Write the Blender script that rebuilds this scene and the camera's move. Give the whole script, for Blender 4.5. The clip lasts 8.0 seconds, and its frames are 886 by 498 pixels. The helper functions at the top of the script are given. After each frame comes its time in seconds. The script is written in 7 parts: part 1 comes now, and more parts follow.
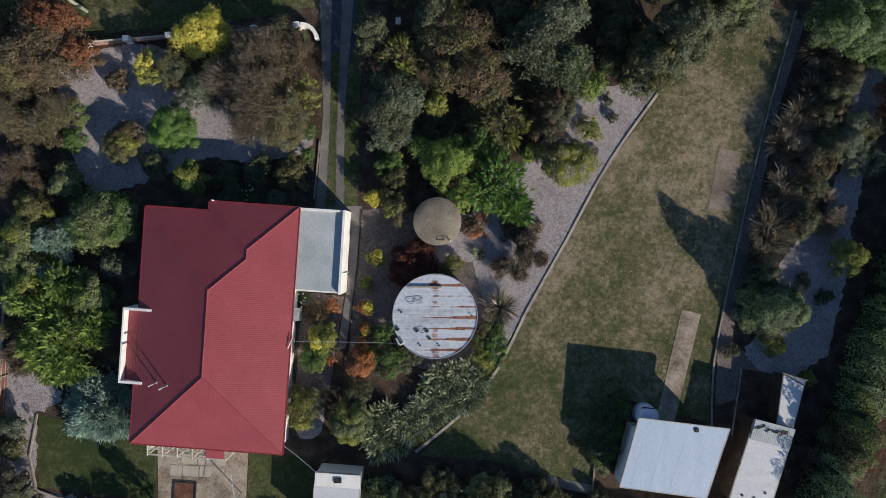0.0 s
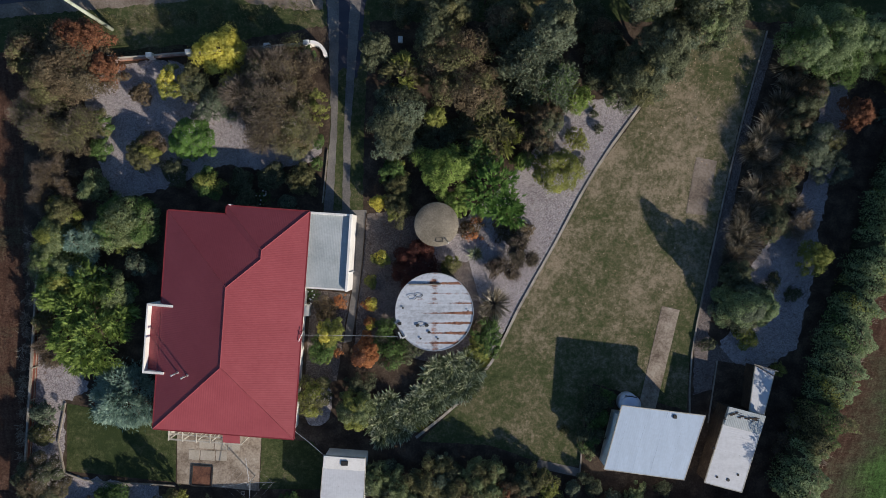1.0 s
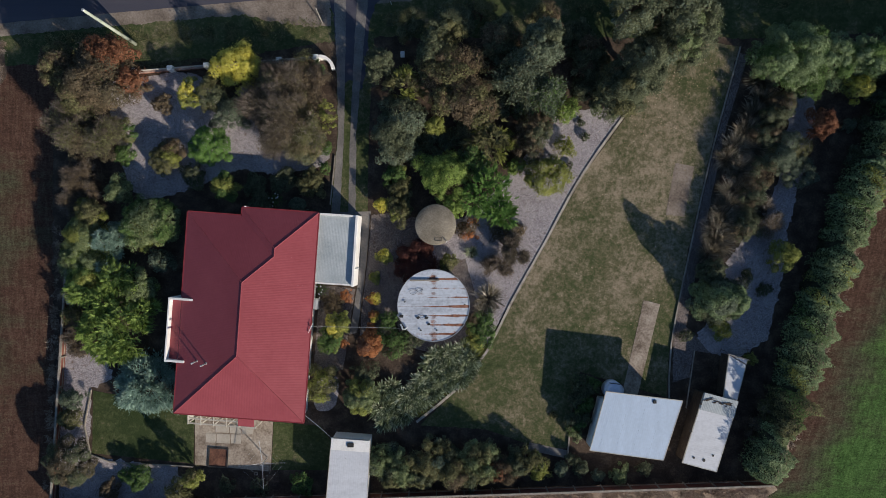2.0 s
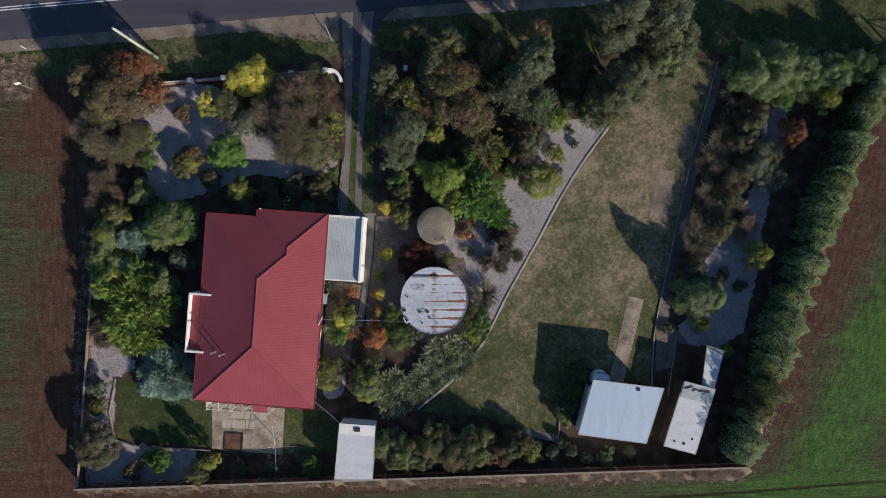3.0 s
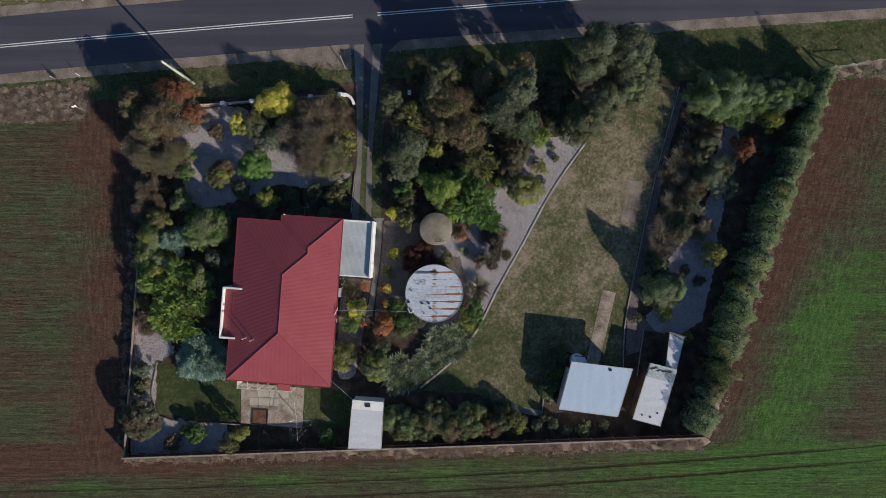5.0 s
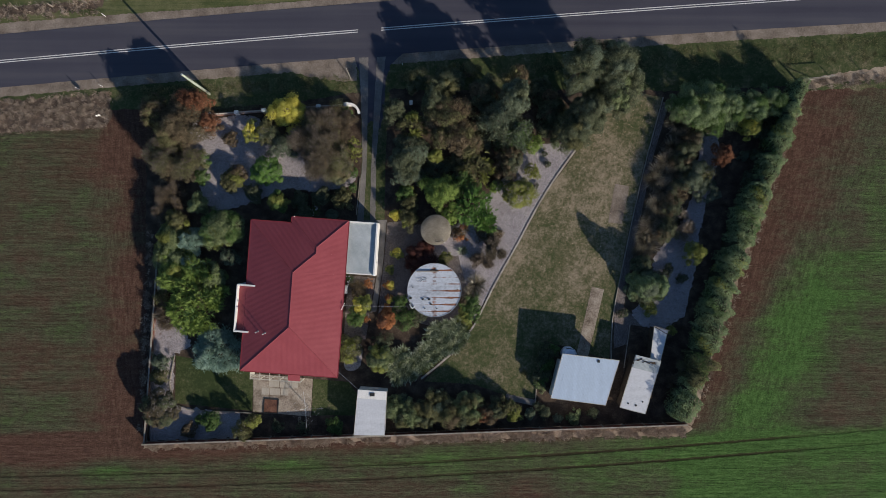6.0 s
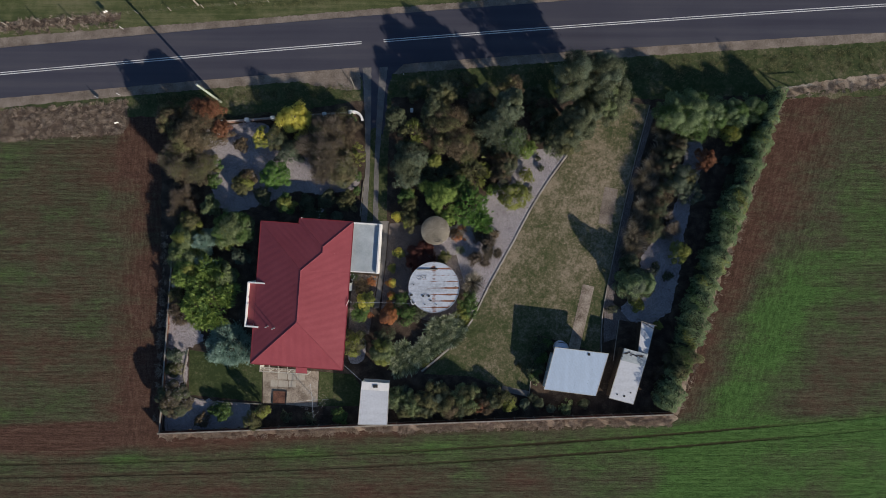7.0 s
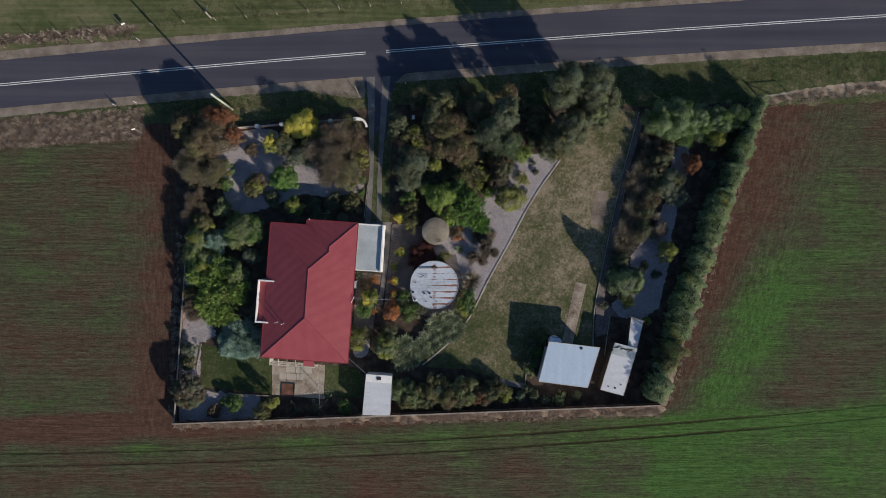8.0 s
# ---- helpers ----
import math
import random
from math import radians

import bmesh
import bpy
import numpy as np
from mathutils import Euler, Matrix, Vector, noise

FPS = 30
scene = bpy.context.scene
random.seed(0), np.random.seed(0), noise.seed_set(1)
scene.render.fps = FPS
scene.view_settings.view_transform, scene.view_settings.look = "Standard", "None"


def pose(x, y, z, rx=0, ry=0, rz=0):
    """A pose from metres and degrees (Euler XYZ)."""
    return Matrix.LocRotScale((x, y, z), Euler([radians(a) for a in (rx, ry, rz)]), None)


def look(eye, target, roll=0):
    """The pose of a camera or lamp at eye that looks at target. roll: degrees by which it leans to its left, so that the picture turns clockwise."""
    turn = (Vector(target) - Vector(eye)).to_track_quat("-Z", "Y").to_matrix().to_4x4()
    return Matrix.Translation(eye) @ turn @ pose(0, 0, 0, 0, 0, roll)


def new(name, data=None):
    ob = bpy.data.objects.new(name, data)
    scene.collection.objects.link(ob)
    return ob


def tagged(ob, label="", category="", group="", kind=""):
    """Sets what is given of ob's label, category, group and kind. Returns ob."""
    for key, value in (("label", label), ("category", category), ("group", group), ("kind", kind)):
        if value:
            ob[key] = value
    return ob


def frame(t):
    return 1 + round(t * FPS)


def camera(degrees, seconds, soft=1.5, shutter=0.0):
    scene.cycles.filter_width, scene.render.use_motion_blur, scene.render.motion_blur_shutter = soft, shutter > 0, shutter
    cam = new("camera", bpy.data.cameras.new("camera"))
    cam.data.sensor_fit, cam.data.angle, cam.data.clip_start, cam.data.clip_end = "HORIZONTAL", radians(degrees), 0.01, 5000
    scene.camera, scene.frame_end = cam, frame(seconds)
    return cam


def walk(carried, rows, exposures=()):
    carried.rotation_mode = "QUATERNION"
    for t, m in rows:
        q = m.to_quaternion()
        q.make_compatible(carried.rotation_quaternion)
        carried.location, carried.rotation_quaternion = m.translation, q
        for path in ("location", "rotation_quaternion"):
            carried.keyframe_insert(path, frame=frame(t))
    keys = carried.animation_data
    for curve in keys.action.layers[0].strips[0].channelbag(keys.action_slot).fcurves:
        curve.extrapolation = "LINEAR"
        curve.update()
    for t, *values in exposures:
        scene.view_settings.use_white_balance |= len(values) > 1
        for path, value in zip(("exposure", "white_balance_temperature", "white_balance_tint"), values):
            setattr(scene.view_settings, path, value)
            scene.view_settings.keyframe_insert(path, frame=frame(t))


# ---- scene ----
cam = camera(70.0, 8.0, 0.7)
PATH = [
    (0, 0.38, 0.581, 52.5, -0.635, 0.686, -0.07),
    (0.5, 0.385, 0.589, 54.516, -0.584, 0.609, -0.039),
    (1, 0.383, 0.608, 56.803, -0.533, 0.519, -0.019),
    (1.5, 0.378, 0.518, 59.085, -0.487, 0.409, 0.002),
    (3, 0.125, 0.195, 66.258, -0.293, 0.077, 0.072),
    (3.5, 0.069, 0.086, 68.624, -0.208, -0.004, 0.08),
    (4, 0.0, 0.0, 71.184, -0.106, -0.066, 0.058),
    (4.5, -0.044, -0.113, 73.733, -0.008, -0.13, 0.036),
    (6, -0.237, -0.479, 81.68, 0.218, -0.333, 0.021),
    (6.5, -0.269, -0.627, 84.042, 0.283, -0.38, -0.001),
    (7, -0.264, -0.751, 86.375, 0.349, -0.416, -0.028),
    (7.5, -0.292, -0.876, 88.673, 0.411, -0.429, -0.045),
    (8, -0.327, -1.011, 91.053, 0.466, -0.439, -0.067),
]
walk(cam, [(t, pose(*row)) for t, *row in PATH], [(0.0, 0.2), (8.0, 0.06)])

# ---- light ----
world = bpy.data.worlds.new("sky")
scene.world = world
world.use_nodes = True
sky = world.node_tree.nodes.new("ShaderNodeTexSky")
sky.sky_type = "NISHITA"
sky.sun_disc = False
sky.sun_elevation = radians(21.5)
sky.sun_rotation = radians(137)
sky.ozone_density = 4.0
sky.dust_density = 0.3
back = world.node_tree.nodes["Background"]
back.inputs["Strength"].default_value = 0.09
world.node_tree.links.new(sky.outputs[0], back.inputs["Color"])

sun_data = bpy.data.lights.new("sun", "SUN")
sun_data.energy = 5.0
sun_data.angle = radians(0.5)
sun_data.color = (1.0, 0.89, 0.77)
sun = new("sun", sun_data)
sun.matrix_world = look((68, -73, 39.3), (0, 0, 0))


# ---- materials ----
class Nodes:
    """A small shorthand for node materials."""

    def __init__(self, name):
        self.mat = bpy.data.materials.new(name)
        self.mat.use_nodes = True
        self.tree = self.mat.node_tree
        self.bsdf = self.tree.nodes["Principled BSDF"]
        self.out = self.tree.nodes["Material Output"]
        self.xyz = self.add("ShaderNodeTexCoord").outputs["Object"]

    def add(self, kind):
        return self.tree.nodes.new(kind)

    def put(self, socket, value):
        if isinstance(value, bpy.types.NodeSocket):
            self.tree.links.new(value, socket)
        elif isinstance(value, tuple) and len(value) == 3 and socket.type == "RGBA":
            socket.default_value = (*value, 1)
        else:
            socket.default_value = value

    def noise(self, scale, detail=4.0, rough=0.55, at=None, stretch=None, turn=0.0):
        at = at or self.xyz
        if stretch:
            m = self.add("ShaderNodeMapping")
            self.put(m.inputs["Vector"], at)
            m.inputs["Scale"].default_value = stretch
            m.inputs["Rotation"].default_value = (0, 0, radians(turn))
            at = m.outputs[0]
        n = self.add("ShaderNodeTexNoise")
        self.put(n.inputs["Vector"], at)
        n.inputs["Scale"].default_value = scale
        n.inputs["Detail"].default_value = detail
        n.inputs["Roughness"].default_value = rough
        return n.outputs["Fac"]

    def cells(self, scale, feature="F1", output="Color"):
        n = self.add("ShaderNodeTexVoronoi")
        n.feature = feature
        self.put(n.inputs["Vector"], self.xyz)
        n.inputs["Scale"].default_value = scale
        return n.outputs[output]

    def math(self, op, a, b=0.0, clamp=False):
        n = self.add("ShaderNodeMath")
        n.operation = op
        n.use_clamp = clamp
        self.put(n.inputs[0], a)
        self.put(n.inputs[1], b)
        return n.outputs[0]

    def span(self, value, low, high, a=0.0, b=1.0):
        n = self.add("ShaderNodeMapRange")
        for socket, v in zip(n.inputs, (value, low, high, a, b)):
            self.put(socket, v)
        return n.outputs[0]

    def mix(self, fac, a, b):
        n = self.add("ShaderNodeMix")
        n.data_type = "RGBA"
        self.put(n.inputs[0], fac)
        self.put(n.inputs[6], a)
        self.put(n.inputs[7], b)
        return n.outputs[2]

    def ramp(self, fac, stops):
        n = self.add("ShaderNodeValToRGB")
        self.put(n.inputs[0], fac)
        e = n.color_ramp.elements
        e[0].position, e[0].color = stops[0][0], (*stops[0][1], 1)
        e[1].position, e[1].color = stops[-1][0], (*stops[-1][1], 1)
        for p, c in stops[1:-1]:
            e.new(p).color = (*c, 1)
        return n.outputs[0]

    def axis(self, i):
        n = self.add("ShaderNodeSeparateXYZ")
        self.put(n.inputs[0], self.xyz)
        return n.outputs[i]

    def finish(self, colour, rough=0.8, bump=None, depth=0.02, metal=0.0, spec=0.3):
        self.put(self.bsdf.inputs["Base Color"], colour)
        self.put(self.bsdf.inputs["Roughness"], rough)
        self.put(self.bsdf.inputs["Metallic"], metal)
        self.put(self.bsdf.inputs["Specular IOR Level"], spec)
        if bump:
            b = self.add("ShaderNodeBump")
            b.inputs["Distance"].default_value = depth
            b.inputs["Strength"].default_value = 1.0
            self.put(b.inputs["Height"], bump)
            self.put(self.bsdf.inputs["Normal"], b.outputs[0])
        return self.mat


def worn(name, dark, mid, light, coarse=0.6, fine=9.0, rough=0.8, depth=0.01, metal=0.0, spec=0.3):
    """A surface of three tones, blotched at one scale and grained at another."""
    n = Nodes(name)
    big, small = n.noise(coarse, 5), n.noise(fine, 4, 0.65)
    fac = n.math("ADD", n.math("MULTIPLY", big, 0.6), n.math("MULTIPLY", small, 0.4))
    return n.finish(n.ramp(fac, [(0.36, dark), (0.5, mid), (0.64, light)]), n.span(small, 0.3, 0.7, rough - 0.08, rough + 0.08), small, depth, metal, spec)


def foliage(name, dark, mid, light, rough=0.75, through_leaf=0.25, spec=0.15):
    """Leaves that differ one by one, with drifts of tone over the crown."""
    n = Nodes(name)
    one = n.add("ShaderNodeNewGeometry").outputs["Random Per Island"]
    fac = n.math("ADD", n.math("MULTIPLY", one, 0.55), n.math("MULTIPLY", n.span(n.noise(0.9, 3), 0.3, 0.7), 0.45))
    mid, light = (tuple(min(0.85, 1.09 * v) for v in c) for c in (mid, light))
    colour = n.ramp(fac, [(0.1, dark), (0.5, mid), (0.9, light)])
    mat = n.finish(colour, rough, spec=spec)
    t = n.add("ShaderNodeBsdfTranslucent")
    n.put(t.inputs["Color"], colour)
    m = n.add("ShaderNodeMixShader")
    m.inputs[0].default_value = through_leaf
    n.tree.links.new(n.bsdf.outputs[0], m.inputs[1])
    n.tree.links.new(t.outputs[0], m.inputs[2])
    n.tree.links.new(m.outputs[0], n.out.inputs["Surface"])
    return mat


def field_material():
    """Red soil under a patchy young crop: bare headlands along the plot, drill rows running east and west beyond."""
    n = Nodes("sown_field")
    x, y = n.axis(0), n.axis(1)
    west = n.math("SUBTRACT", -38.3, x)
    south = n.math("SUBTRACT", n.math("MULTIPLY", x, 0.035), n.math("ADD", y, 23.7))
    east = n.math("SUBTRACT", n.math("MULTIPLY", n.math("SUBTRACT", x, 39.0), 0.949), n.math("MULTIPLY", y, 0.316))
    side = n.math("MAXIMUM", west, east)
    c = n.add("ShaderNodeCombineXYZ")
    n.put(c.inputs[0], n.math("MAXIMUM", side, south))
    n.put(c.inputs[1], n.math("MULTIPLY", n.math("ADD", x, y), 0.16))
    head = n.noise(2.3, 5, 0.75, c.outputs[0])
    drill = n.noise(3.6, 5, 0.75, None, (0.055, 1.0, 1.0), -1.5)
    pull = n.noise(0.9, 3, 0.6, None, (0.05, 1.0, 1.0), -1.5)
    out = n.math("MAXIMUM", n.math("MAXIMUM", n.span(west, 4.0, 8.0), n.span(east, 10, 15)), n.span(south, 0.5, 3.0))
    mixed = n.add("ShaderNodeMix")
    n.put(mixed.inputs[0], out)
    n.put(mixed.inputs[2], head)
    n.put(mixed.inputs[3], drill)
    rows = mixed.outputs[0]
    band = n.noise(0.26, 3, 0.55, None, (0.22, 1.0, 1.0), -1.5)
    patch, blot = n.noise(0.06, 3, 0.5), n.noise(0.4, 4, 0.6)
    speck, tuft = n.noise(6.5, 5, 0.85, None, (0.7, 1.0, 1.0), -1.5), n.noise(1.9, 5, 0.85, None, (0.5, 1.0, 1.0), -1.5)
    # bare headlands
    bare_west = n.math("MULTIPLY", n.span(west, 2.0, 7.5, 0.9, 0.0), n.span(y, -29.0, -26.0))
    bare_east = n.span(n.math("MULTIPLY", east, n.span(y, -20.0, 16.0, 1.0, 0.5)), 0.4, 6.5, 0.78, 0.0)
    bare_south = n.math("MULTIPLY", n.span(south, 1.5, 3.6, 1.0, 0.0), n.span(x, -18.0, 4.0, 1.0, 0.35))
    bare_far = n.math("MULTIPLY", n.math("MULTIPLY", n.span(x, 44.0, 52.0), n.span(y, -18.0, -12.0)), n.span(y, 4.0, -2.0, 0.0, 0.26))
    bare_low = n.math("MULTIPLY", n.span(x, 26.0, 12.0), n.span(y, -29.0, -31.5, 0.0, 0.28))
    bare_mid = n.math("MULTIPLY", n.span(n.math("ABSOLUTE", n.math("ADD", x, 57.0)), 4.0, 9.0, 0.3, 0.0), n.span(n.math("ABSOLUTE", n.math("ADD", y, 15.0)), 2.0, 7.0, 1.0, 0.0))
    bare_north = n.math("MULTIPLY", n.span(y, 2.0, 12.0, 0.0, 0.26), n.span(east, 0.0, 4.0))
    bare_west = n.math("MULTIPLY", bare_west, n.span(west, -2.0, -1.0))
    bare_east = n.math("MULTIPLY", bare_east, n.math("MULTIPLY", n.span(east, -2.0, -1.0), n.span(south, 0.0, 2.5, 1.0, 0.0)))
    bare_south = n.math("MULTIPLY", bare_south, n.math("MULTIPLY", n.span(south, -2.0, -1.0), n.span(x, 34.0, 28.0)))
    bare = n.math("MAXIMUM", n.math("MAXIMUM", bare_west, bare_east), bare_south)
    for v in (bare_far, bare_low, bare_mid, bare_north):
        bare = n.math("ADD", bare, v)
    # the thick stand that curves round the hedge
    ring = n.math("ABSOLUTE", n.math("SUBTRACT", east, n.span(y, -24.0, 0.0, 7.0, 13.0)))
    lush = n.math("MULTIPLY", n.span(ring, 1.0, 8.0, 1.0, 0.0), n.span(y, 6.0, -6.0))
    lush = n.math("ADD", lush, n.math("MULTIPLY", n.span(x, 47.0, 60.0, 0.0, 0.42), n.span(y, 17.0, 9.0)))
    lush = n.math("ADD", lush, n.math("MULTIPLY", n.math("MULTIPLY", n.span(x, 14.0, 38.0, 0.0, 0.5), n.span(y, -22.0, -26.0)), n.span(x, 66.0, 46.0, 0.3, 1.0)))
    strip = n.math("MULTIPLY", n.span(south, 0.8, 2.2), n.math("MULTIPLY", n.span(south, 4.0, 7.5, 0.25, 0.05), n.span(x, -30.0, -8.0, 0.5, 1.0)))
    green = n.math("ADD", n.math("MULTIPLY", bare, -0.42), n.math("ADD", n.math("MULTIPLY", lush, 0.30), strip))
    for v, k in ((rows, 0.30), (pull, 0.35), (band, 0.55), (patch, 0.95), (blot, 0.5), (speck, 0.40), (tuft, 0.5)):
        green = n.math("ADD", green, n.math("MULTIPLY", n.math("SUBTRACT", v, 0.5), k))
    green = n.math("ADD", green, n.span(x, -20.0, 20.0, 0.57, 0.60), True)
    # two wheel tracks of the drill
    bend = n.math("ADD", n.math("MULTIPLY", n.math("POWER", n.math("DIVIDE", x, 60.0), 2.0), 1.3), n.math("MULTIPLY", x, 0.052))
    wheel = None
    for off in (0.0, 1.75):
        gap = n.math("ABSOLUTE", n.math("SUBTRACT", n.math("ADD", y, 27.55 + off), bend))
        gap = n.math("ADD", gap, n.math("MULTIPLY", n.math("SUBTRACT", tuft, 0.5), 0.4))
        track = n.span(gap, 0.05, 0.24, 0.0, 1.0)
        wheel = track if wheel is None else n.math("MULTIPLY", wheel, track)
    grain = n.math("ADD", n.math("MULTIPLY", speck, 0.42), n.math("ADD", n.math("ADD", n.math("MULTIPLY", rows, 0.26), n.math("MULTIPLY", pull, 0.06)), n.math("MULTIPLY", tuft, 0.26)))
    soil = n.ramp(grain, [(0.40, (0.044, 0.024, 0.017)), (0.5, (0.102, 0.056, 0.040)), (0.61, (0.195, 0.124, 0.092))])
    dull = n.ramp(grain, [(0.41, (0.028, 0.029, 0.015)), (0.5, (0.079, 0.079, 0.046)), (0.60, (0.158, 0.153, 0.096))])
    vivid = n.ramp(grain, [(0.41, (0.023, 0.054, 0.012)), (0.5, (0.067, 0.142, 0.036)), (0.60, (0.142, 0.255, 0.076))])
    colour = n.mix(n.span(green, 0.60, 1.0), n.mix(n.span(green, 0.30, 0.60), soil, dull), vivid)
    fade = n.math("MAXIMUM", n.span(x, 12, -12, 0.15, 0.7), n.span(x, 42, 49, 0.15, 0.85))
    colour = n.mix(n.math("MAXIMUM", wheel, fade), (0.040, 0.026, 0.016), colour)
    relief = n.math("ADD", n.math("ADD", speck, n.math("MULTIPLY", tuft, 0.9)), n.math("ADD", n.math("MULTIPLY", rows, 1.1), n.math("MULTIPLY", wheel, 0.6)))
    return n.finish(colour, 0.95, relief, 0.24, spec=0.1)


def paddock_material():
    """Short grazed grass with faint mowing lines along the road."""
    n = Nodes("paddock_grass")
    line = n.noise(1.3, 4, 0.65, None, (0.04, 1.0, 1.0), -4.6)
    big, mid, fine = n.noise(0.13, 3), n.noise(0.9, 5, 0.7), n.noise(7.0, 4, 0.8)
    fac = n.math("ADD", n.math("MULTIPLY", line, 0.32), n.math("ADD", n.math("MULTIPLY", big, 0.26), n.math("ADD", n.math("MULTIPLY", mid, 0.22), n.math("MULTIPLY", fine, 0.20))))
    colour = n.ramp(fac, [(0.38, (0.046, 0.060, 0.024)), (0.47, (0.082, 0.098, 0.040)), (0.53, (0.125, 0.130, 0.062)), (0.62, (0.20, 0.180, 0.105))])
    return n.finish(colour, 0.95, n.math("ADD", fine, n.math("MULTIPLY", mid, 0.8)), 0.06, spec=0.1)


def lawn_material(name, dry, slope=0.0):
    """Worn grass: broad drifts, straw-coloured blotches about a stride across, and single tufts."""
    n = Nodes(name)
    big, mid, fine, grit = n.noise(0.16, 3), n.noise(0.85, 6, 0.78), n.noise(2.6, 4, 0.75), n.noise(10.0, 3, 0.85)
    fac = n.math("ADD", n.math("MULTIPLY", big, 0.30), n.math("ADD", n.math("MULTIPLY", mid, 0.37), n.math("MULTIPLY", fine, 0.31)))
    fac = n.math("ADD", n.math("ADD", fac, dry), n.math("MULTIPLY", n.math("SUBTRACT", grit, 0.5), 0.17))
    if slope:
        fac = n.math("ADD", fac, n.math("SUBTRACT", n.span(n.axis(1), -16, 8, -slope, slope), n.span(n.axis(1), 10, 18, 0.0, 0.035)))
    colour = n.ramp(fac, [(0.36, (0.040, 0.058, 0.022)), (0.45, (0.078, 0.092, 0.039)), (0.51, (0.148, 0.134, 0.078)), (0.60, (0.31, 0.255, 0.18))])
    return n.finish(colour, 0.95, n.math("ADD", grit, n.math("ADD", fine, mid)), 0.06, spec=0.1)


def gravel_material(name, tones):
    n = Nodes(name)
    stone = n.add("ShaderNodeSeparateColor")
    n.put(stone.inputs[0], n.cells(17.0))
    drift = n.noise(0.5, 4, 0.6)
    leaves = n.noise(3.2, 5, 0.75)
    fac = n.math("ADD", n.math("MULTIPLY", stone.outputs[0], 0.55), n.math("MULTIPLY", drift, 0.45))
    colour = n.mix(n.span(leaves, 0.55, 0.67, 0, 0.8), n.ramp(fac, list(zip((0.2, 0.5, 0.8), tones))), (0.12, 0.075, 0.05))
    return n.finish(colour, 0.85, n.math("ADD", n.cells(17.0, "F1", "Distance"), n.noise(2.5, 4, 0.7)), 0.025, spec=0.2)


def iron_material(name, base, rust_amount, streak, lap=0.0, dirt=0.7):
    """Zinc sheet with rust that runs along the sheets, and along their laps where there are any."""
    n = Nodes(name)
    grain = n.noise(4.0, 4, 0.6)
    run = n.noise(0.55, 5, 0.7, None, streak)
    spots = n.noise(1.7, 5, 0.8)
    zinc = n.ramp(n.math("ADD", n.math("MULTIPLY", grain, 0.4), n.math("MULTIPLY", run, 0.6)), [(0.35, tuple(dirt * v for v in base)), (0.52, base), (0.7, tuple(min(0.85, 1.12 * v) for v in base))])
    rust = n.ramp(grain, [(0.35, (0.095, 0.040, 0.028)), (0.6, (0.29, 0.135, 0.085))])
    amount = n.math("ADD", n.math("MULTIPLY", run, 0.65), n.math("MULTIPLY", spots, 0.35))
    if lap:
        near = n.math("ABSOLUTE", n.math("SUBTRACT", n.math("FRACT", n.math("DIVIDE", n.math("ADD", n.axis(1), 8.6 + lap * 0.12), lap)), 0.5))
        wedge = n.span(n.math("ADD", n.axis(0), n.math("MULTIPLY", n.math("SUBTRACT", spots, 0.5), 2.5)), -1.2, 2.4, 0.49, 0.27)
        rank = n.add("ShaderNodeTexWhiteNoise")
        rank.noise_dimensions = "1D"
        n.put(rank.inputs["W"], n.math("FLOOR", n.math("ADD", n.math("DIVIDE", n.math("ADD", n.axis(1), 8.6 + lap * 0.12), lap), 0.5)))
        amount = n.math("ADD", amount, n.math("MULTIPLY", n.span(near, wedge, 0.5, 0.0, 0.5), n.span(rank.outputs["Value"], 0.35, 0.8, 0.28, 1.0)))
        amount = n.math("ADD", amount, n.math("ADD", n.span(n.math("ABSOLUTE", n.axis(0)), 0.1, 0.45, 0.11, 0.0), n.span(n.axis(1), -1.9, -3.0, 0.0, 0.10)))
    mask = n.span(amount, 0.66 - rust_amount, 0.76 - rust_amount)
    return n.finish(n.mix(mask, zinc, rust), n.span(mask, 0, 1, 0.45, 0.9), grain, 0.004, 0.0, 0.4)


def road_material():
    n = Nodes("asphalt")
    lanes = n.noise(0.7, 3, 0.5, None, (0.03, 1.0, 1.0), -4.6)
    fine, patch = n.noise(22.0, 3, 0.7), n.noise(0.12, 4, 0.5)
    fac = n.math("ADD", n.math("MULTIPLY", lanes, 0.5), n.math("ADD", n.math("MULTIPLY", fine, 0.25), n.math("MULTIPLY", patch, 0.25)))
    return n.finish(n.ramp(fac, [(0.35, (0.045, 0.045, 0.064)), (0.5, (0.061, 0.061, 0.080)), (0.65, (0.085, 0.083, 0.096))]), 0.85, fine, 0.006, spec=0.25)


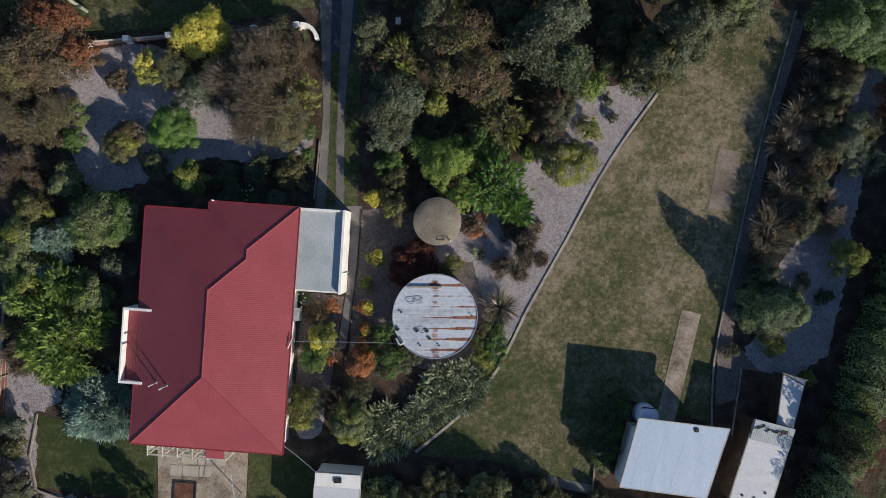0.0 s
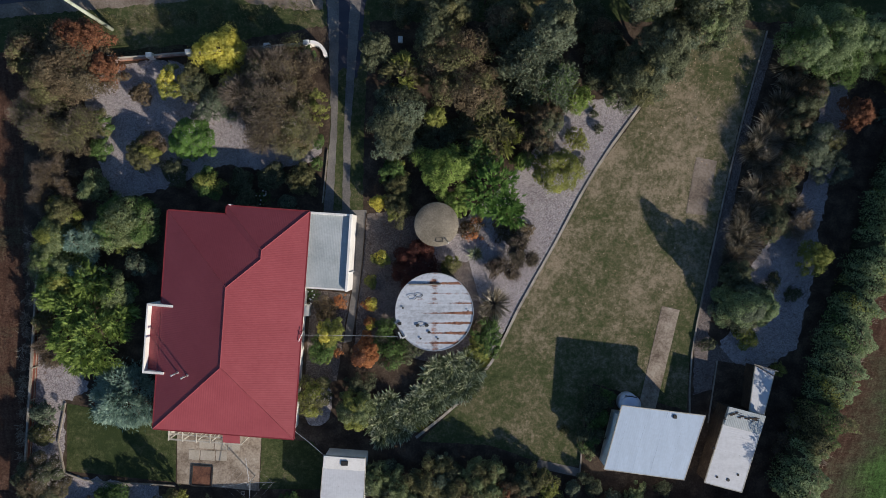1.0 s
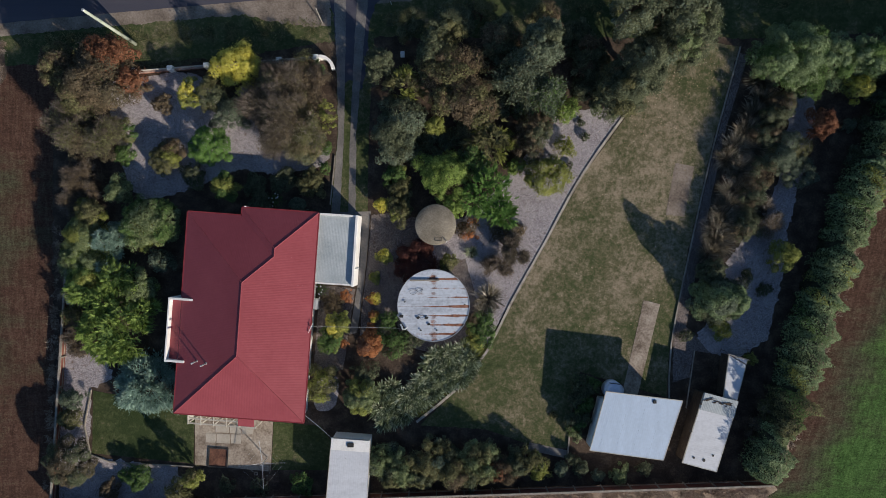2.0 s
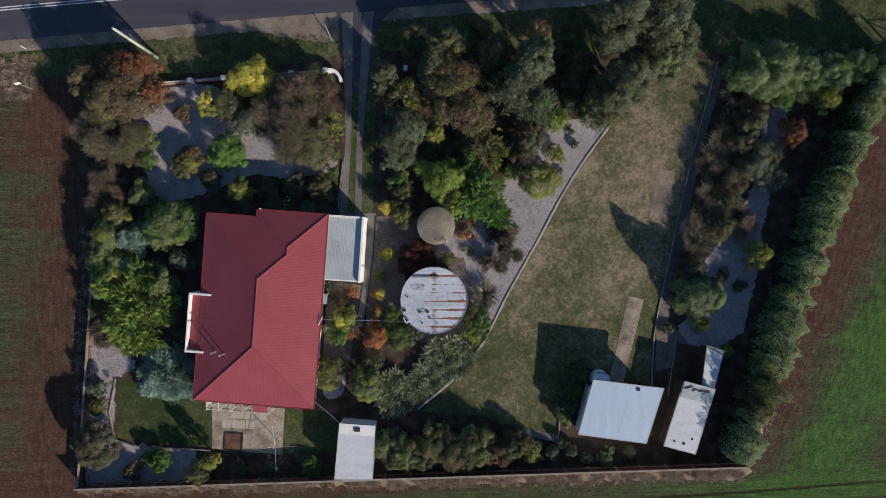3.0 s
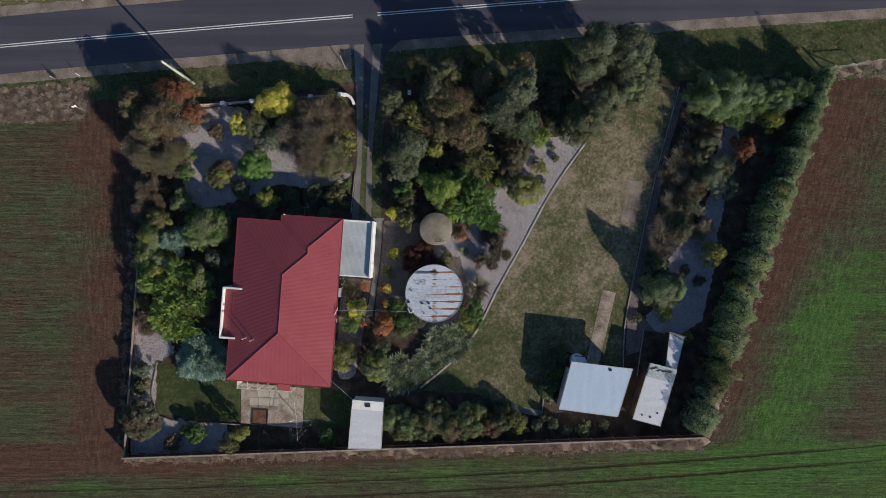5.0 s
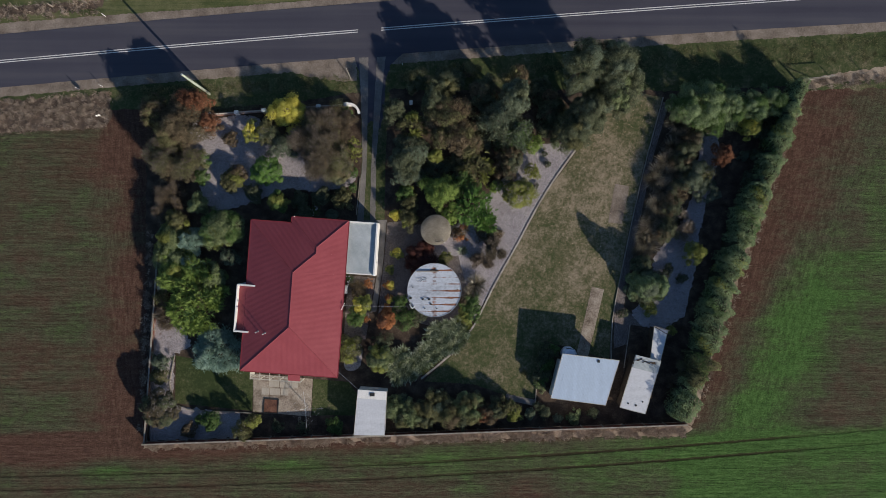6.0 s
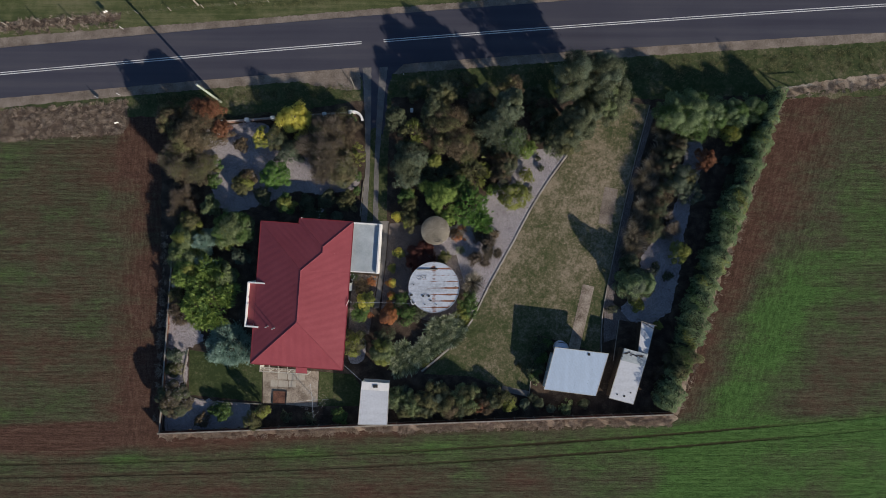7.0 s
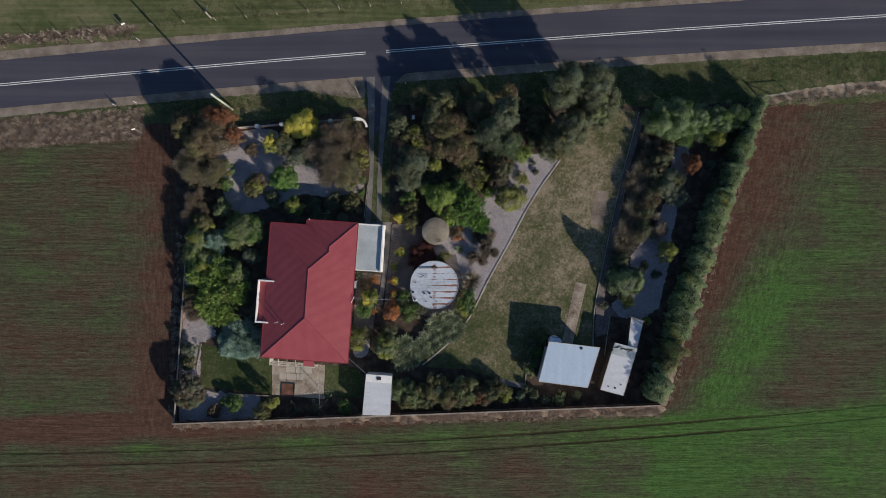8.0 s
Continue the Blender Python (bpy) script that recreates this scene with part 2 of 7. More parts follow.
M = {
    "field": field_material(),
    "lawn": lawn_material("dry_lawn", 0.006, 0.039),
    "lawn_green": lawn_material("green_lawn", -0.10),
    "verge": lawn_material("verge_grass", -0.055),
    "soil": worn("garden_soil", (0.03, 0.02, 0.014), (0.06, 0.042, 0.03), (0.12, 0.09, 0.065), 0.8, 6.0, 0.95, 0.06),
    "paddock": paddock_material(),
    "dirt": worn("shoulder_dirt", (0.115, 0.090, 0.070), (0.205, 0.168, 0.135), (0.30, 0.252, 0.208), 0.5, 5.0, 0.95, 0.04),
    "straw_ground": worn("flattened_straw", (0.16, 0.115, 0.080), (0.31, 0.240, 0.175), (0.46, 0.375, 0.285), 0.7, 6.0, 0.95, 0.08),
    "bank_earth": worn("bank_earth", (0.045, 0.032, 0.024), (0.105, 0.076, 0.056), (0.19, 0.14, 0.10), 0.9, 5.0, 0.95, 0.08),
    "cream": worn("cream_paint", (0.30, 0.28, 0.24), (0.42, 0.40, 0.35), (0.52, 0.50, 0.44), 0.9, 9.0, 0.65, 0.003),
    "gravel": gravel_material("grey_gravel", ((0.165, 0.15, 0.158), (0.315, 0.288, 0.302), (0.50, 0.46, 0.455))),
    "dark_gravel": gravel_material("dark_gravel", ((0.060, 0.050, 0.046), (0.140, 0.118, 0.110), (0.27, 0.235, 0.22))),
    "asphalt": road_material(),
    "drive": worn("worn_drive", (0.105, 0.10, 0.096), (0.175, 0.163, 0.152), (0.26, 0.24, 0.217), 0.4, 7.0, 0.9, 0.02),
    "concrete": worn("stained_concrete", (0.125, 0.095, 0.07), (0.29, 0.24, 0.19), (0.44, 0.39, 0.32), 0.55, 5.0, 0.9, 0.012),
    "paving": worn("pale_paving", (0.25, 0.22, 0.18), (0.36, 0.325, 0.27), (0.45, 0.41, 0.35), 0.9, 6.0, 0.9, 0.01),
    "tank_concrete": worn("tank_concrete", (0.135, 0.118, 0.088), (0.23, 0.20, 0.152), (0.34, 0.30, 0.23), 0.5, 7.0, 0.9, 0.012),
    "line_paint": worn("road_paint", (0.45, 0.45, 0.44), (0.62, 0.62, 0.61), (0.75, 0.75, 0.74), 1.0, 20.0, 0.7, 0.003),
    "roof_red": worn("red_roof_paint", (0.240, 0.050, 0.060), (0.262, 0.056, 0.067), (0.285, 0.064, 0.075), 0.35, 3.0, 0.5, 0.002),
    "trim_red": worn("dark_red_trim", (0.15, 0.02, 0.026), (0.19, 0.028, 0.034), (0.24, 0.04, 0.045), 0.8, 8.0, 0.5, 0.002),
    "white": worn("white_paint", (0.62, 0.61, 0.58), (0.76, 0.75, 0.72), (0.82, 0.81, 0.79), 0.7, 8.0, 0.6, 0.003),
    "grey_roof": worn("pale_grey_roof", (0.31, 0.35, 0.36), (0.38, 0.42, 0.43), (0.45, 0.49, 0.50), 0.5, 5.0, 0.5, 0.003),
    "iron_tank": iron_material("rusty_tank_lid", (0.51, 0.55, 0.605), 0.06, (0.35, 2.6, 1.0), 0.86, 0.62),
    "iron_shed": iron_material("pale_shed_iron", (0.40, 0.495, 0.615), -0.09, (2.0, 0.4, 1.0), 0.0, 0.9),
    "iron_long": iron_material("weathered_shed_iron", (0.56, 0.58, 0.61), 0.03, (0.5, 1.8, 1.0), 0.0, 0.85),
    "brick": worn("red_brick", (0.14, 0.06, 0.045), (0.22, 0.10, 0.07), (0.30, 0.16, 0.11), 1.5, 14.0, 0.9, 0.01),
    "pale_brick": worn("pale_brick", (0.24, 0.155, 0.125), (0.36, 0.25, 0.205), (0.46, 0.36, 0.31), 1.5, 14.0, 0.9, 0.01),
    "fence": worn("red_brown_fence", (0.10, 0.035, 0.025), (0.16, 0.055, 0.04), (0.22, 0.09, 0.06), 0.7, 6.0, 0.8, 0.01),
    "timber": worn("grey_timber", (0.15, 0.13, 0.11), (0.27, 0.24, 0.20), (0.38, 0.35, 0.30), 1.2, 10.0, 0.9, 0.01),
    "pale_timber": worn("bleached_sleepers", (0.22, 0.195, 0.165), (0.36, 0.33, 0.28), (0.48, 0.44, 0.385), 1.2, 10.0, 0.9, 0.01),
    "pole": worn("treated_pole", (0.26, 0.29, 0.23), (0.38, 0.42, 0.33), (0.48, 0.52, 0.42), 1.0, 9.0, 0.85, 0.01),
    "bark": worn("bark", (0.06, 0.045, 0.035), (0.12, 0.09, 0.07), (0.20, 0.16, 0.13), 2.0, 12.0, 0.95, 0.03),
    "twig": worn("brown_twigs", (0.068, 0.054, 0.045), (0.14, 0.114, 0.094), (0.25, 0.21, 0.175), 0.6, 5.0, 0.95, 0.01),
    "pale_twig": worn("pale_twigs", (0.15, 0.13, 0.11), (0.27, 0.235, 0.20), (0.38, 0.33, 0.28), 0.6, 5.0, 0.95, 0.01),
    "steel": worn("galvanised_steel", (0.35, 0.36, 0.37), (0.48, 0.49, 0.50), (0.58, 0.59, 0.60), 1.0, 10.0, 0.45, 0.002, 0.6),
    "black": worn("dark_rubber", (0.015, 0.015, 0.015), (0.03, 0.03, 0.03), (0.05, 0.05, 0.05), 1.0, 10.0, 0.6, 0.003),
    # white plastic; the blue of the sky light is put into its colour
    "sky_tint_lid": worn("sky_tinted_plastic", (0.60, 0.63, 0.80), (0.70, 0.73, 0.86), (0.76, 0.79, 0.88), 0.8, 8.0, 0.5, 0.002),
    "rust": worn("rusty_plate", (0.06, 0.028, 0.02), (0.13, 0.06, 0.04), (0.20, 0.10, 0.065), 0.9, 7.0, 0.85, 0.01),
    "hedge_dark_core": worn("hedge_dark_core", (0.012, 0.014, 0.008), (0.03, 0.034, 0.018), (0.06, 0.066, 0.036), 3.0, 14.0, 0.95, 0.12),
    "straw": foliage("dry_grass_blades", (0.115, 0.085, 0.064), (0.255, 0.202, 0.154), (0.42, 0.345, 0.275), 0.8, 0.2),
    "fallen": foliage("fallen_leaf", (0.20, 0.13, 0.08), (0.35, 0.26, 0.17), (0.5, 0.42, 0.33), 0.8, 0.1),
    "leaf_dark": foliage("dark_leaf", (0.034, 0.041, 0.025), (0.088, 0.102, 0.059), (0.18, 0.198, 0.12)),
    "leaf_green": foliage("green_leaf", (0.034, 0.06, 0.02), (0.082, 0.14, 0.042), (0.165, 0.245, 0.085)),
    "leaf_bright": foliage("bright_leaf", (0.065, 0.100, 0.025), (0.17, 0.245, 0.058), (0.31, 0.40, 0.115)),
    "leaf_olive": foliage("olive_leaf", (0.046, 0.048, 0.022), (0.12, 0.12, 0.055), (0.225, 0.215, 0.11)),
    "leaf_grey": foliage("grey_green_leaf", (0.042, 0.056, 0.038), (0.108, 0.136, 0.092), (0.205, 0.24, 0.168)),
    "leaf_hedge": foliage("hedge_leaf", (0.05, 0.064, 0.03), (0.145, 0.182, 0.082), (0.28, 0.33, 0.17)),
    "leaf_blue": foliage("blue_spruce_needles", (0.095, 0.155, 0.122), (0.205, 0.305, 0.245), (0.345, 0.46, 0.38)),
    "leaf_lime": foliage("yellow_green_leaf", (0.085, 0.095, 0.022), (0.195, 0.215, 0.055), (0.33, 0.345, 0.11)),
    "leaf_yellow": foliage("yellow_leaf", (0.33, 0.29, 0.04), (0.52, 0.47, 0.085), (0.66, 0.62, 0.19)),
    "leaf_brown": foliage("brown_leaf", (0.056, 0.043, 0.027), (0.118, 0.092, 0.058), (0.22, 0.172, 0.112)),
    "leaf_red": foliage("dark_red_leaf", (0.042, 0.020, 0.018), (0.085, 0.033, 0.027), (0.15, 0.058, 0.043)),
    "leaf_fresh": foliage("fresh_green_leaf", (0.045, 0.09, 0.022), (0.1, 0.195, 0.045), (0.18, 0.29, 0.08)),
    "leaf_border": foliage("pale_hedge_leaf", (0.058, 0.084, 0.040), (0.155, 0.212, 0.102), (0.285, 0.36, 0.195)),
    "leaf_dusk": foliage("dull_brown_leaf", (0.046, 0.038, 0.024), (0.098, 0.083, 0.053), (0.18, 0.155, 0.10)),
    "leaf_rust": foliage("rust_red_leaf", (0.085, 0.038, 0.022), (0.185, 0.082, 0.046), (0.30, 0.15, 0.085)),
    "leaf_orange": foliage("orange_leaf", (0.17, 0.063, 0.024), (0.34, 0.14, 0.06), (0.50, 0.25, 0.115)),
    "leaf_strap": foliage("strap_leaf", (0.034, 0.050, 0.021), (0.145, 0.180, 0.088), (0.66, 0.70, 0.50), 0.33, 0.15, 0.5),
    "leaf_flax": foliage("flax_leaf", (0.042, 0.036, 0.024), (0.14, 0.122, 0.084), (0.43, 0.385, 0.305), 0.38, 0.15, 0.5),
    "petal": foliage("white_petal", (0.55, 0.55, 0.6), (0.72, 0.72, 0.76), (0.8, 0.8, 0.82), 0.6, 0.2),
}


# ---- building helpers ----
def mesh_of(bm, name, material, smooth=False):
    me = bpy.data.meshes.new(name)
    bm.to_mesh(me)
    bm.free()
    me.materials.append(material)
    if smooth:
        me.polygons.foreach_set("use_smooth", [True] * len(me.polygons))
    return me


def part(name, bm, material, parent, label="", smooth=False):
    """One bmesh as one mesh object under a thing or a part."""
    ob = new(name, mesh_of(bm, name, material, smooth))
    ob.parent = parent
    return tagged(ob, label)


def thing(name, m, label, category, group="", kind=""):
    ob = new(name)
    ob.matrix_basis = m
    return tagged(ob, label, category, group, kind)


def box(bm, x0, x1, y0, y1, z0, z1):
    v = [bm.verts.new(p) for p in ((x0, y0, z0), (x1, y0, z0), (x1, y1, z0), (x0, y1, z0), (x0, y0, z1), (x1, y0, z1), (x1, y1, z1), (x0, y1, z1))]
    for f in ((3, 2, 1, 0), (4, 5, 6, 7), (0, 1, 5, 4), (1, 2, 6, 5), (2, 3, 7, 6), (3, 0, 4, 7)):
        bm.faces.new([v[i] for i in f])
    return bm


def boxed(x0, x1, y0, y1, z0, z1, bevel=0.0):
    bm = box(bmesh.new(), x0, x1, y0, y1, z0, z1)
    if bevel:
        bmesh.ops.bevel(bm, geom=list(bm.edges), offset=bevel, segments=1, affect="EDGES")
    return bm


def tube(bm, p, q, r0, r1, sides=8):
    """A tapered round bar from p to q, with closed ends."""
    p, q = Vector(p), Vector(q)
    turn = (q - p).to_track_quat("Z", "Y").to_matrix()
    rings = []
    for c, r in ((p, r0), (q, r1)):
        rings.append([bm.verts.new(c + turn @ Vector((r * math.cos(2 * math.pi * k / sides), r * math.sin(2 * math.pi * k / sides), 0))) for k in range(sides)])
    for k in range(sides):
        bm.faces.new((rings[0][k], rings[0][k - sides + 1], rings[1][k - sides + 1], rings[1][k]))
    bm.faces.new(rings[0][::-1])
    bm.faces.new(rings[1])
    return bm


def bar(p, q, r0, r1=None, sides=8):
    return tube(bmesh.new(), p, q, r0, r0 if r1 is None else r1, sides)


def beam(bm, p, q, width, height):
    """A straight squared timber, its top edge on the line from p to q."""
    p, q = Vector(p), Vector(q)
    d = (q - p).normalized()
    side = d.cross(Vector((0, 0, 1))).normalized() * (width / 2)
    up = side.cross(d).normalized() * height
    v = [bm.verts.new(c + s) for c in (p, q) for s in (side - up, -side - up, -side, side)]
    for f in ((3, 2, 1, 0), (4, 5, 6, 7), (0, 1, 5, 4), (1, 2, 6, 5), (2, 3, 7, 6), (3, 0, 4, 7)):
        bm.faces.new([v[i] for i in f])
    bmesh.ops.recalc_face_normals(bm, faces=bm.faces)
    return bm


def ribbed(corners, down, pitch=0.15, depth=0.0046):
    """A flat convex roof face as corrugated sheet, its ribs running down the slope."""
    pts = [Vector(c) for c in corners]
    d = Vector(down).normalized()
    normal = (pts[1] - pts[0]).cross(pts[2] - pts[1]).normalized()
    if normal.z < 0:
        normal = -normal
    d = (d - normal * d.dot(normal)).normalized()
    e = normal.cross(d)
    flat = [((p - pts[0]).dot(e), (p - pts[0]).dot(d)) for p in pts]
    low, high = min(s for s, _ in flat), max(s for s, _ in flat)
    stops = sorted({round(low + k * pitch / 2, 4) for k in range(int((high - low) / (pitch / 2)) + 1)} | {round(s, 4) for s, _ in flat})
    bm, last = bmesh.new(), None
    for s in stops:
        s = min(max(s, low + 1e-4), high - 1e-4)
        cuts = []
        for (s0, t0), (s1, t1) in zip(flat, flat[1:] + flat[:1]):
            if min(s0, s1) - 1e-6 <= s <= max(s0, s1) + 1e-6 and abs(s1 - s0) > 1e-6:
                cuts.append(t0 + (t1 - t0) * (s - s0) / (s1 - s0))
        if len(cuts) < 2:
            continue
        lift = normal * (depth * (1 - abs(((s - low) / pitch) % 1 * 2 - 1)))
        pair = [bm.verts.new(pts[0] + e * s + d * t + lift) for t in (min(cuts), max(cuts))]
        if last:
            bm.faces.new((last[0], last[1], pair[1], pair[0]))
        last = pair
    bmesh.ops.recalc_face_normals(bm, faces=bm.faces)
    if sum(f.normal.z for f in bm.faces) < 0:
        bmesh.ops.reverse_faces(bm, faces=bm.faces)
    return bm


def smooth_line(points, step=0.4, closed=False):
    """Points evenly along a rounded line through the given ones."""
    pts = [Vector((p[0], p[1], 0)) for p in points]
    n, out = len(pts), []
    for i in range(n if closed else n - 1):
        a, b = pts[i], pts[(i + 1) % n]
        before = pts[i - 1] if closed or i else a * 2 - b
        after = pts[(i + 2) % n] if closed or i + 2 < n else b * 2 - a
        k = max(1, int((b - a).length / step))
        for j in range(k):
            u = j / k
            out.append(0.5 * (2 * a + (b - before) * u + (2 * before - 5 * a + 4 * b - after) * u ** 2 + (3 * a - 3 * b + after - before) * u ** 3))
    if not closed:
        out.append(pts[-1])
    return out


def straight_line(points, step=0.4):
    pts, out = [Vector((p[0], p[1], 0)) for p in points], []
    for a, b in zip(pts, pts[1:] + pts[:1]):
        k = max(1, int((b - a).length / step))
        out += [a.lerp(b, j / k) for j in range(k)]
    return out


def sheet(name, points, z, material, label, category, ragged=0.0, rounded=False, kind="structure", base=-0.05):
    """A piece of ground cover with a real edge, straight, rounded or ragged."""
    line = smooth_line(points, 0.25, True) if rounded else straight_line(points, 0.25 if ragged else 50)
    if ragged:
        line = [p + Vector((noise.noise(p * 1.7) + 0.6 * noise.noise(p * 5 + Vector((7, 0, 0))), noise.noise(p * 1.7 + Vector((0, 9, 3))) + 0.6 * noise.noise(p * 5 + Vector((0, 0, 8))), 0)) * ragged for p in line]
    bm = bmesh.new()
    top = [bm.verts.new((p.x, p.y, z)) for p in line]
    low = [bm.verts.new((p.x, p.y, base)) for p in line]
    face = bm.faces.new(top)
    for i in range(len(top)):
        bm.faces.new((low[i - 1], low[i], top[i], top[i - 1]))
    bm.normal_update()
    if face.normal.z < 0:
        bmesh.ops.reverse_faces(bm, faces=bm.faces)
    bmesh.ops.triangulate(bm, faces=[face], ngon_method="EAR_CLIP")
    return tagged(new(name, mesh_of(bm, name, material)), label, category, "", kind)


def soup(name, verts, faces, material):
    """A mesh from arrays of corners, three or four to a face."""
    me = bpy.data.meshes.new(name)
    me.vertices.add(len(verts))
    me.vertices.foreach_set("co", np.ascontiguousarray(verts, dtype=np.float32).ravel())
    n, k = faces.shape
    me.loops.add(n * k)
    me.loops.foreach_set("vertex_index", np.ascontiguousarray(faces, dtype=np.int32).ravel())
    me.polygons.add(n)
    me.polygons.foreach_set("loop_start", np.arange(0, n * k, k, dtype=np.int32))
    me.materials.append(material)
    me.update(calc_edges=True)
    me.validate()
    return me


# ---- plants ----
def unit(a):
    return a / np.maximum(np.linalg.norm(a, axis=1, keepdims=True), 1e-9)


def leaf_mesh(name, at, out, rng, length, width, material, droop=0.0, along=0.0):
    """Leaves at places, each one pointed blade. along: how far they point outwards and not across."""
    n = len(at)
    normal = unit(out + rng.normal(0, 0.45, (n, 3)) + np.array((0, 0, 0.35)))
    side = unit(np.cross(normal, rng.normal(0, 1, (n, 3))))
    if along:
        point = unit(out * along + rng.normal(0, 0.35, (n, 3)) + np.array((0, 0, -droop)))
        normal = unit(normal + rng.normal(0, 0.3, (n, 3)) + np.array((0, 0, 0.6)))
        side = unit(np.cross(normal, point))
    else:
        point = np.cross(side, normal)
    size = rng.uniform(0.65, 1.35, (n, 1))
    l, w = length * size / 2, width * size / 2
    v = np.stack([at - point * l + side * w, at + point * l + normal * w * 0.3, at - point * l - side * w], 1).reshape(-1, 3)
    f = np.arange(3 * n).reshape(-1, 3)
    return soup(name, v, f, material)


def frond_mesh(name, at, out, rng, length, material, pairs=8):
    """Feathery sprays: leaflets in two rows along a drooping stalk."""
    m = len(at)
    axis = unit(out + rng.normal(0, 0.25, (m, 3)) + np.array((0, 0, -0.1)))
    side = unit(np.cross(axis, np.array((0, 0, 1.0)) + rng.normal(0, 0.2, (m, 3))))
    size = rng.uniform(0.7, 1.25, (m, 1))
    verts = []
    for k in range(pairs):
        f = (k + 0.5) / pairs
        base = at + axis * (f - 0.5) * length * size + np.array((0, 0, -0.25)) * f * f * length * size
        reach = length * 0.30 * (1.05 - f) * size
        for sign in (-1, 1):
            tip = base + unit(axis * 0.8 + side * sign) * reach
            wide = axis * length * 0.10 * size
            verts += [base - wide, base + wide, tip]
    v = np.stack(verts, 1).reshape(-1, 3)
    return soup(name, v, np.arange(len(v)).reshape(-1, 3), material)


def blade_mesh(name, roots, ways, rng, length, width, material, bend=0.8, bits=3):
    """Long strap leaves that rise from their roots and arch over."""
    n = len(roots)
    length = length * rng.uniform(0.6, 1.15, (n, 1))
    side = unit(np.cross(ways, np.array((0, 0, 1.0))) + 1e-6)
    verts, p, d = [], roots.copy(), ways.copy()
    for k in range(bits + 1):
        w = width * (1.0, 1.0, 0.7, 0.08)[min(k, 3)] / 2 if bits == 3 else width * (1 - k / bits) / 2 + 0.002
        verts += [p - side * w, p + side * w]
        p = p + d * length / bits
        d = unit(d + np.array((0, 0, -bend / bits)))
    v = np.stack(verts, 1).reshape(-1, 3)
    m = 2 * (bits + 1)
    i = np.arange(n)[:, None] * m
    f = np.concatenate([i + np.array([[2 * k, 2 * k + 1, 2 * k + 3, 2 * k + 2]]) for k in range(bits)])
    return soup(name, v, f, material)


def lobes_of(rng, r, h, low, count, form):
    """Masses of many sizes that make up an uneven crown: centres and radii."""
    c, s = [], []
    wave = rng.uniform(0, 2 * math.pi, 3)
    for k in range(count):
        a, u = rng.uniform(0, 2 * math.pi), math.sqrt((k + 0.5) / count)
        reach = 1.0 + 0.13 * math.sin(2 * a + wave[0]) + 0.12 * math.sin(3 * a + wave[1]) + 0.08 * math.sin(5 * a + wave[2])
        if form == "ball":
            reach = 1.0 + 0.3 * (reach - 1.0)
            z = low + (h - low) * (0.25 + 0.6 * math.sqrt(max(0.0, 1 - u * u))) * rng.uniform(0.9, 1.05)
            size = r * rng.uniform(0.14, 0.24)
        elif form == "pyramid":
            reach = 1.0 + 0.4 * (reach - 1.0)
            z = low + (h - low) * (1 - u ** 1.6) * rng.uniform(0.82, 1.0)
            size = r * (0.15 + 0.10 * u) * rng.uniform(0.8, 1.2)
        elif form == "cone":
            z = low + (h - low) * (1 - u) * rng.uniform(0.75, 1.1) * 0.85
            size = r * (0.16 + 0.16 * u) * rng.uniform(0.8, 1.2)
        else:
            z = low + (h - low) * (0.20 + 0.6 * math.sqrt(max(0.0, 1 - u * u))) * rng.uniform(0.7, 1.12)
            size = r * rng.choice((0.10, 0.16, 0.22, 0.29), p=(0.3, 0.34, 0.24, 0.12)) * rng.uniform(0.85, 1.2)
        d = r * u * 0.88 * reach * rng.uniform(0.75, 1.08)
        c.append((d * math.cos(a), d * math.sin(a), min(z, h - size * 0.5)))
        s.append(size)
    return np.array(c), np.array(s)


STYLE = {
    "pyramid": (110, 0.03, 0.13, 0.085, 1.8, 0.0),
    # count of masses, lowest leaf, leaf length, leaf width, cover, outward pointing
    "round": (76, 0.08, 0.15, 0.095, 1.6, 0.0),
    "tree": (120, 0.22, 0.18, 0.115, 1.5, 0.0),
    "cone": (44, 0.06, 0.24, 0.085, 2.0, 1.3),
    "spray": (54, 0.10, 0.40, 0.10, 1.7, 1.6),
    "ball": (80, 0.05, 0.13, 0.085, 1.7, 0.0),
    "loose": (56, 0.08, 0.15, 0.085, 1.25, 0.0),
}


def trunk_mesh(rng, r, h, centres, thick):
    bm = bmesh.new()
    fork = max(0.15, h * 0.28)
    tube(bm, (0, 0, -0.1), (0, 0, fork), thick, thick * 0.75, 8)
    for c in centres[:: max(1, len(centres) // 9)]:
        mid = (c[0] * 0.45, c[1] * 0.45, fork + (c[2] - fork) * 0.6)
        tube(bm, (0, 0, fork * 0.9), mid, thick * 0.55, thick * 0.32, 6)
        tube(bm, mid, c, thick * 0.32, thick * 0.08, 5)
    return bm


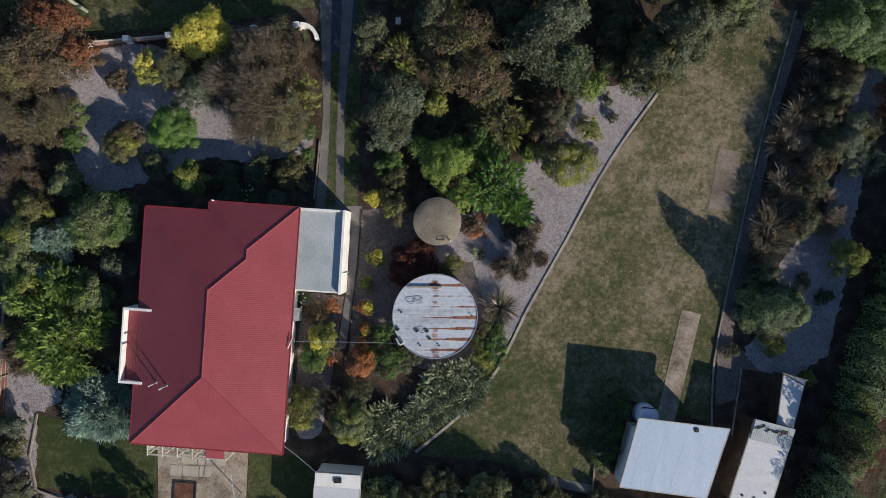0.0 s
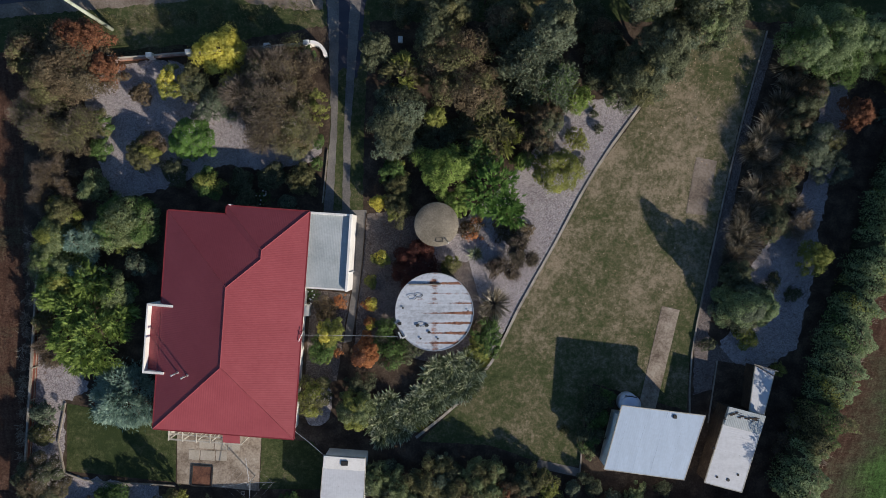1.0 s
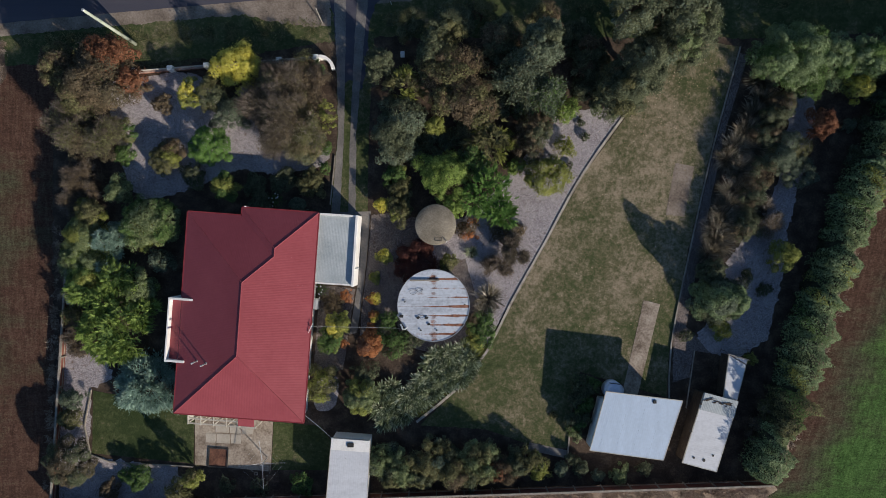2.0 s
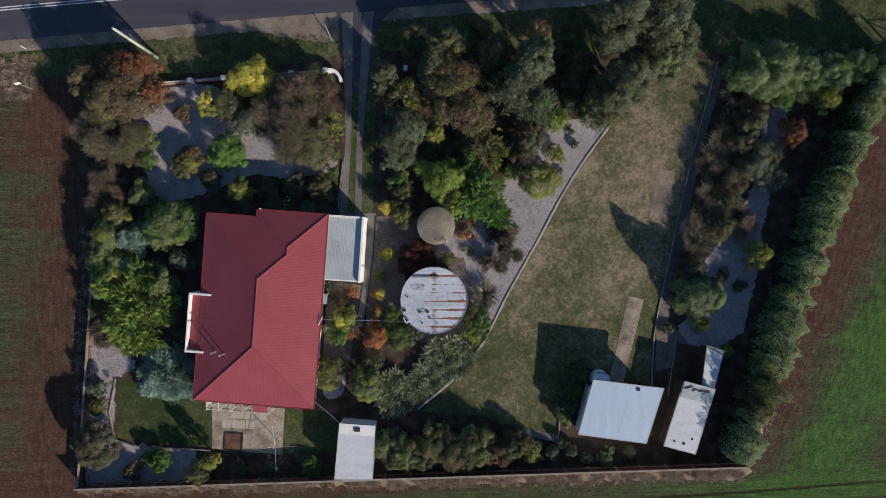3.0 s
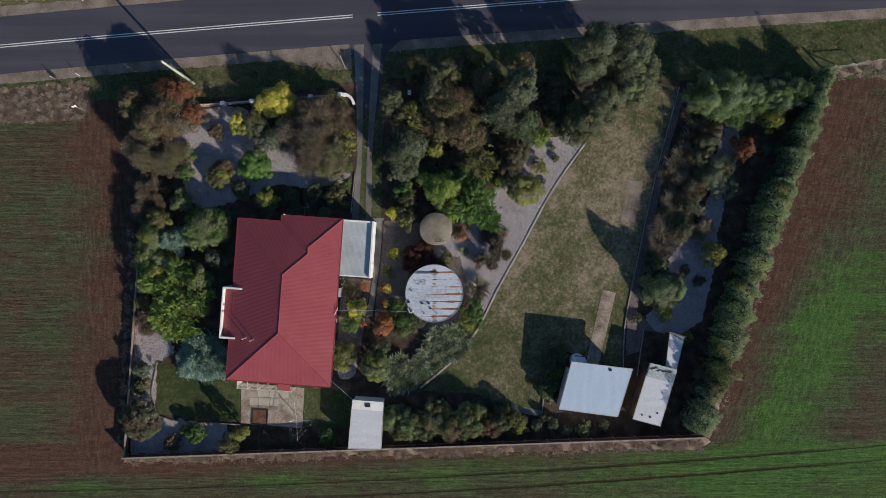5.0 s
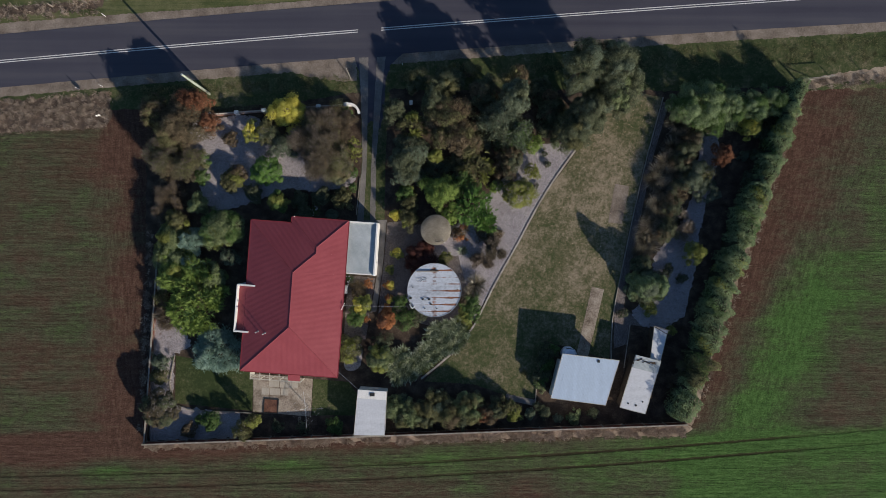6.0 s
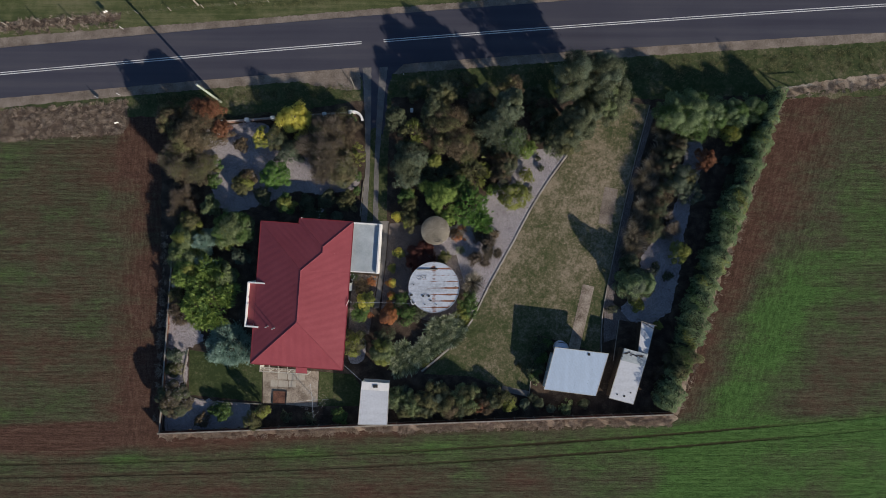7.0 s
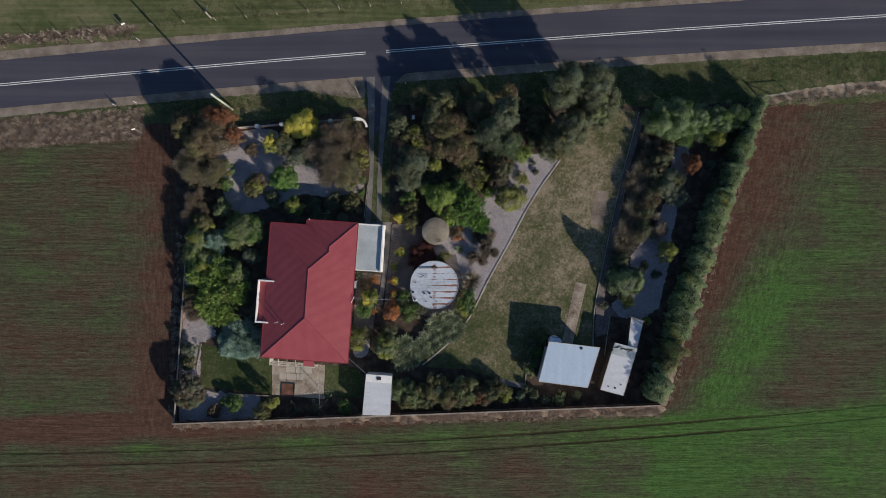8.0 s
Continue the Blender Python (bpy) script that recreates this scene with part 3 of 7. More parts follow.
def plant(name, style, x, y, r, h, leaf, label, category, seed, second=None, group="", flat=1.0, turn=0.0, cover=1.0):
    """A shrub or tree: a trunk with limbs, and a crown of single leaves on rounded masses."""
    rng = np.random.default_rng(seed)
    count, low, length, width, fill, along = STYLE[style]
    ob = thing(name, pose(x, y, 0, 0, 0, turn), label, category, group)
    c, s = lobes_of(rng, r, h, low * h, count, style if style in ("cone", "ball", "pyramid") else "dome")
    c[:, 1] *= flat
    part("trunk", trunk_mesh(rng, r, h, c, max(0.03, 0.035 * h)), M["bark"], ob)
    if along == 0.0:
        length, width = length * 0.86, width * 0.86
    if r < 1.0:
        length, width = length * 0.75, width * 0.8
    n = int(fill * cover * (s ** 2).sum() * 4 * math.pi / (length * width))
    n = min(n, 52000)
    k = rng.choice(len(s), n, p=s ** 2 / (s ** 2).sum())
    d = unit(rng.normal(0, 1, (n, 3)) + np.array((0, 0, 0.25)))
    stretch = rng.uniform(0.72, 1.35, (len(s), 3)) if style not in ("ball", "pyramid") else np.ones((len(s), 3))
    ragged = 1.0 + (0.22 if style not in ("ball", "pyramid") else 0.1) * rng.exponential(0.6, (n, 1)) * rng.choice((-0.6, 1.0), (n, 1))
    at = c[k] + d * stretch[k] * s[k, None] * (rng.uniform(0.5, 1.0, (n, 1)) ** 0.5) * ragged * np.array((1, 1, 0.85))
    keep = at[:, 2] > 0.05
    near = np.full(n, False)
    for j in range(len(s)):
        gap = (at - c[j]) / (s[j] * stretch[j])
        near |= (np.einsum("ij,ij->i", gap, gap) < 0.49) & (k != j)
    keep &= ~near
    keep = np.flatnonzero(keep & (d[:, 2] > -0.45))
    if len(keep) > 19000:
        grow = min(1.2, math.sqrt(len(keep) / 19000))
        length, width, keep = length * grow, width * grow, rng.choice(keep, 19000, replace=False)
    at, d, k = at[keep], d[keep], k[keep]
    if along:
        d = unit(d + unit(at - np.array((0, 0, h * 0.35))) * 0.9)
    if second:
        pick = (np.sin(c[:, 0] * 2.1 + seed) + np.cos(c[:, 1] * 2.7 + 2 * seed))[k] + rng.normal(0, 0.35, len(k)) > 0.5
        groups = ((~pick, leaf), (pick, second))
    else:
        groups = ((at[:, 2] > 0, leaf),)
    for chosen, key in groups:
        if chosen.sum() > 3:
            if style == "spray":
                few = np.flatnonzero(chosen)[::3 if cover > 1.4 else 4]
                me = frond_mesh("crown", at[few], d[few], rng, 0.58 if r > 1.5 else 0.42, M[key], 6)
            else:
                me = leaf_mesh("crown", at[chosen], d[chosen], rng, length, width, M[key], 0.1, along)
            crown = new("crown", me)
            crown.parent = ob
    return ob


def hedge(a, b, width, height, leaf, second, label, seed):
    """A length of dense hedge with an uneven outline, set between two points."""
    rng = np.random.default_rng(seed)
    a, b = Vector((*a, 0)), Vector((*b, 0))
    length = (b - a).length
    ob = thing("hedge", Matrix.Translation(a) @ (b - a).to_track_quat("X", "Z").to_matrix().to_4x4(), label, "hedge", "eastern hedge")
    n = int(1.9 * length * (2 * height + width) / (0.15 * 0.095))
    n = min(n, 17000)
    s = rng.uniform(-0.35, length + 0.35, n)
    t = rng.uniform(0.02, math.pi - 0.02, n)
    p = rng.uniform(0, 2 * math.pi, 5)
    lump = 0.10 * np.sin(1.9 * s + 2 * t + p[0]) + 0.10 * np.sin(3.7 * s - 3 * t + p[1]) + 0.07 * np.sin(7.3 * s + 4 * t + p[2]) + 0.04 * np.sin(11.0 * s + 7 * t + p[3])
    swell = (1.0 + lump) * (1.0 - 0.16 * rng.exponential(0.6, n)) * (1.0 + 0.20 * np.sin(1.25 * s + p[4]) + 0.10 * np.sin(2.9 * s + p[0]))
    y = width / 2 * np.sign(np.cos(t)) * np.abs(np.cos(t)) ** 0.75 * swell
    z = height * np.sin(t) ** 0.65 * (0.55 + 0.45 * swell)
    at = np.stack([s, y, np.maximum(z, 0.08)], 1)
    out = unit(np.stack([0.25 * np.cos(1.9 * s), np.cos(t) / width * 2, np.sin(t) / height * 3], 1))
    # a solid dark core, added to block light and deepen the shade inside
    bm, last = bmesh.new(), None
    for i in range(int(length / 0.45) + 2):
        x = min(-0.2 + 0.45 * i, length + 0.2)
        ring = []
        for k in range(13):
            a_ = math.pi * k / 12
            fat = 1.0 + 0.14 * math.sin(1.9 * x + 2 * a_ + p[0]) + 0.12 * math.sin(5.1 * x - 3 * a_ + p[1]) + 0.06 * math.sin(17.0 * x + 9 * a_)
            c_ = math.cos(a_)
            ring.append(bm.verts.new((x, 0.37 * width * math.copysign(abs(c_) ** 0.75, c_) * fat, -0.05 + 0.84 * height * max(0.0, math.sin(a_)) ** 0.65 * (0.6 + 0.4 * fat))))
        if last:
            for k in range(12):
                bm.faces.new((last[k], last[k + 1], ring[k + 1], ring[k]))
        else:
            bm.faces.new(ring)
        last = ring
    bm.faces.new(last[::-1])
    bmesh.ops.recalc_face_normals(bm, faces=bm.faces)
    part("shade_core", bm, M["hedge_dark_core"], ob)
    pick = np.sin(1.3 * s + 2.3 * t + seed) + rng.normal(0, 0.5, n) > 0.75
    for chosen, key in ((~pick, leaf), (pick, second)):
        crown = new("crown", leaf_mesh("crown", at[chosen], out[chosen], rng, 0.145, 0.095, M[key]))
        crown.parent = ob
    for k in range(5):
        x = length * (k + 0.5) / 5
        bm = tube(bmesh.new(), (x, 0, -0.1), (x + rng.uniform(-0.2, 0.2), 0, height * 0.5), 0.06, 0.04, 6)
        for q in (-1, 1):
            tube(bm, (x, 0, height * 0.35), (x + rng.uniform(-0.4, 0.4), q * width * 0.32, height * 0.75), 0.035, 0.012, 5)
        part("stem", bm, M["bark"], ob)
    return ob


def fir(name, x, y, r, h, leaf, second, label, seed):
    """A conifer of whorled boughs, each set with drooping sprays."""
    rng = np.random.default_rng(seed)
    ob = thing(name, pose(x, y, 0), label, "conifer")
    at, out = [], []
    bm = tube(bmesh.new(), (0, 0, -0.1), (0, 0, h * 0.96), 0.03 * h, 0.02, 8)
    z = 0.1 * h
    while z < 0.97 * h:
        f = z / h
        reach = r * (1.04 - f) ** 0.8
        for k in range(rng.integers(7, 10)):
            a, l = rng.uniform(0, 2 * math.pi), reach * rng.uniform(0.62, 1.12)
            d = np.array((math.cos(a), math.sin(a), rng.uniform(0.1, 0.6)))
            tip = np.array((0, 0, z)) + d * l
            tube(bm, (0, 0, z), tuple(tip), 0.035, 0.01, 5)
            m = max(6, int(l * 55))
            u = rng.uniform(0.15, 1.0, (m, 1)) ** 0.7
            spread = 0.10 + 0.16 * (1.0 - np.abs(2 * u - 1.2)) * min(l, 1.6)
            at.append(np.array((0, 0, z)) + d * l * u + rng.normal(0, 1, (m, 3)) * spread * np.array((1, 1, 0.6)))
            out.append(unit(d * 0.7 + np.array((0, 0, 0.5)) + rng.normal(0, 0.45, (m, 3))))
        z += 0.42 * (1.15 - 0.4 * f)
    at, out = np.concatenate(at), np.concatenate(out)
    part("trunk", bm, M["bark"], ob)
    pick = rng.uniform(0, 1, len(at)) < 0.3
    for chosen, key in ((~pick, leaf), (pick, second)):
        crown = new("crown", leaf_mesh("crown", at[chosen], out[chosen], rng, 0.21, 0.10, M[key], 0.1, 1.0))
        crown.parent = ob
    return ob


def twiggy(name, x, y, r, h, label, category, seed, leaf="leaf_brown", twig="twig", amount=1.0, leaves=0.6, flat=1.0, turn=0.0):
    """A bush of bare branching stems with a thin scatter of leaves."""
    rng = np.random.default_rng(seed)
    ob = thing(name, pose(x, y, 0, 0, 0, turn), label, category)
    c, sz = lobes_of(rng, r, h, 0.15 * h, 16, "dome")
    c[:, 1] *= flat
    n = int(150 * amount * r * r) + 60
    k = rng.choice(len(sz), n, p=sz ** 2 / (sz ** 2).sum())
    d = unit(rng.normal(0, 1, (n, 3)) + np.array((0, 0, 0.5)))
    top = c[k] + d * sz[k, None] * rng.uniform(0.8, 1.25, (n, 1))
    top[:, 2] = np.maximum(top[:, 2], 0.2)
    roots = c[k] * np.array((0.8, 0.8, 0.6)) + rng.normal(0, 0.1, (n, 3)) * sz[k, None]
    roots[:, 2] = np.maximum(roots[:, 2], 0.05)
    ways = unit(top - roots + rng.normal(0, 0.12, (n, 3)))
    long = np.linalg.norm(top - roots, axis=1, keepdims=True)
    stems = new("stem", blade_mesh("stem", roots, ways, rng, long, 0.055, M[twig], -0.1, 2))
    stems.parent = ob
    kids = np.repeat(np.arange(n), 4)
    f = rng.uniform(0.35, 0.95, (len(kids), 1))
    side = unit(ways[kids] + rng.normal(0, 0.55, (len(kids), 3)))
    sub = new("twig", blade_mesh("twig", roots[kids] + ways[kids] * long[kids] * f, side, rng, 0.5 * min(1.0, r / 1.5), 0.032, M[twig], 0.1, 1))
    sub.parent = ob
    bm = bmesh.new()
    for k in range(7):
        q = top[k] * 0.55
        tube(bm, (0, 0, -0.05), (q[0], q[1], q[2]), 0.06, 0.03, 6)
    part("trunk", bm, M["bark"], ob)
    m = int(n * 13 * leaves)
    k = rng.integers(0, n, m)
    at = top[k] + rng.normal(0, 0.16, (m, 3)) - ways[k] * rng.uniform(0, 0.5, (m, 1)) * long[k]
    crown = new("crown", leaf_mesh("crown", at, unit(ways[k] + 0.01), rng, 0.12, 0.07, M[leaf]))
    crown.parent = ob
    return ob


def flax(name, x, y, r, h, leaf, label, seed, blades=130, group="", width=0.075):
    """A clump of strap leaves round one root."""
    rng = np.random.default_rng(seed)
    ob = thing(name, pose(x, y, 0, 0, 0, 37 * seed % 360), label, "plant", group)
    a = rng.uniform(0, 2 * math.pi, blades)
    lean = rng.uniform(0.05, 1.25, blades) ** 0.85
    ways = unit(np.stack([lean * np.cos(a), lean * np.sin(a), 1.1 * np.ones(blades)], 1))
    roots = np.stack([0.5 * r * np.cos(a), 0.5 * r * np.sin(a), 0.02 * np.ones(blades)], 1) * rng.uniform(0, 1, (blades, 1))
    crown = new("leaf_clump", blade_mesh("leaf_clump", roots, ways, rng, 0.43 * (r + h), width, M[leaf], 0.95, 3))
    crown.parent = ob
    part("root_crown", bar((0, 0, -0.05), (0, 0, 0.15), 0.18 * r, 0.1 * r, 8), M["bark"], ob)
    return ob


def tufts(name, places, rng, size, material, label, category, blades=9, spread=0.16, gaps=0.0):
    """Rough grass over a strip of ground in uneven clumps, in one piece."""
    keep = [noise.noise(Vector((p[0] * 0.9, p[1] * 1.4, 0))) + 0.5 * noise.noise(Vector((p[0] * 2.7, p[1] * 2.7, 4))) > gaps for p in places]
    places = places[np.array(keep)]
    n = len(places)
    roots = np.repeat(places, blades, 0) + np.concatenate([rng.normal(0, spread, (n * blades, 2)), np.zeros((n * blades, 1))], 1)
    a = np.repeat(rng.uniform(0, 2 * math.pi, n), blades) + rng.normal(0, 0.9, n * blades)
    lean = rng.uniform(0.4, 1.9, n * blades)
    ways = unit(np.stack([lean * np.cos(a), lean * np.sin(a), np.ones(n * blades)], 1))
    me = blade_mesh(name, roots, ways, rng, size, 0.06, material, 0.9, 2)
    return tagged(new(name, me), label, category, "", "stuff")


# ---- ground, road and beds ----
def road_y(x, a, b, c):
    """The road bends a little inside the plot's reach and runs straight beyond."""
    k = max(-90.0, min(90.0, x))
    return a + b * k + c * k * k + (b + 2 * c * k) * (x - k)


def far_edge(x):
    return road_y(x, 32.43, 0.0795, -0.00015)


def near_edge(x):
    return road_y(x, 25.46, 0.0765, -0.00017)


def middle(x):
    return road_y(x, 28.85, 0.0798, -0.00012)


def ribbon(name, low, high, z, material, label, category, x0=-500.0, x1=500.0, step=1.5, base=-0.05, kind="structure"):
    """A strip between two lines that run along the road."""
    bm, last = bmesh.new(), None
    n = int((x1 - x0) / step)
    for i in range(n + 1):
        x = x0 + (x1 - x0) * i / n
        a, b = low(x), high(x)
        row = [bm.verts.new(p) for p in ((x, a, base), (x, a, z), (x, b, z), (x, b, base))]
        if last:
            for k in range(3):
                bm.faces.new((last[k], row[k], row[k + 1], last[k + 1]))
        last = row
    bmesh.ops.recalc_face_normals(bm, faces=bm.faces)
    return tagged(new(name, mesh_of(bm, name, material)), label, category, "", kind)


def wob(x, k, amp):
    return amp * (noise.noise(Vector((x * 0.6, k, 0))) + 0.7 * noise.noise(Vector((x * 2.3, k, 5))))


bm = bmesh.new()
R = 2500
bmesh.ops.create_grid(bm, x_segments=40, y_segments=40, size=R)
tagged(new("ground", mesh_of(bm, "ground", M["field"])), "sown field of red-brown soil with patchy green crop rows", "field", "", "structure")

ribbon("verge_far", lambda x: far_edge(x) - 0.3, lambda x: far_edge(x) + 60, 0.012, M["paddock"], "grassy verge and paddock across the road", "grass", step=4)
ribbon("verge_near", lambda x: min(19.0 + 0.03 * x, near_edge(x) - 3) + wob(x, 2, 0.5), lambda x: near_edge(x) + 0.3, 0.012, M["verge"], "grassy verge in front of the garden wall", "grass", step=0.8)
ribbon("shoulder_far", lambda x: far_edge(x) - 0.4, lambda x: far_edge(x) + 1.15 + 0.5 * max(0.0, min(1.0, (-25 - x) / 30)) - 0.25 + wob(x, 3, 0.14) + 0.1 * noise.noise(Vector((x * 7, 1, 2))), 0.024, M["dirt"], "bare dirt shoulder on the far side of the road", "shoulder", x0=-120, x1=120, step=0.15)
ribbon("shoulder_near", lambda x: near_edge(x) - 1.25 - wob(x, 4, 0.18) + 0.1 * noise.noise(Vector((x * 7, 8, 2))), lambda x: near_edge(x) + 0.4, 0.024, M["dirt"], "bare dirt shoulder on the garden side of the road", "shoulder", x0=-120, x1=120, step=0.15)
sheet("dirt_patch", [(-20.0, 22.9), (-11.0, 23.6), (-10.9, 21.6), (-13.0, 21.5), (-17.0, 22.1)], 0.02, M["dirt"], "bare dirt beside the driveway mouth", "soil", 0.25)
ribbon("road", lambda x: near_edge(x) + wob(x, 6, 0.05), lambda x: far_edge(x) + wob(x, 7, 0.05), 0.05, M["asphalt"], "dark grey asphalt country road", "road", step=0.6)
for x0, x1 in ((-500.0, -10.75), (-7.75, 500.0)):
    for off in (-0.14, 0.14):
        ribbon("road_marking", lambda x: middle(x) + off - 0.055, lambda x: middle(x) + off + 0.055, 0.056, M["line_paint"], "white painted centre line on the asphalt", "road marking", x0, x1, 2.0, 0.045)

sheet("yard", [(-37.9, -25.0), (31.4, -22.6), (45.6, 21.0), (29.5, 20.3), (-8, 20.5), (-31, 16.8), (-38.0, 12.5)], 0.02, M["soil"], "dark mulched garden soil under the shrubs", "soil", 0.2)
sheet("lawn", [(18.55, 13.9), (13.7, 7.27), (10.0, 0.5), (6.75, -5.35), (4.4, -10.05), (1.5, -13.75), (-1.0, -16.0), (-2.2, -17.2), (4.24, -17.6), (9.17, -19.3), (12.1, -19.4), (12.3, -17.6), (13.3, -12.0), (21.7, -14.4), (22.0, -9.33), (23.7, -0.45), (26.0, 9.79), (28.6, 19.5), (23.5, 20.5), (20.0, 17.0)], 0.04, M["lawn"], "dry patchy lawn with brown and green grass", "lawn", 0.1)
sheet("lawn_west", [(-34.1, -13.9), (-30.0, -14.6), (-25.0, -15.6), (-24.2, -16.5), (-24.3, -21.0), (-34.2, -20.0)], 0.04, M["lawn_green"], "small green lawn beside the patio", "lawn", 0.05)
sheet("lawn_south", [(-16.5, -16.9), (-11.9, -17.3), (-10.75, -19.0), (-10.9, -21.6), (-16.7, -21.6)], 0.04, M["lawn_green"], "small green lawn between patio and hut", "lawn", 0.05)
sheet("gravel_front", [(-32.2, 15.6), (-29.5, 16.5), (-24.0, 16.9), (-20.0, 13.0), (-12.0, 10.5), (-11.5, 8.2), (-15.5, 7.2), (-20.0, 7.6), (-24.0, 6.0), (-29.3, 5.0), (-31.5, 9.4)], 0.035, M["gravel"], "grey gravel bed in the front garden", "gravel", 0.35, True)
sheet("gravel_middle", [(11.3, 13.2), (18.3, 13.9), (13.45, 7.27), (9.75, 0.5), (6.5, -5.3), (4.3, -9.2), (3.0, -4.0), (2.2, -1.0), (-0.5, -1.2), (-2.2, -0.4), (-2.2, 1.5), (2.0, 3.0), (5.0, 5.5), (8.0, 9.0)], 0.035, M["gravel"], "pale grey gravel bed along the lawn edging", "gravel", 0.1)
sheet("gravel_east", [(27.5, -1.0), (26.8, -6.0), (24.5, -8.6), (26.0, -10.3), (28.6, -10.6), (31.4, -9.0), (32.9, -3.0), (33.4, 2.0), (36.2, 12.8), (35.6, 15.2), (33.5, 14.5), (33.0, 8.0), (31.0, 3.0)], 0.035, M["gravel"], "bluish grey gravel bed under the eastern shrubs", "gravel", 0.3)
# dark gravel tones paint in the shade that lies on this strip
sheet("gravel_strip", [(22.4, -7.0), (22.25, -8.6), (23.3, -8.8), (23.7, -7.0), (24.4, -3.0), (26.1, 5.5), (27.5, 12.0), (29.5, 18.7), (28.7, 18.9), (26.25, 9.7), (23.95, -0.5)], 0.035, M["dark_gravel"], "narrow gravel strip beside the timber edging, darkened for shade", "gravel", 0.06)
sheet("gravel_yard", [(22.3, -6.2), (24.4, -8.4), (26.0, -10.2), (24.3, -9.9), (23.9, -12.5), (22.3, -13.0), (22.35, -9.3)], 0.037, M["dark_gravel"], "dull gravel patch by the lawn corner", "gravel", 0.12)
sheet("gravel_west", [(-37.3, -9.0), (-33.0, -9.8), (-32.2, -12.6), (-34.3, -13.7), (-34.5, -20.3), (-26.0, -21.4), (-25.2, -23.0), (-26.4, -24.5), (-37.5, -24.9)], 0.035, M["gravel"], "grey gravel strip inside the boundary fence", "gravel", 0.3)
# this bed's dark soil colour also carries the back fence's shade
sheet("bed_back", [(-26.5, -21.3), (-11.3, -22.1), (-11.3, -24.1), (-27.0, -24.6)], 0.03, M["soil"], "dark soil bed along the back fence, fence shade painted in", "soil", 0.15)
sheet("gravel_south", [(-12.2, -12.9), (-10.3, -12.6), (-10.5, -15.4), (-12.4, -15.6)], 0.033, M["gravel"], "small pale gravel patch beside the house corner", "gravel", 0.1, True)

sheet("fence_strip", [(-37.2, -9.2), (-36.0, 1.5), (-34.8, 1.5), (-35.6, -9.2)], 0.03, M["dirt"], "strip of bare pale earth along the fence", "soil", 0.2)
sheet("bed_tank", [(-4.6, 0.5), (-3.0, 3.0), (1.5, 2.5), (4.0, -1.5), (4.6, -5.0), (4.5, -8.8), (2.0, -10.0), (-3.0, -9.6), (-4.8, -6.0)], 0.029, M["dark_gravel"], "dark gravelly bed round the water tanks", "gravel", 0.1, True)
sheet("bed_path", [(-6.95, 3.2), (-4.2, 3.6), (-2.7, 1.6), (-2.9, -1.0), (-4.4, -3.2), (-4.6, -6.5), (-5.6, -9.0), (-8.2, -10.0), (-7.72, -4.3), (-7.35, -1.0)], 0.034, M["dark_gravel"], "dark gravelly bed beside the garden path", "gravel", 0.08)
sheet("bed_house", [(-12.0, -3.6), (-8.5, -3.9), (-9.7, -11.8), (-12.6, -12.2)], 0.034, M["dark_gravel"], "dark gravelly bed along the house wall", "gravel", 0.06)
# the drive: two worn wheel tracks with grass between, paved where it meets the road
sheet("drive_grass", [(-10.9, 3.4), (-10.2, 11.3), (-10.4, 20.0), (-10.6, 24.3), (-6.7, 24.5), (-6.7, 20.0), (-7.2, 11.3), (-7.3, 3.4)], 0.032, M["verge"], "strip of worn grass along the driveway", "grass", 0.1)
sheet("drive_track", [(-10.85, 3.3), (-10.15, 11.3), (-10.35, 19.5), (-10.6, 24.5), (-9.4, 24.6), (-9.45, 19.5), (-9.6, 11.3), (-10.0, 3.3)], 0.042, M["drive"], "worn concrete wheel track of the driveway", "driveway", 0.07)
sheet("drive_track", [(-9.2, 3.3), (-9.0, 11.3), (-8.6, 19.5), (-8.3, 24.6), (-7.2, 24.7), (-7.7, 19.5), (-8.4, 11.3), (-8.5, 3.3)], 0.042, M["drive"], "worn concrete wheel track of the driveway", "driveway", 0.07)
# the trees' shadow on the crossing is painted in by its asphalt-dark colour
sheet("drive_apron", [(-10.2, 15.6), (-10.4, 19.5), (-10.6, 22.6), (-11.2, 24.7), (-4.8, 25.2), (-6.6, 23.6), (-7.2, 21.4), (-7.3, 18.0), (-7.9, 15.4), (-9.0, 16.4)], 0.038, M["asphalt"], "worn paved driveway crossing up to the road, darkened for tree shadow", "driveway", 0.15)
sheet("path", [(-10.8, 3.5), (-7.0, 3.6), (-7.0, 3.3), (-7.35, -1.0), (-7.75, -4.2), (-8.3, -8.2), (-9.1, -8.4), (-8.45, -4.5), (-8.3, -3.6), (-11.2, -3.4), (-11.0, 3.3)], 0.044, M["drive"], "concrete garden path past the carport", "path", 0.03)
# shade on this stretch is painted: dark soil colour replaces the path's own
sheet("path_shaded", [(-8.3, -8.2), (-8.9, -12.2), (-9.3, -16.0), (-9.0, -17.4), (-12.9, -17.0), (-12.7, -16.1), (-10.4, -16.0), (-9.7, -12.2), (-9.1, -8.4)], 0.043, M["soil"], "path running on to the hut, its shade painted as dark colour", "path", 0.06)
sheet("concrete_strip", [(19.47, -5.02), (21.05, -5.4), (18.75, -14.9), (17.2, -14.9)], 0.06, M["concrete"], "stained concrete strip across the lawn to the shed", "path", 0.02)
sheet("concrete_strip", [(22.49, 8.31), (24.34, 7.93), (23.34, 3.05), (21.58, 3.29)], 0.055, M["dirt"], "worn concrete slab set in the lawn", "slab", 0.05)
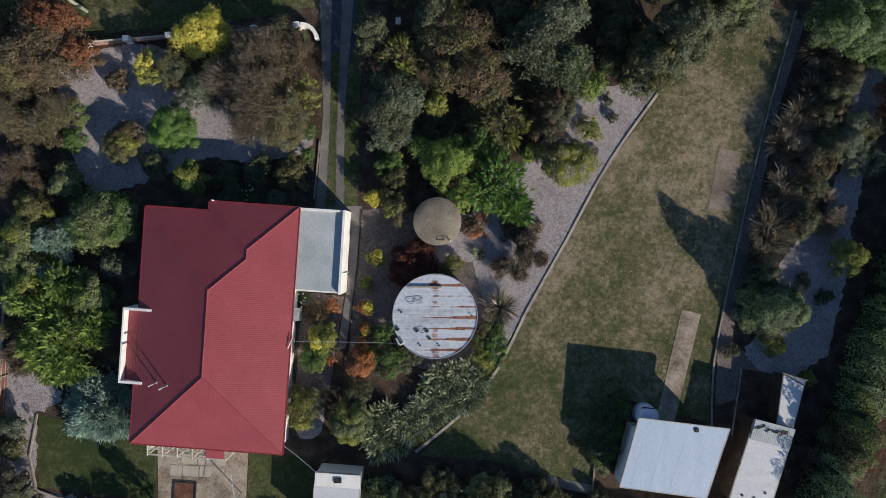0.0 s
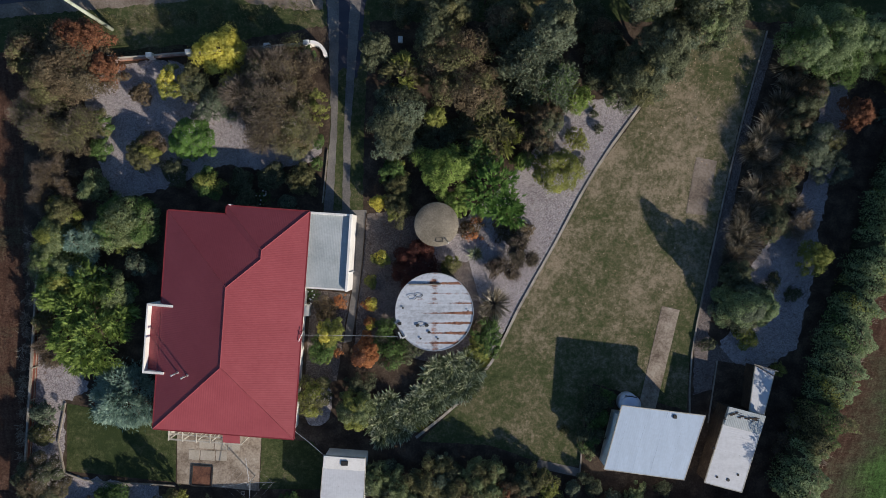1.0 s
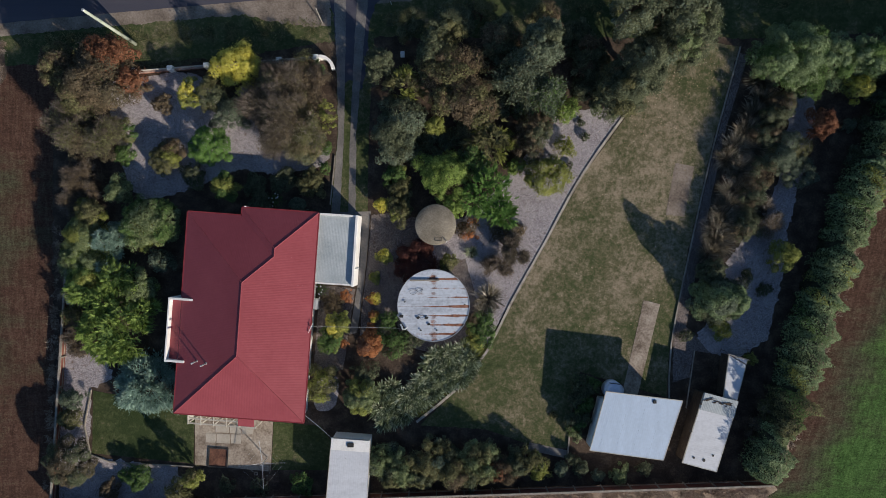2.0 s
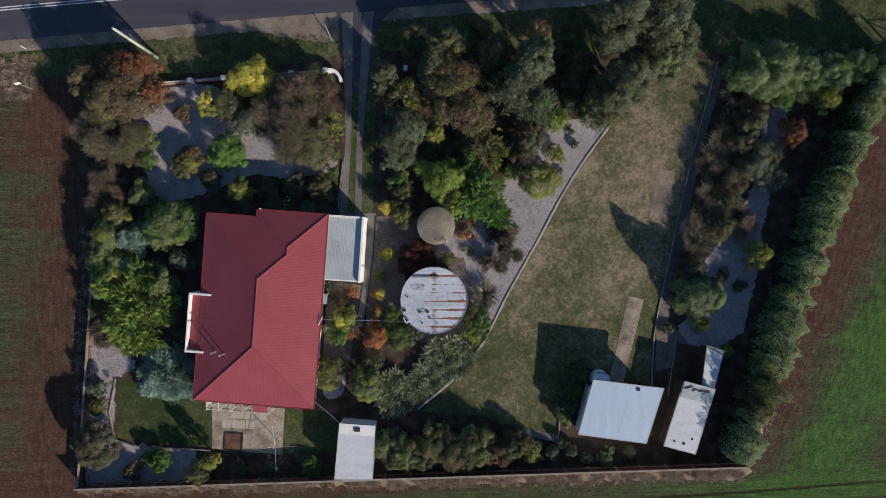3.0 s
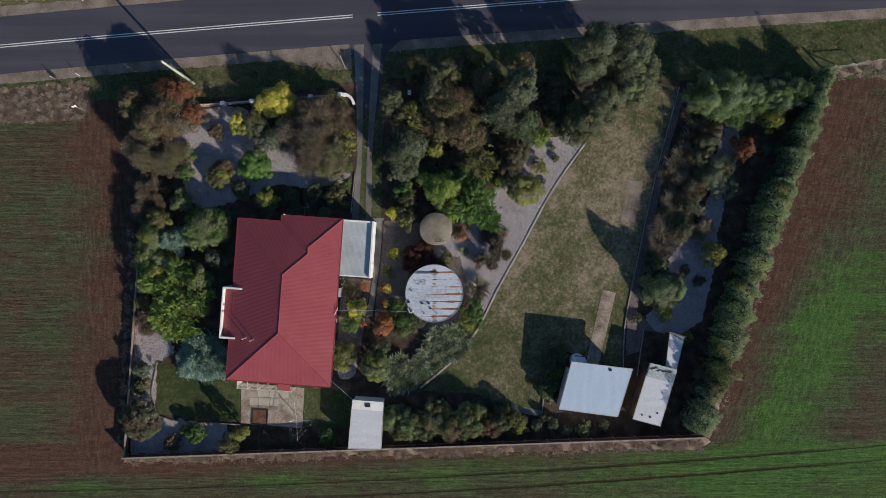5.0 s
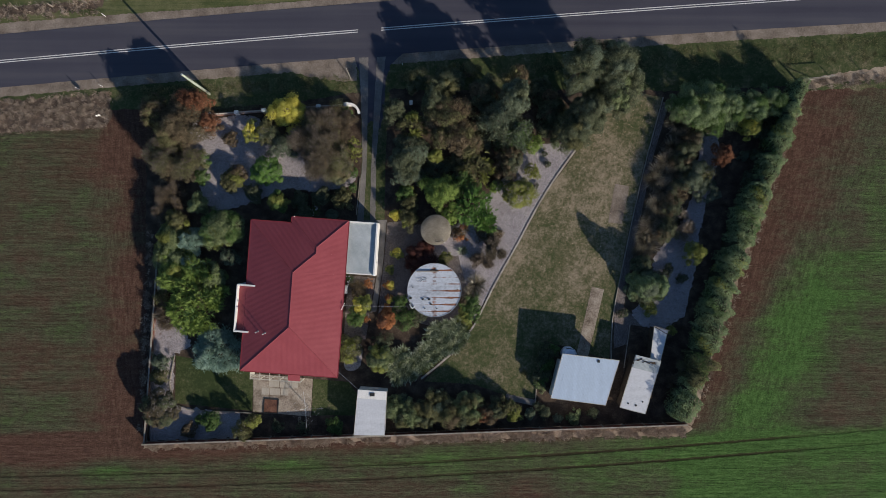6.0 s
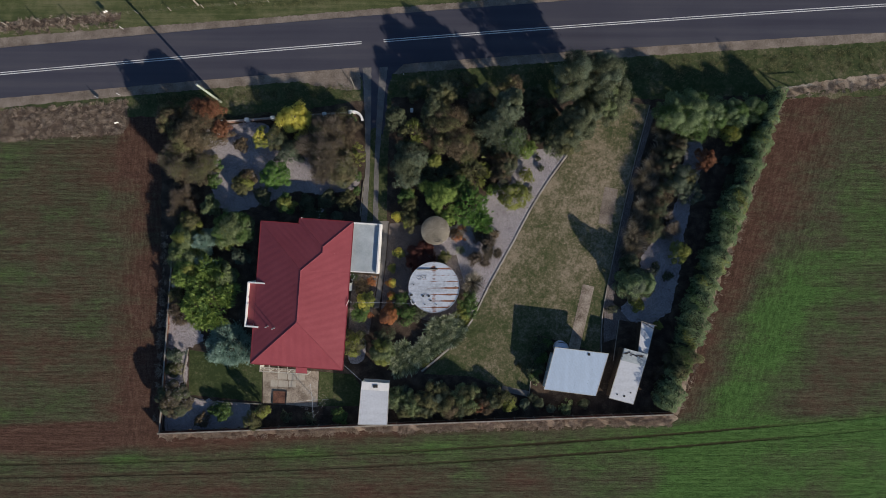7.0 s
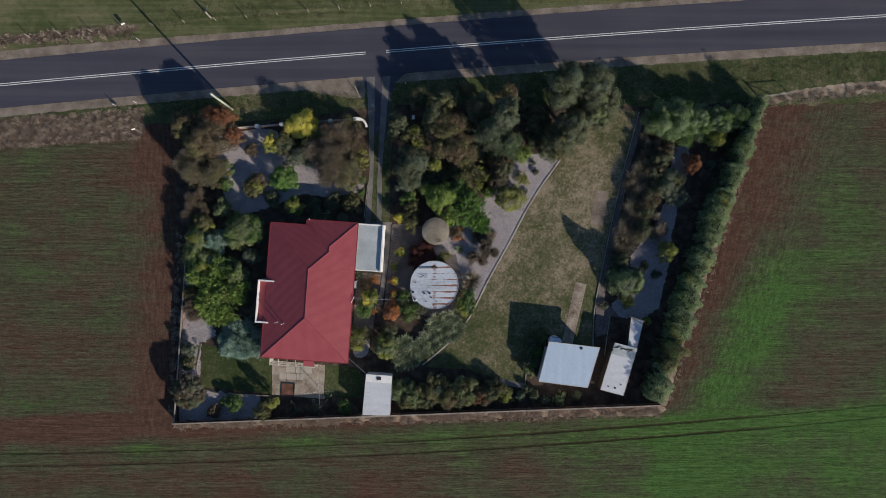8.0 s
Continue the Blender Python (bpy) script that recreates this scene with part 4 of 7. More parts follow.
sheet("lawn_slab", [(8.4, -18.85), (12.2, -19.65), (12.05, -20.4), (8.3, -19.6)], 0.062, M["drive"], "worn concrete slab at the foot of the lawn", "slab", 0.02)
sheet("patio", [(-24.15, -16.2), (-16.53, -16.9), (-16.8, -21.75), (-24.15, -21.1)], 0.05, M["concrete"], "stained concrete patio behind the house", "patio", 0.015)
sheet("yard_bare", [(22.9, -10.5), (26.5, -10.6), (26.0, -13.0), (28.5, -14.0), (27.0, -22.6), (12.5, -22.0), (12.6, -20.0), (21.0, -20.4), (22.5, -15.0)], 0.03, M["soil"], "bare dark earth round the sheds", "soil", 0.12)

rng = np.random.default_rng(5)


def scatter(rng, n, corners):
    """Random places in a four-cornered patch."""
    a, b, c, d = (np.array((*q, 0.0)) for q in corners)
    u, v = rng.uniform(0, 1, (n, 1)), rng.uniform(0, 1, (n, 1))
    return a * (1 - u) * (1 - v) + b * u * (1 - v) + c * u * v + d * (1 - u) * v


sheet("bank", [(-90, 12.6), (-66, 14.2), (-43.4, 15.4), (-42.4, 17.0), (-42.8, 19.6), (-66, 18.3), (-90, 16.6)], 0.016, M["bank_earth"], "bare earth bank under dry grass", "bank", 0.35)
sheet("bank_far", [(-90, 26.9), (-66, 28.9), (-43.8, 30.9), (-43.4, 32.0), (-66, 30.2), (-90, 28.0)], 0.018, M["bank_earth"], "bare earth bank under dry grass", "bank", 0.3)
sheet("bank_east", [(45.9, 20.2), (51, 21.4), (58, 22.0), (90, 24.4), (90, 26.0), (58, 23.6), (46.4, 21.8)], 0.016, M["straw_ground"], "bare earth strip under dry grass", "bank", 0.25)
sheet("bank_south", [(-38.2, -25.0), (-38.3, -25.9), (-20.0, -25.3), (-5.0, -24.95), (10.0, -24.6), (22.0, -24.35), (31.0, -24.3), (32.6, -23.4), (31.6, -22.5)], 0.014, M["straw_ground"], "strip of flattened straw along the back fence", "bank", 0.22)
sheet("hedge_foot", [(31.4, -22.5), (32.5, -23.0), (35.4, -13.2), (38.6, -4.0), (42.0, 5.6), (46.6, 19.6), (46.1, 20.2), (41.2, 6.0), (37.6, -4.0), (34.3, -13.0)], 0.013, M["straw_ground"], "narrow strip of dry grass at the hedge foot", "bank", 0.25)
straw_bits = [
    scatter(rng, 4200, ((-66, 13.9), (-43.2, 15.6), (-42.5, 20.0), (-66, 18.2))),
    scatter(rng, 900, ((-66, 28.3), (-44, 30.0), (-44, 32.2), (-66, 30.3))),
    scatter(rng, 6000, ((-37.8, -26.0), (31.5, -24.3), (31.5, -22.8), (-37.8, -25.15))),
    scatter(rng, 1500, ((46.0, 20.3), (70.0, 23.0), (70.0, 24.2), (46.3, 21.6))),
    scatter(rng, 520, ((32.2, -22.6), (33.1, -22.4), (47.3, 20.0), (46.3, 20.2))),
    scatter(rng, 500, ((-38.9, -25.0), (-38.0, -25.0), (-37.0, 2.0), (-37.8, 2.0))),
]
tufts("dry_grass", np.concatenate(straw_bits), rng, 0.36, M["straw"], "long dry straw-coloured grass along fence and bank", "grass", 8, 0.13, 0.03)
green_bits = [
    scatter(rng, 1100, ((-42, 19.8), (-12, 20.2), (-12, 22.4), (-42, 20.4))),
    scatter(rng, 2600, ((12, 22.5), (66, 24.5), (66, 28.0), (12, 24.6))),
    scatter(rng, 2600, ((-43, 31.6), (66, 38.5), (66, 42.0), (-43, 34.5))),
]
tufts("rough_grass", np.concatenate(green_bits), rng, 0.28, M["leaf_olive"], "rough green grass on the road verges", "grass", 6, 0.2, 0.05)
fringe = [scatter(rng, 160, ((-2.6, -16.5), (1.2, -13.3), (0.8, -12.7), (-3.0, -15.9))), scatter(rng, 160, ((1.2, -13.3), (4.0, -9.9), (3.4, -9.5), (0.7, -12.8)))]
tufts("grass_fringe", np.concatenate(fringe), rng, 0.3, M["leaf_lime"], "yellowish grass fringe inside the lawn edging", "grass", 9, 0.16, -0.6)
fall = np.concatenate([scatter(rng, 260, ((17, 10), (26, 9), (28.5, 19), (20, 17))), scatter(rng, 120, ((8, -8), (20, -8), (24, 9), (14, 7)))])
fall[:, 2] = 0.06
tagged(new("fallen_leaves", leaf_mesh("fallen_leaves", fall, np.tile((0.0, 0.0, 1.0), (len(fall), 1)), rng, 0.13, 0.09, M["fallen"])), "scattered pale fallen leaves on the lawn", "leaves", "", "stuff")


# ---- garden edging, walls and fences ----
def edging(points, height, width, label, material, lap=2.4):
    """Lengths of board or sleeper set on edge along a rounded line."""
    line = smooth_line(points, lap)
    for k, (a, b) in enumerate(zip(line, line[1:])):
        d = (b - a).normalized() * 0.012
        bm = beam(bmesh.new(), (a.x + d.x, a.y + d.y, height + 0.012 * (k % 3)), (b.x - d.x, b.y - d.y, height + 0.012 * ((k + 1) % 3)), width, height + 0.1)
        ob = tagged(new("edging_board", mesh_of(bm, "edging_board", material)), label, "edging", "garden edging boards")


edging([(18.44, 14.1), (13.58, 7.27), (9.86, 0.5), (6.59, -5.35), (4.25, -10.05), (1.43, -13.59), (-2.58, -16.9)], 0.09, 0.23, "bleached sleeper edging between gravel and lawn", M["pale_timber"])
edging([(28.73, 19.5), (26.12, 9.79), (23.85, -0.45), (22.12, -9.33), (21.95, -15.2)], 0.14, 0.13, "weathered timber edging along the lawn", M["timber"])
edging([(-34.25, -13.8), (-34.35, -20.15), (-24.3, -21.3)], 0.14, 0.12, "pale edging board round the small lawn", M["timber"])
edging([(24.4, -9.9), (23.6, -15.5)], 0.12, 0.1, "timber edging beside the bare earth", M["timber"])
edging([(-7.0, 3.3), (-7.35, -1.0), (-7.72, -4.2), (-8.85, -12.2), (-9.35, -17.0)], 0.1, 0.08, "narrow dark edging beside the garden path", M["soil"])
edging([(12.3, -18.0), (12.1, -20.2)], 0.2, 0.12, "short timber sleeper at the hedge end", M["timber"])
edging([(-10.95, 4.2), (-10.45, 9.0)], 0.14, 0.1, "timber edging beside the driveway", M["timber"])


def paling_fence(a, b, height, label):
    """Upright boards between posts, on two rails."""
    a, b = Vector((*a, 0)), Vector((*b, 0))
    length, d = (b - a).length, (b - a).normalized()
    ob = thing("fence", Matrix.Translation(a) @ d.to_track_quat("X", "Z").to_matrix().to_4x4(), label, "fence")
    post = mesh_of(boxed(-0.05, 0.05, 0.03, 0.13, -0.2, height + 0.05), "post", M["timber"])
    n = int(length / 2.6)
    for k in range(n + 1):
        o = new("post", post)
        o.parent, o.location = ob, (length * k / n, 0, 0)
    for z in (0.3, height - 0.25):
        part("rail", boxed(0, length, 0.02, 0.06, z, z + 0.08), M["timber"], ob)
    panel = mesh_of(ribbed([(0, 0, 0.03), (2.6, 0, 0.03), (2.6, 0, height), (0, 0, height)], (0, 0, 1), 0.2, 0.02), "panel", M["fence"])
    for k in range(n):
        o = new("panel", panel)
        o.parent, o.location, o.scale = ob, (k * length / n, 0, 0), (length / n / 2.6, 1, 1)
    part("capping", boxed(0, length, -0.06, 0.12, height, height + 0.03), M["timber"], ob, "pale weathered capping rail")
    return ob


paling_fence((-37.75, -24.9), (31.25, -22.5), 1.6, "long red-brown paling fence with pale capping along the field")
paling_fence((-36.0, 1.0), (-37.8, -24.9), 1.0, "low paling fence with pale capping beside the field")


def wire_fence(points, label, spacing=4.33, height=1.2, group="roadside wire fences"):
    """Timber posts with three wires."""
    ob = thing("wire_fence", pose(points[0][0], points[0][1], 0), label, "fence", group)
    a, b = Vector((0, 0, 0)), Vector((points[1][0] - points[0][0], points[1][1] - points[0][1], 0))
    n = max(1, int(b.length / spacing))
    post = mesh_of(bar((0, 0, -0.2), (0, 0, height), 0.06, 0.05, 8), "post", M["timber"])
    for k in range(n + 1):
        o = new("post", post)
        o.parent, o.location = ob, a.lerp(b, k / n)
        o.rotation_euler = (radians(2 * math.sin(k * 5)), radians(2 * math.cos(k * 3)), 0)
    for z in (0.35, 0.7, 1.05):
        part("wire", bar((0, 0, z), (b.x, b.y, z), 0.004, None, 4), M["timber"], ob)
    return ob


wire_fence([(-63.4, 29.85), (70.0, 42.0)], "wire paddock fence on grey posts across the road")
wire_fence([(46.2, 21.6), (72.0, 24.6)], "wire fence with pale top rail beside the field", 4.3, 1.0)

strainer = thing("strainer_post", pose(46.2, 21.6, 0), "dark timber corner strainer post with diagonal stay", "post")
part("post", bar((0, 0, -0.3), (0, 0, 1.5), 0.12, 0.11, 10), M["bark"], strainer)
part("stay", bar((0.1, 0, 1.1), (2.2, 0.25, 0.05), 0.05, 0.05, 8), M["timber"], strainer)
part("top_rail", bar((0.1, 0, 1.2), (4.2, 0.45, 1.1), 0.045, 0.045, 8), M["timber"], strainer)

far_post = thing("strainer_post", pose(-33.0, 33.05, 0), "thick pale timber strainer post with a brace", "post")
part("post", bar((0, 0, -0.3), (0, 0, 2.2), 0.13, 0.11, 10), M["timber"], far_post)
part("stay", bar((0, 0.1, 1.8), (-0.5, 1.9, 0.05), 0.05, 0.05, 8), M["timber"], far_post)


def front_wall():
    """Low brick wall with white pillars and rails; its end sweeps round at the drive."""
    ob = thing("garden_wall", pose(-30.6, 16.95, 0, 0, 0, 4.3), "low red brick garden wall with white pillars and rails", "wall")
    length = 18.7
    part("base", boxed(0, length, -0.12, 0.12, -0.1, 0.42), M["brick"], ob, "red brick base")
    part("coping", boxed(0, length, -0.17, 0.17, 0.42, 0.5, 0.015), M["pale_brick"], ob, "paler brick coping")
    pillar = mesh_of(boxed(-0.27, 0.27, -0.22, 0.22, -0.1, 0.98, 0.03), "pillar", M["white"])
    for k in range(6):
        o = new("pillar", pillar)
        o.parent, o.location = ob, (0.95 + k * 3.5, 0, 0)
    for z in (0.58, 0.68, 0.78, 0.88):
        part("rail", bar((0.0, 0, z), (length, 0, z), 0.016, None, 6), M["cream"], ob, "thin cream-painted rail")
    bm, last = bmesh.new(), None
    for k in range(13):
        a = radians(90 - k * 7.5)
        rows = []
        for r in (1.05, 1.35):
            for z in (-0.1, 0.95 - 0.015 * k):
                rows.append(bm.verts.new((length + 0.1 + r * math.cos(a), -1.2 + r * math.sin(a), z)))
        if last:
            for i, j in ((0, 1), (1, 3), (3, 2), (2, 0)):
                bm.faces.new((last[i], last[j], rows[j], rows[i]))
        else:
            bm.faces.new((rows[0], rows[1], rows[3], rows[2]))
        last = rows
    bm.faces.new((last[0], last[1], last[3], last[2]))
    bmesh.ops.recalc_face_normals(bm, faces=bm.faces)
    part("curved_end", bm, M["white"], ob, "white rendered curved end of the wall")


front_wall()


# ---- house ----
house = thing("house", pose(-12.9, -16.12, 0, 0, 0, -4.2), "single-storey white house with red corrugated hip roof", "house")
EW, EL, EZ, TAN = 12.05, 18.7, 3.05, 0.315     # eave width, length and height, and the slope
PW, PL = 7.05, 19.45                             # the hipped wing at the north end
HW, HP = EW / 2, PW / 2
RZ, PZ = EZ + HW * TAN, EZ + HP * TAN
SW, SE_, NE_, NW = (-EW, 0, EZ), (0, 0, EZ), (0, PL, EZ), (-EW, EL, EZ)
RB, RA = (-HW, HW, RZ), (-HW, EL - HW, RZ)
PD, PC = (-HP, PL - HP, PZ), (-HP, EL - HP, PZ)
PN, PI_ = (-PW, PL, EZ), (-PW, EL, EZ)


def roof_face(corners, down, label=""):
    part("roof_face", ribbed(corners, down), M["roof_red"], house, label)


roof_face([SW, SE_, RB], (0, -1, -TAN))
roof_face([SE_, (0, EL - HW, EZ), RA, RB], (1, 0, -TAN))
roof_face([(0, EL - HW, EZ), (0, EL - HP, EZ), PC, RA], (1, 0, -TAN))
roof_face([(0, EL - HP, EZ), NE_, PD, PC], (1, 0, -TAN))
roof_face([SW, RB, RA, NW], (-1, 0, -TAN))
roof_face([NW, RA, PC, PI_], (0, 1, -TAN))
roof_face([PN, PD, NE_], (0, 1, -TAN))
roof_face([PI_, PC, PD, PN], (-1, 0, -TAN))


def capping(p, q):
    bm = bmesh.new()
    tube(bm, (p[0], p[1], p[2] + 0.005), (q[0], q[1], q[2] + 0.005), 0.05, 0.05, 8)
    part("ridge_cap", bm, M["roof_red"], house)


for p, q in ((RA, RB), (RB, SW), (RB, SE_), (RA, NW), (RA, PC), (PC, PD), (PD, NE_), (PD, PN)):
    capping(p, q)
# gutters along the eaves
for p, q in ((SW, SE_), (SE_, NE_), (NE_, PN), (PI_, NW), (NW, (-EW, 10.75, EZ)), ((-EW, 4.7, EZ), SW), (PN, PI_)):
    d = (Vector(q) - Vector(p)).normalized()
    o = d.cross(Vector((0, 0, 1))) * 0.05
    part("gutter", beam(bmesh.new(), Vector(p) + o + Vector((0, 0, 0.005)), Vector(q) + o + Vector((0, 0, 0.005)), 0.11, 0.12), M["trim_red"], house)
part("soffit", boxed(-EW + 0.02, -0.02, 0.02, EL - 0.02, EZ - 0.16, EZ - 0.13), M["white"], house)
part("soffit", boxed(-PW + 0.02, -0.02, EL - 0.02, PL - 0.02, EZ - 0.16, EZ - 0.13), M["white"], house)
OV = 0.32
for x0, x1, y0, y1 in ((-EW + OV, -OV, OV, OV + 0.2), (-EW + OV, -PW + OV, EL - OV - 0.2, EL - OV), (-PW + OV, -OV, PL - OV - 0.2, PL - OV), (-EW + OV, -EW + OV + 0.2, OV + 0.2, EL - OV - 0.2), (-OV - 0.2, -OV, OV + 0.2, PL - OV - 0.2), (-PW + OV, -PW + OV + 0.2, EL - OV, PL - OV - 0.2)):
    part("wall", boxed(x0, x1, y0, y1, -0.1, EZ - 0.16), M["white"], house)

# the western porch: red roof running on down between white parapets
PY0, PY1, PX, PT = 4.95, 10.5, -EW - 0.95, 3.42
lowz = EZ - 0.95 * TAN
roof_face([(PX, PY0, lowz), (PX, PY1, lowz), (-EW - 0.02, PY1, EZ - 0.01), (-EW - 0.02, PY0, EZ - 0.01)], (-1, 0, -TAN))
part("parapet", boxed(PX - 0.16, PX, PY0 - 0.2, PY1 + 0.2, -0.1, PT, 0.02), M["white"], house, "white rendered parapet wall")
for y0, reach in ((PY0 - 0.2, -0.45), (PY1, 0.3)):
    bm = bmesh.new()
    end = -EW + (PT - EZ) / TAN + reach
    ring = [bm.verts.new((x, y, z)) for y in (y0, y0 + 0.2) for x, z in ((PX + 0.005, -0.1), (-EW + 0.3, -0.1), (-EW + 0.3, EZ), (end, EZ + (end + EW) * TAN - 0.05), (end, PT), (PX + 0.005, PT))]
    bm.faces.new(ring[:6])
    bm.faces.new(ring[6:][::-1])
    for k in range(6):
        bm.faces.new((ring[k], ring[(k + 1) % 6], ring[6 + (k + 1) % 6], ring[6 + k]))
    bmesh.ops.recalc_face_normals(bm, faces=bm.faces)
    part("parapet", bm, M["white"], house)

# two flue pipes
for x, y in ((-10.0, 5.1), (-9.05, 5.0)):
    z = EZ + (x + EW) * TAN
    pipe = part("flue_pipe", bar((x, y, z - 0.1), (x, y, z + 1.25), 0.065, None, 12), M["steel"], house, "galvanised flue pipe", True)
    part("cowl", bar((x, y, z + 1.25), (x, y, z + 1.36), 0.095, 0.05, 12), M["steel"], pipe, "", True)
    part("flashing", bar((x, y, z - 0.03), (x, y, z + 0.10), 0.13, 0.08, 12), M["steel"], pipe)
part("vent_pipe", bar((-6.75, PL + 0.1, -0.1), (-6.75, PL + 0.1, EZ + 0.35), 0.05, None, 10), M["white"], house, "white vent pipe")

# flat-roofed annex with a grey roof behind white parapets
CZ = 2.5
annex = thing("annex", pose(-12.73, -15.84, 0, 0, 0, -3.7), "flat-roofed white annex with grey corrugated roof beside the house", "annex")
part("roof_face", ribbed([(-0.25, 12.75, CZ + 0.1), (3.42, 12.75, CZ), (3.42, 19.02, CZ), (-0.25, 19.02, CZ + 0.1)], (0, -1, 0), 0.14, 0.005), M["grey_roof"], annex, "pale grey corrugated sheet")
part("wall", boxed(3.42, 3.64, 12.55, 19.2, -0.1, CZ + 0.36, 0.015), M["white"], annex, "white rendered wall with parapet")
part("wall", boxed(-0.25, 3.415, 19.02, 19.2, -0.1, CZ + 0.22, 0.01), M["white"], annex)
part("wall", boxed(-0.25, 3.415, 12.6, 12.745, -0.1, CZ + 0.02, 0.01), M["white"], annex)
part("downpipe", bar((3.70, 14.2, 0.0), (3.70, 14.2, CZ), 0.04), M["white"], annex)
part("downpipe", bar((3.70, 14.2, CZ), (3.45, 14.2, CZ + 0.1), 0.04), M["white"], annex)

# white verandah frame at the patio side
verandah = thing("verandah", pose(-12.9, -16.12, 0, 0, 0, -4.2), "cream open verandah frame over the patio edge", "verandah")
for x in (-10.95, -9.75, -8.55, -7.35, -6.15):
    part("post", boxed(x - 0.045, x + 0.045, -1.12, -1.03, -0.1, 2.25), M["cream"], verandah)
    part("rafter", beam(bmesh.new(), (x, 0.30, 2.62), (x, -1.2, 2.36), 0.06, 0.12), M["cream"], verandah)
part("beam", boxed(-11.05, -4.6, -1.16, -1.04, 2.14, 2.24), M["cream"], verandah)
part("beam", boxed(-11.05, -6.1, -0.62, -0.54, 2.26, 2.36), M["cream"], verandah)
part("rail", boxed(-11.0, -6.2, -1.10, -1.05, 0.9, 0.97), M["cream"], verandah)
part("side_panel", boxed(-11.08, -11.02, -1.14, 0.3, 0.05, 2.1), M["cream"], verandah, "cream boarded side panel")
part("awning", ribbed([(-6.2, 0.1, 2.75), (-6.2, -0.95, 2.45), (-4.7, -0.95, 2.45), (-4.7, 0.1, 2.75)], (0, -1, -0.3)), M["roof_red"], verandah, "small red corrugated awning")
part("post", boxed(-4.72, -4.62, -1.12, -1.03, -0.1, 2.2), M["cream"], verandah)
for k in range(12):
    part("baluster", boxed(-10.85 + k * 0.4, -10.82 + k * 0.4, -1.09, -1.06, 0.05, 0.9), M["cream"], verandah)

cooler = thing("air_conditioner", pose(-12.25, -5.35, 0, 0, 0, -3.7), "white air conditioner unit on the house wall", "air conditioner")
part("casing", boxed(-0.3, 0.28, -0.5, 0.5, 0.25, 1.0, 0.03), M["white"], cooler)
part("grille", bar((0.28, 0, 0.62), (0.30, 0, 0.62), 0.28, None, 16), M["steel"], cooler)
part("stand", boxed(-0.28, 0.26, -0.45, 0.45, -0.02, 0.25), M["concrete"], cooler)

bracket = thing("service_bracket", pose(-12.45, -7.3, 0, 0, 0, -3.7), "white service bracket with insulators under the eave", "bracket")
part("mast", bar((0.0, 0, 2.6), (0.35, 0.1, 3.35), 0.035), M["white"], bracket)
part("arm", bar((0.1, -0.45, 3.2), (0.45, 0.45, 3.3), 0.03), M["white"], bracket)
part("arm", bar((0.02, -0.35, 2.95), (0.3, -0.6, 3.0), 0.03), M["white"], bracket)


def cable(name, p, q, sag, r, label):
    """A slack line between two points."""
    bm, last = bmesh.new(), None
    p, q = Vector(p), Vector(q)
    pts = [p.lerp(q, k / 10) - Vector((0, 0, sag * 4 * (k / 10) * (1 - k / 10))) for k in range(11)]
    for a, b in zip(pts, pts[1:]):
        tube(bm, a, b, r, r, 5)
    return tagged(new(name, mesh_of(bm, name, M["steel"])), label, "cable")


cable("cable", (-12.1, -7.2, 3.25), (-4.0, -7.45, 2.4), 0.2, 0.014, "thin service cable from house to water tank")
cable("cable", (-12.75, -15.5, 2.95), (-10.2, -18.0, 2.25), 0.12, 0.018, "thin service cable from house to hut")


# ---- tanks ----
def tank(x, y, r, h, wall_mat, label, name):
    ob = thing(name, pose(x, y, 0), label, "water tank")
    bm, rows = bmesh.new(), []
    for rr, z in ((r - 0.06, -0.1), (r - 0.06, h - 0.02), (r, h - 0.02), (r, h + 0.05)):
        rows.append([bm.verts.new((rr * math.cos(2 * math.pi * k / 64), rr * math.sin(2 * math.pi * k / 64), z)) for k in range(64)])
    for a, b in zip(rows, rows[1:]):
        for k in range(64):
            bm.faces.new((a[k], a[k - 63], b[k - 63], b[k]))
    part("wall", bm, wall_mat, ob, "", True)
    return ob


small = tank(-0.68, 2.23, 1.92, 2.15, M["tank_concrete"], "round concrete water tank with domed stained lid", "concrete_tank")
bm, rows = bmesh.new(), []
for r, z in ((1.92, 2.20), (1.85, 2.235), (1.2, 2.32), (0.5, 2.38)):
    rows.append([bm.verts.new((r * math.cos(2 * math.pi * k / 64), r * math.sin(2 * math.pi * k / 64), z)) for k in range(64)])
for a, b in zip(rows, rows[1:]):
    for k in range(64):
        bm.faces.new((a[k], a[k - 63], b[k - 63], b[k]))
bm.faces.new(rows[-1])
part("lid", bm, M["tank_concrete"], small, "stained concrete lid", True)
hatch = part("hatch", boxed(-0.05, 0.55, -1.48, -1.18, 2.24, 2.31, 0.015), M["tank_concrete"], small)
for x0, x1, y0, y1 in ((-0.07, 0.57, -1.50, -1.47), (-0.07, 0.57, -1.19, -1.16), (-0.07, -0.04, -1.47, -1.19), (0.54, 0.57, -1.47, -1.19)):
    part("hatch_rim", boxed(x0, x1, y0, y1, 2.24, 2.335), M["black"], hatch)
part("inlet_pipe", bar((1.02, -1.62, 1.9), (1.06, -1.55, 2.55), 0.05, None, 10), M["white"], small, "white plastic inlet pipe")

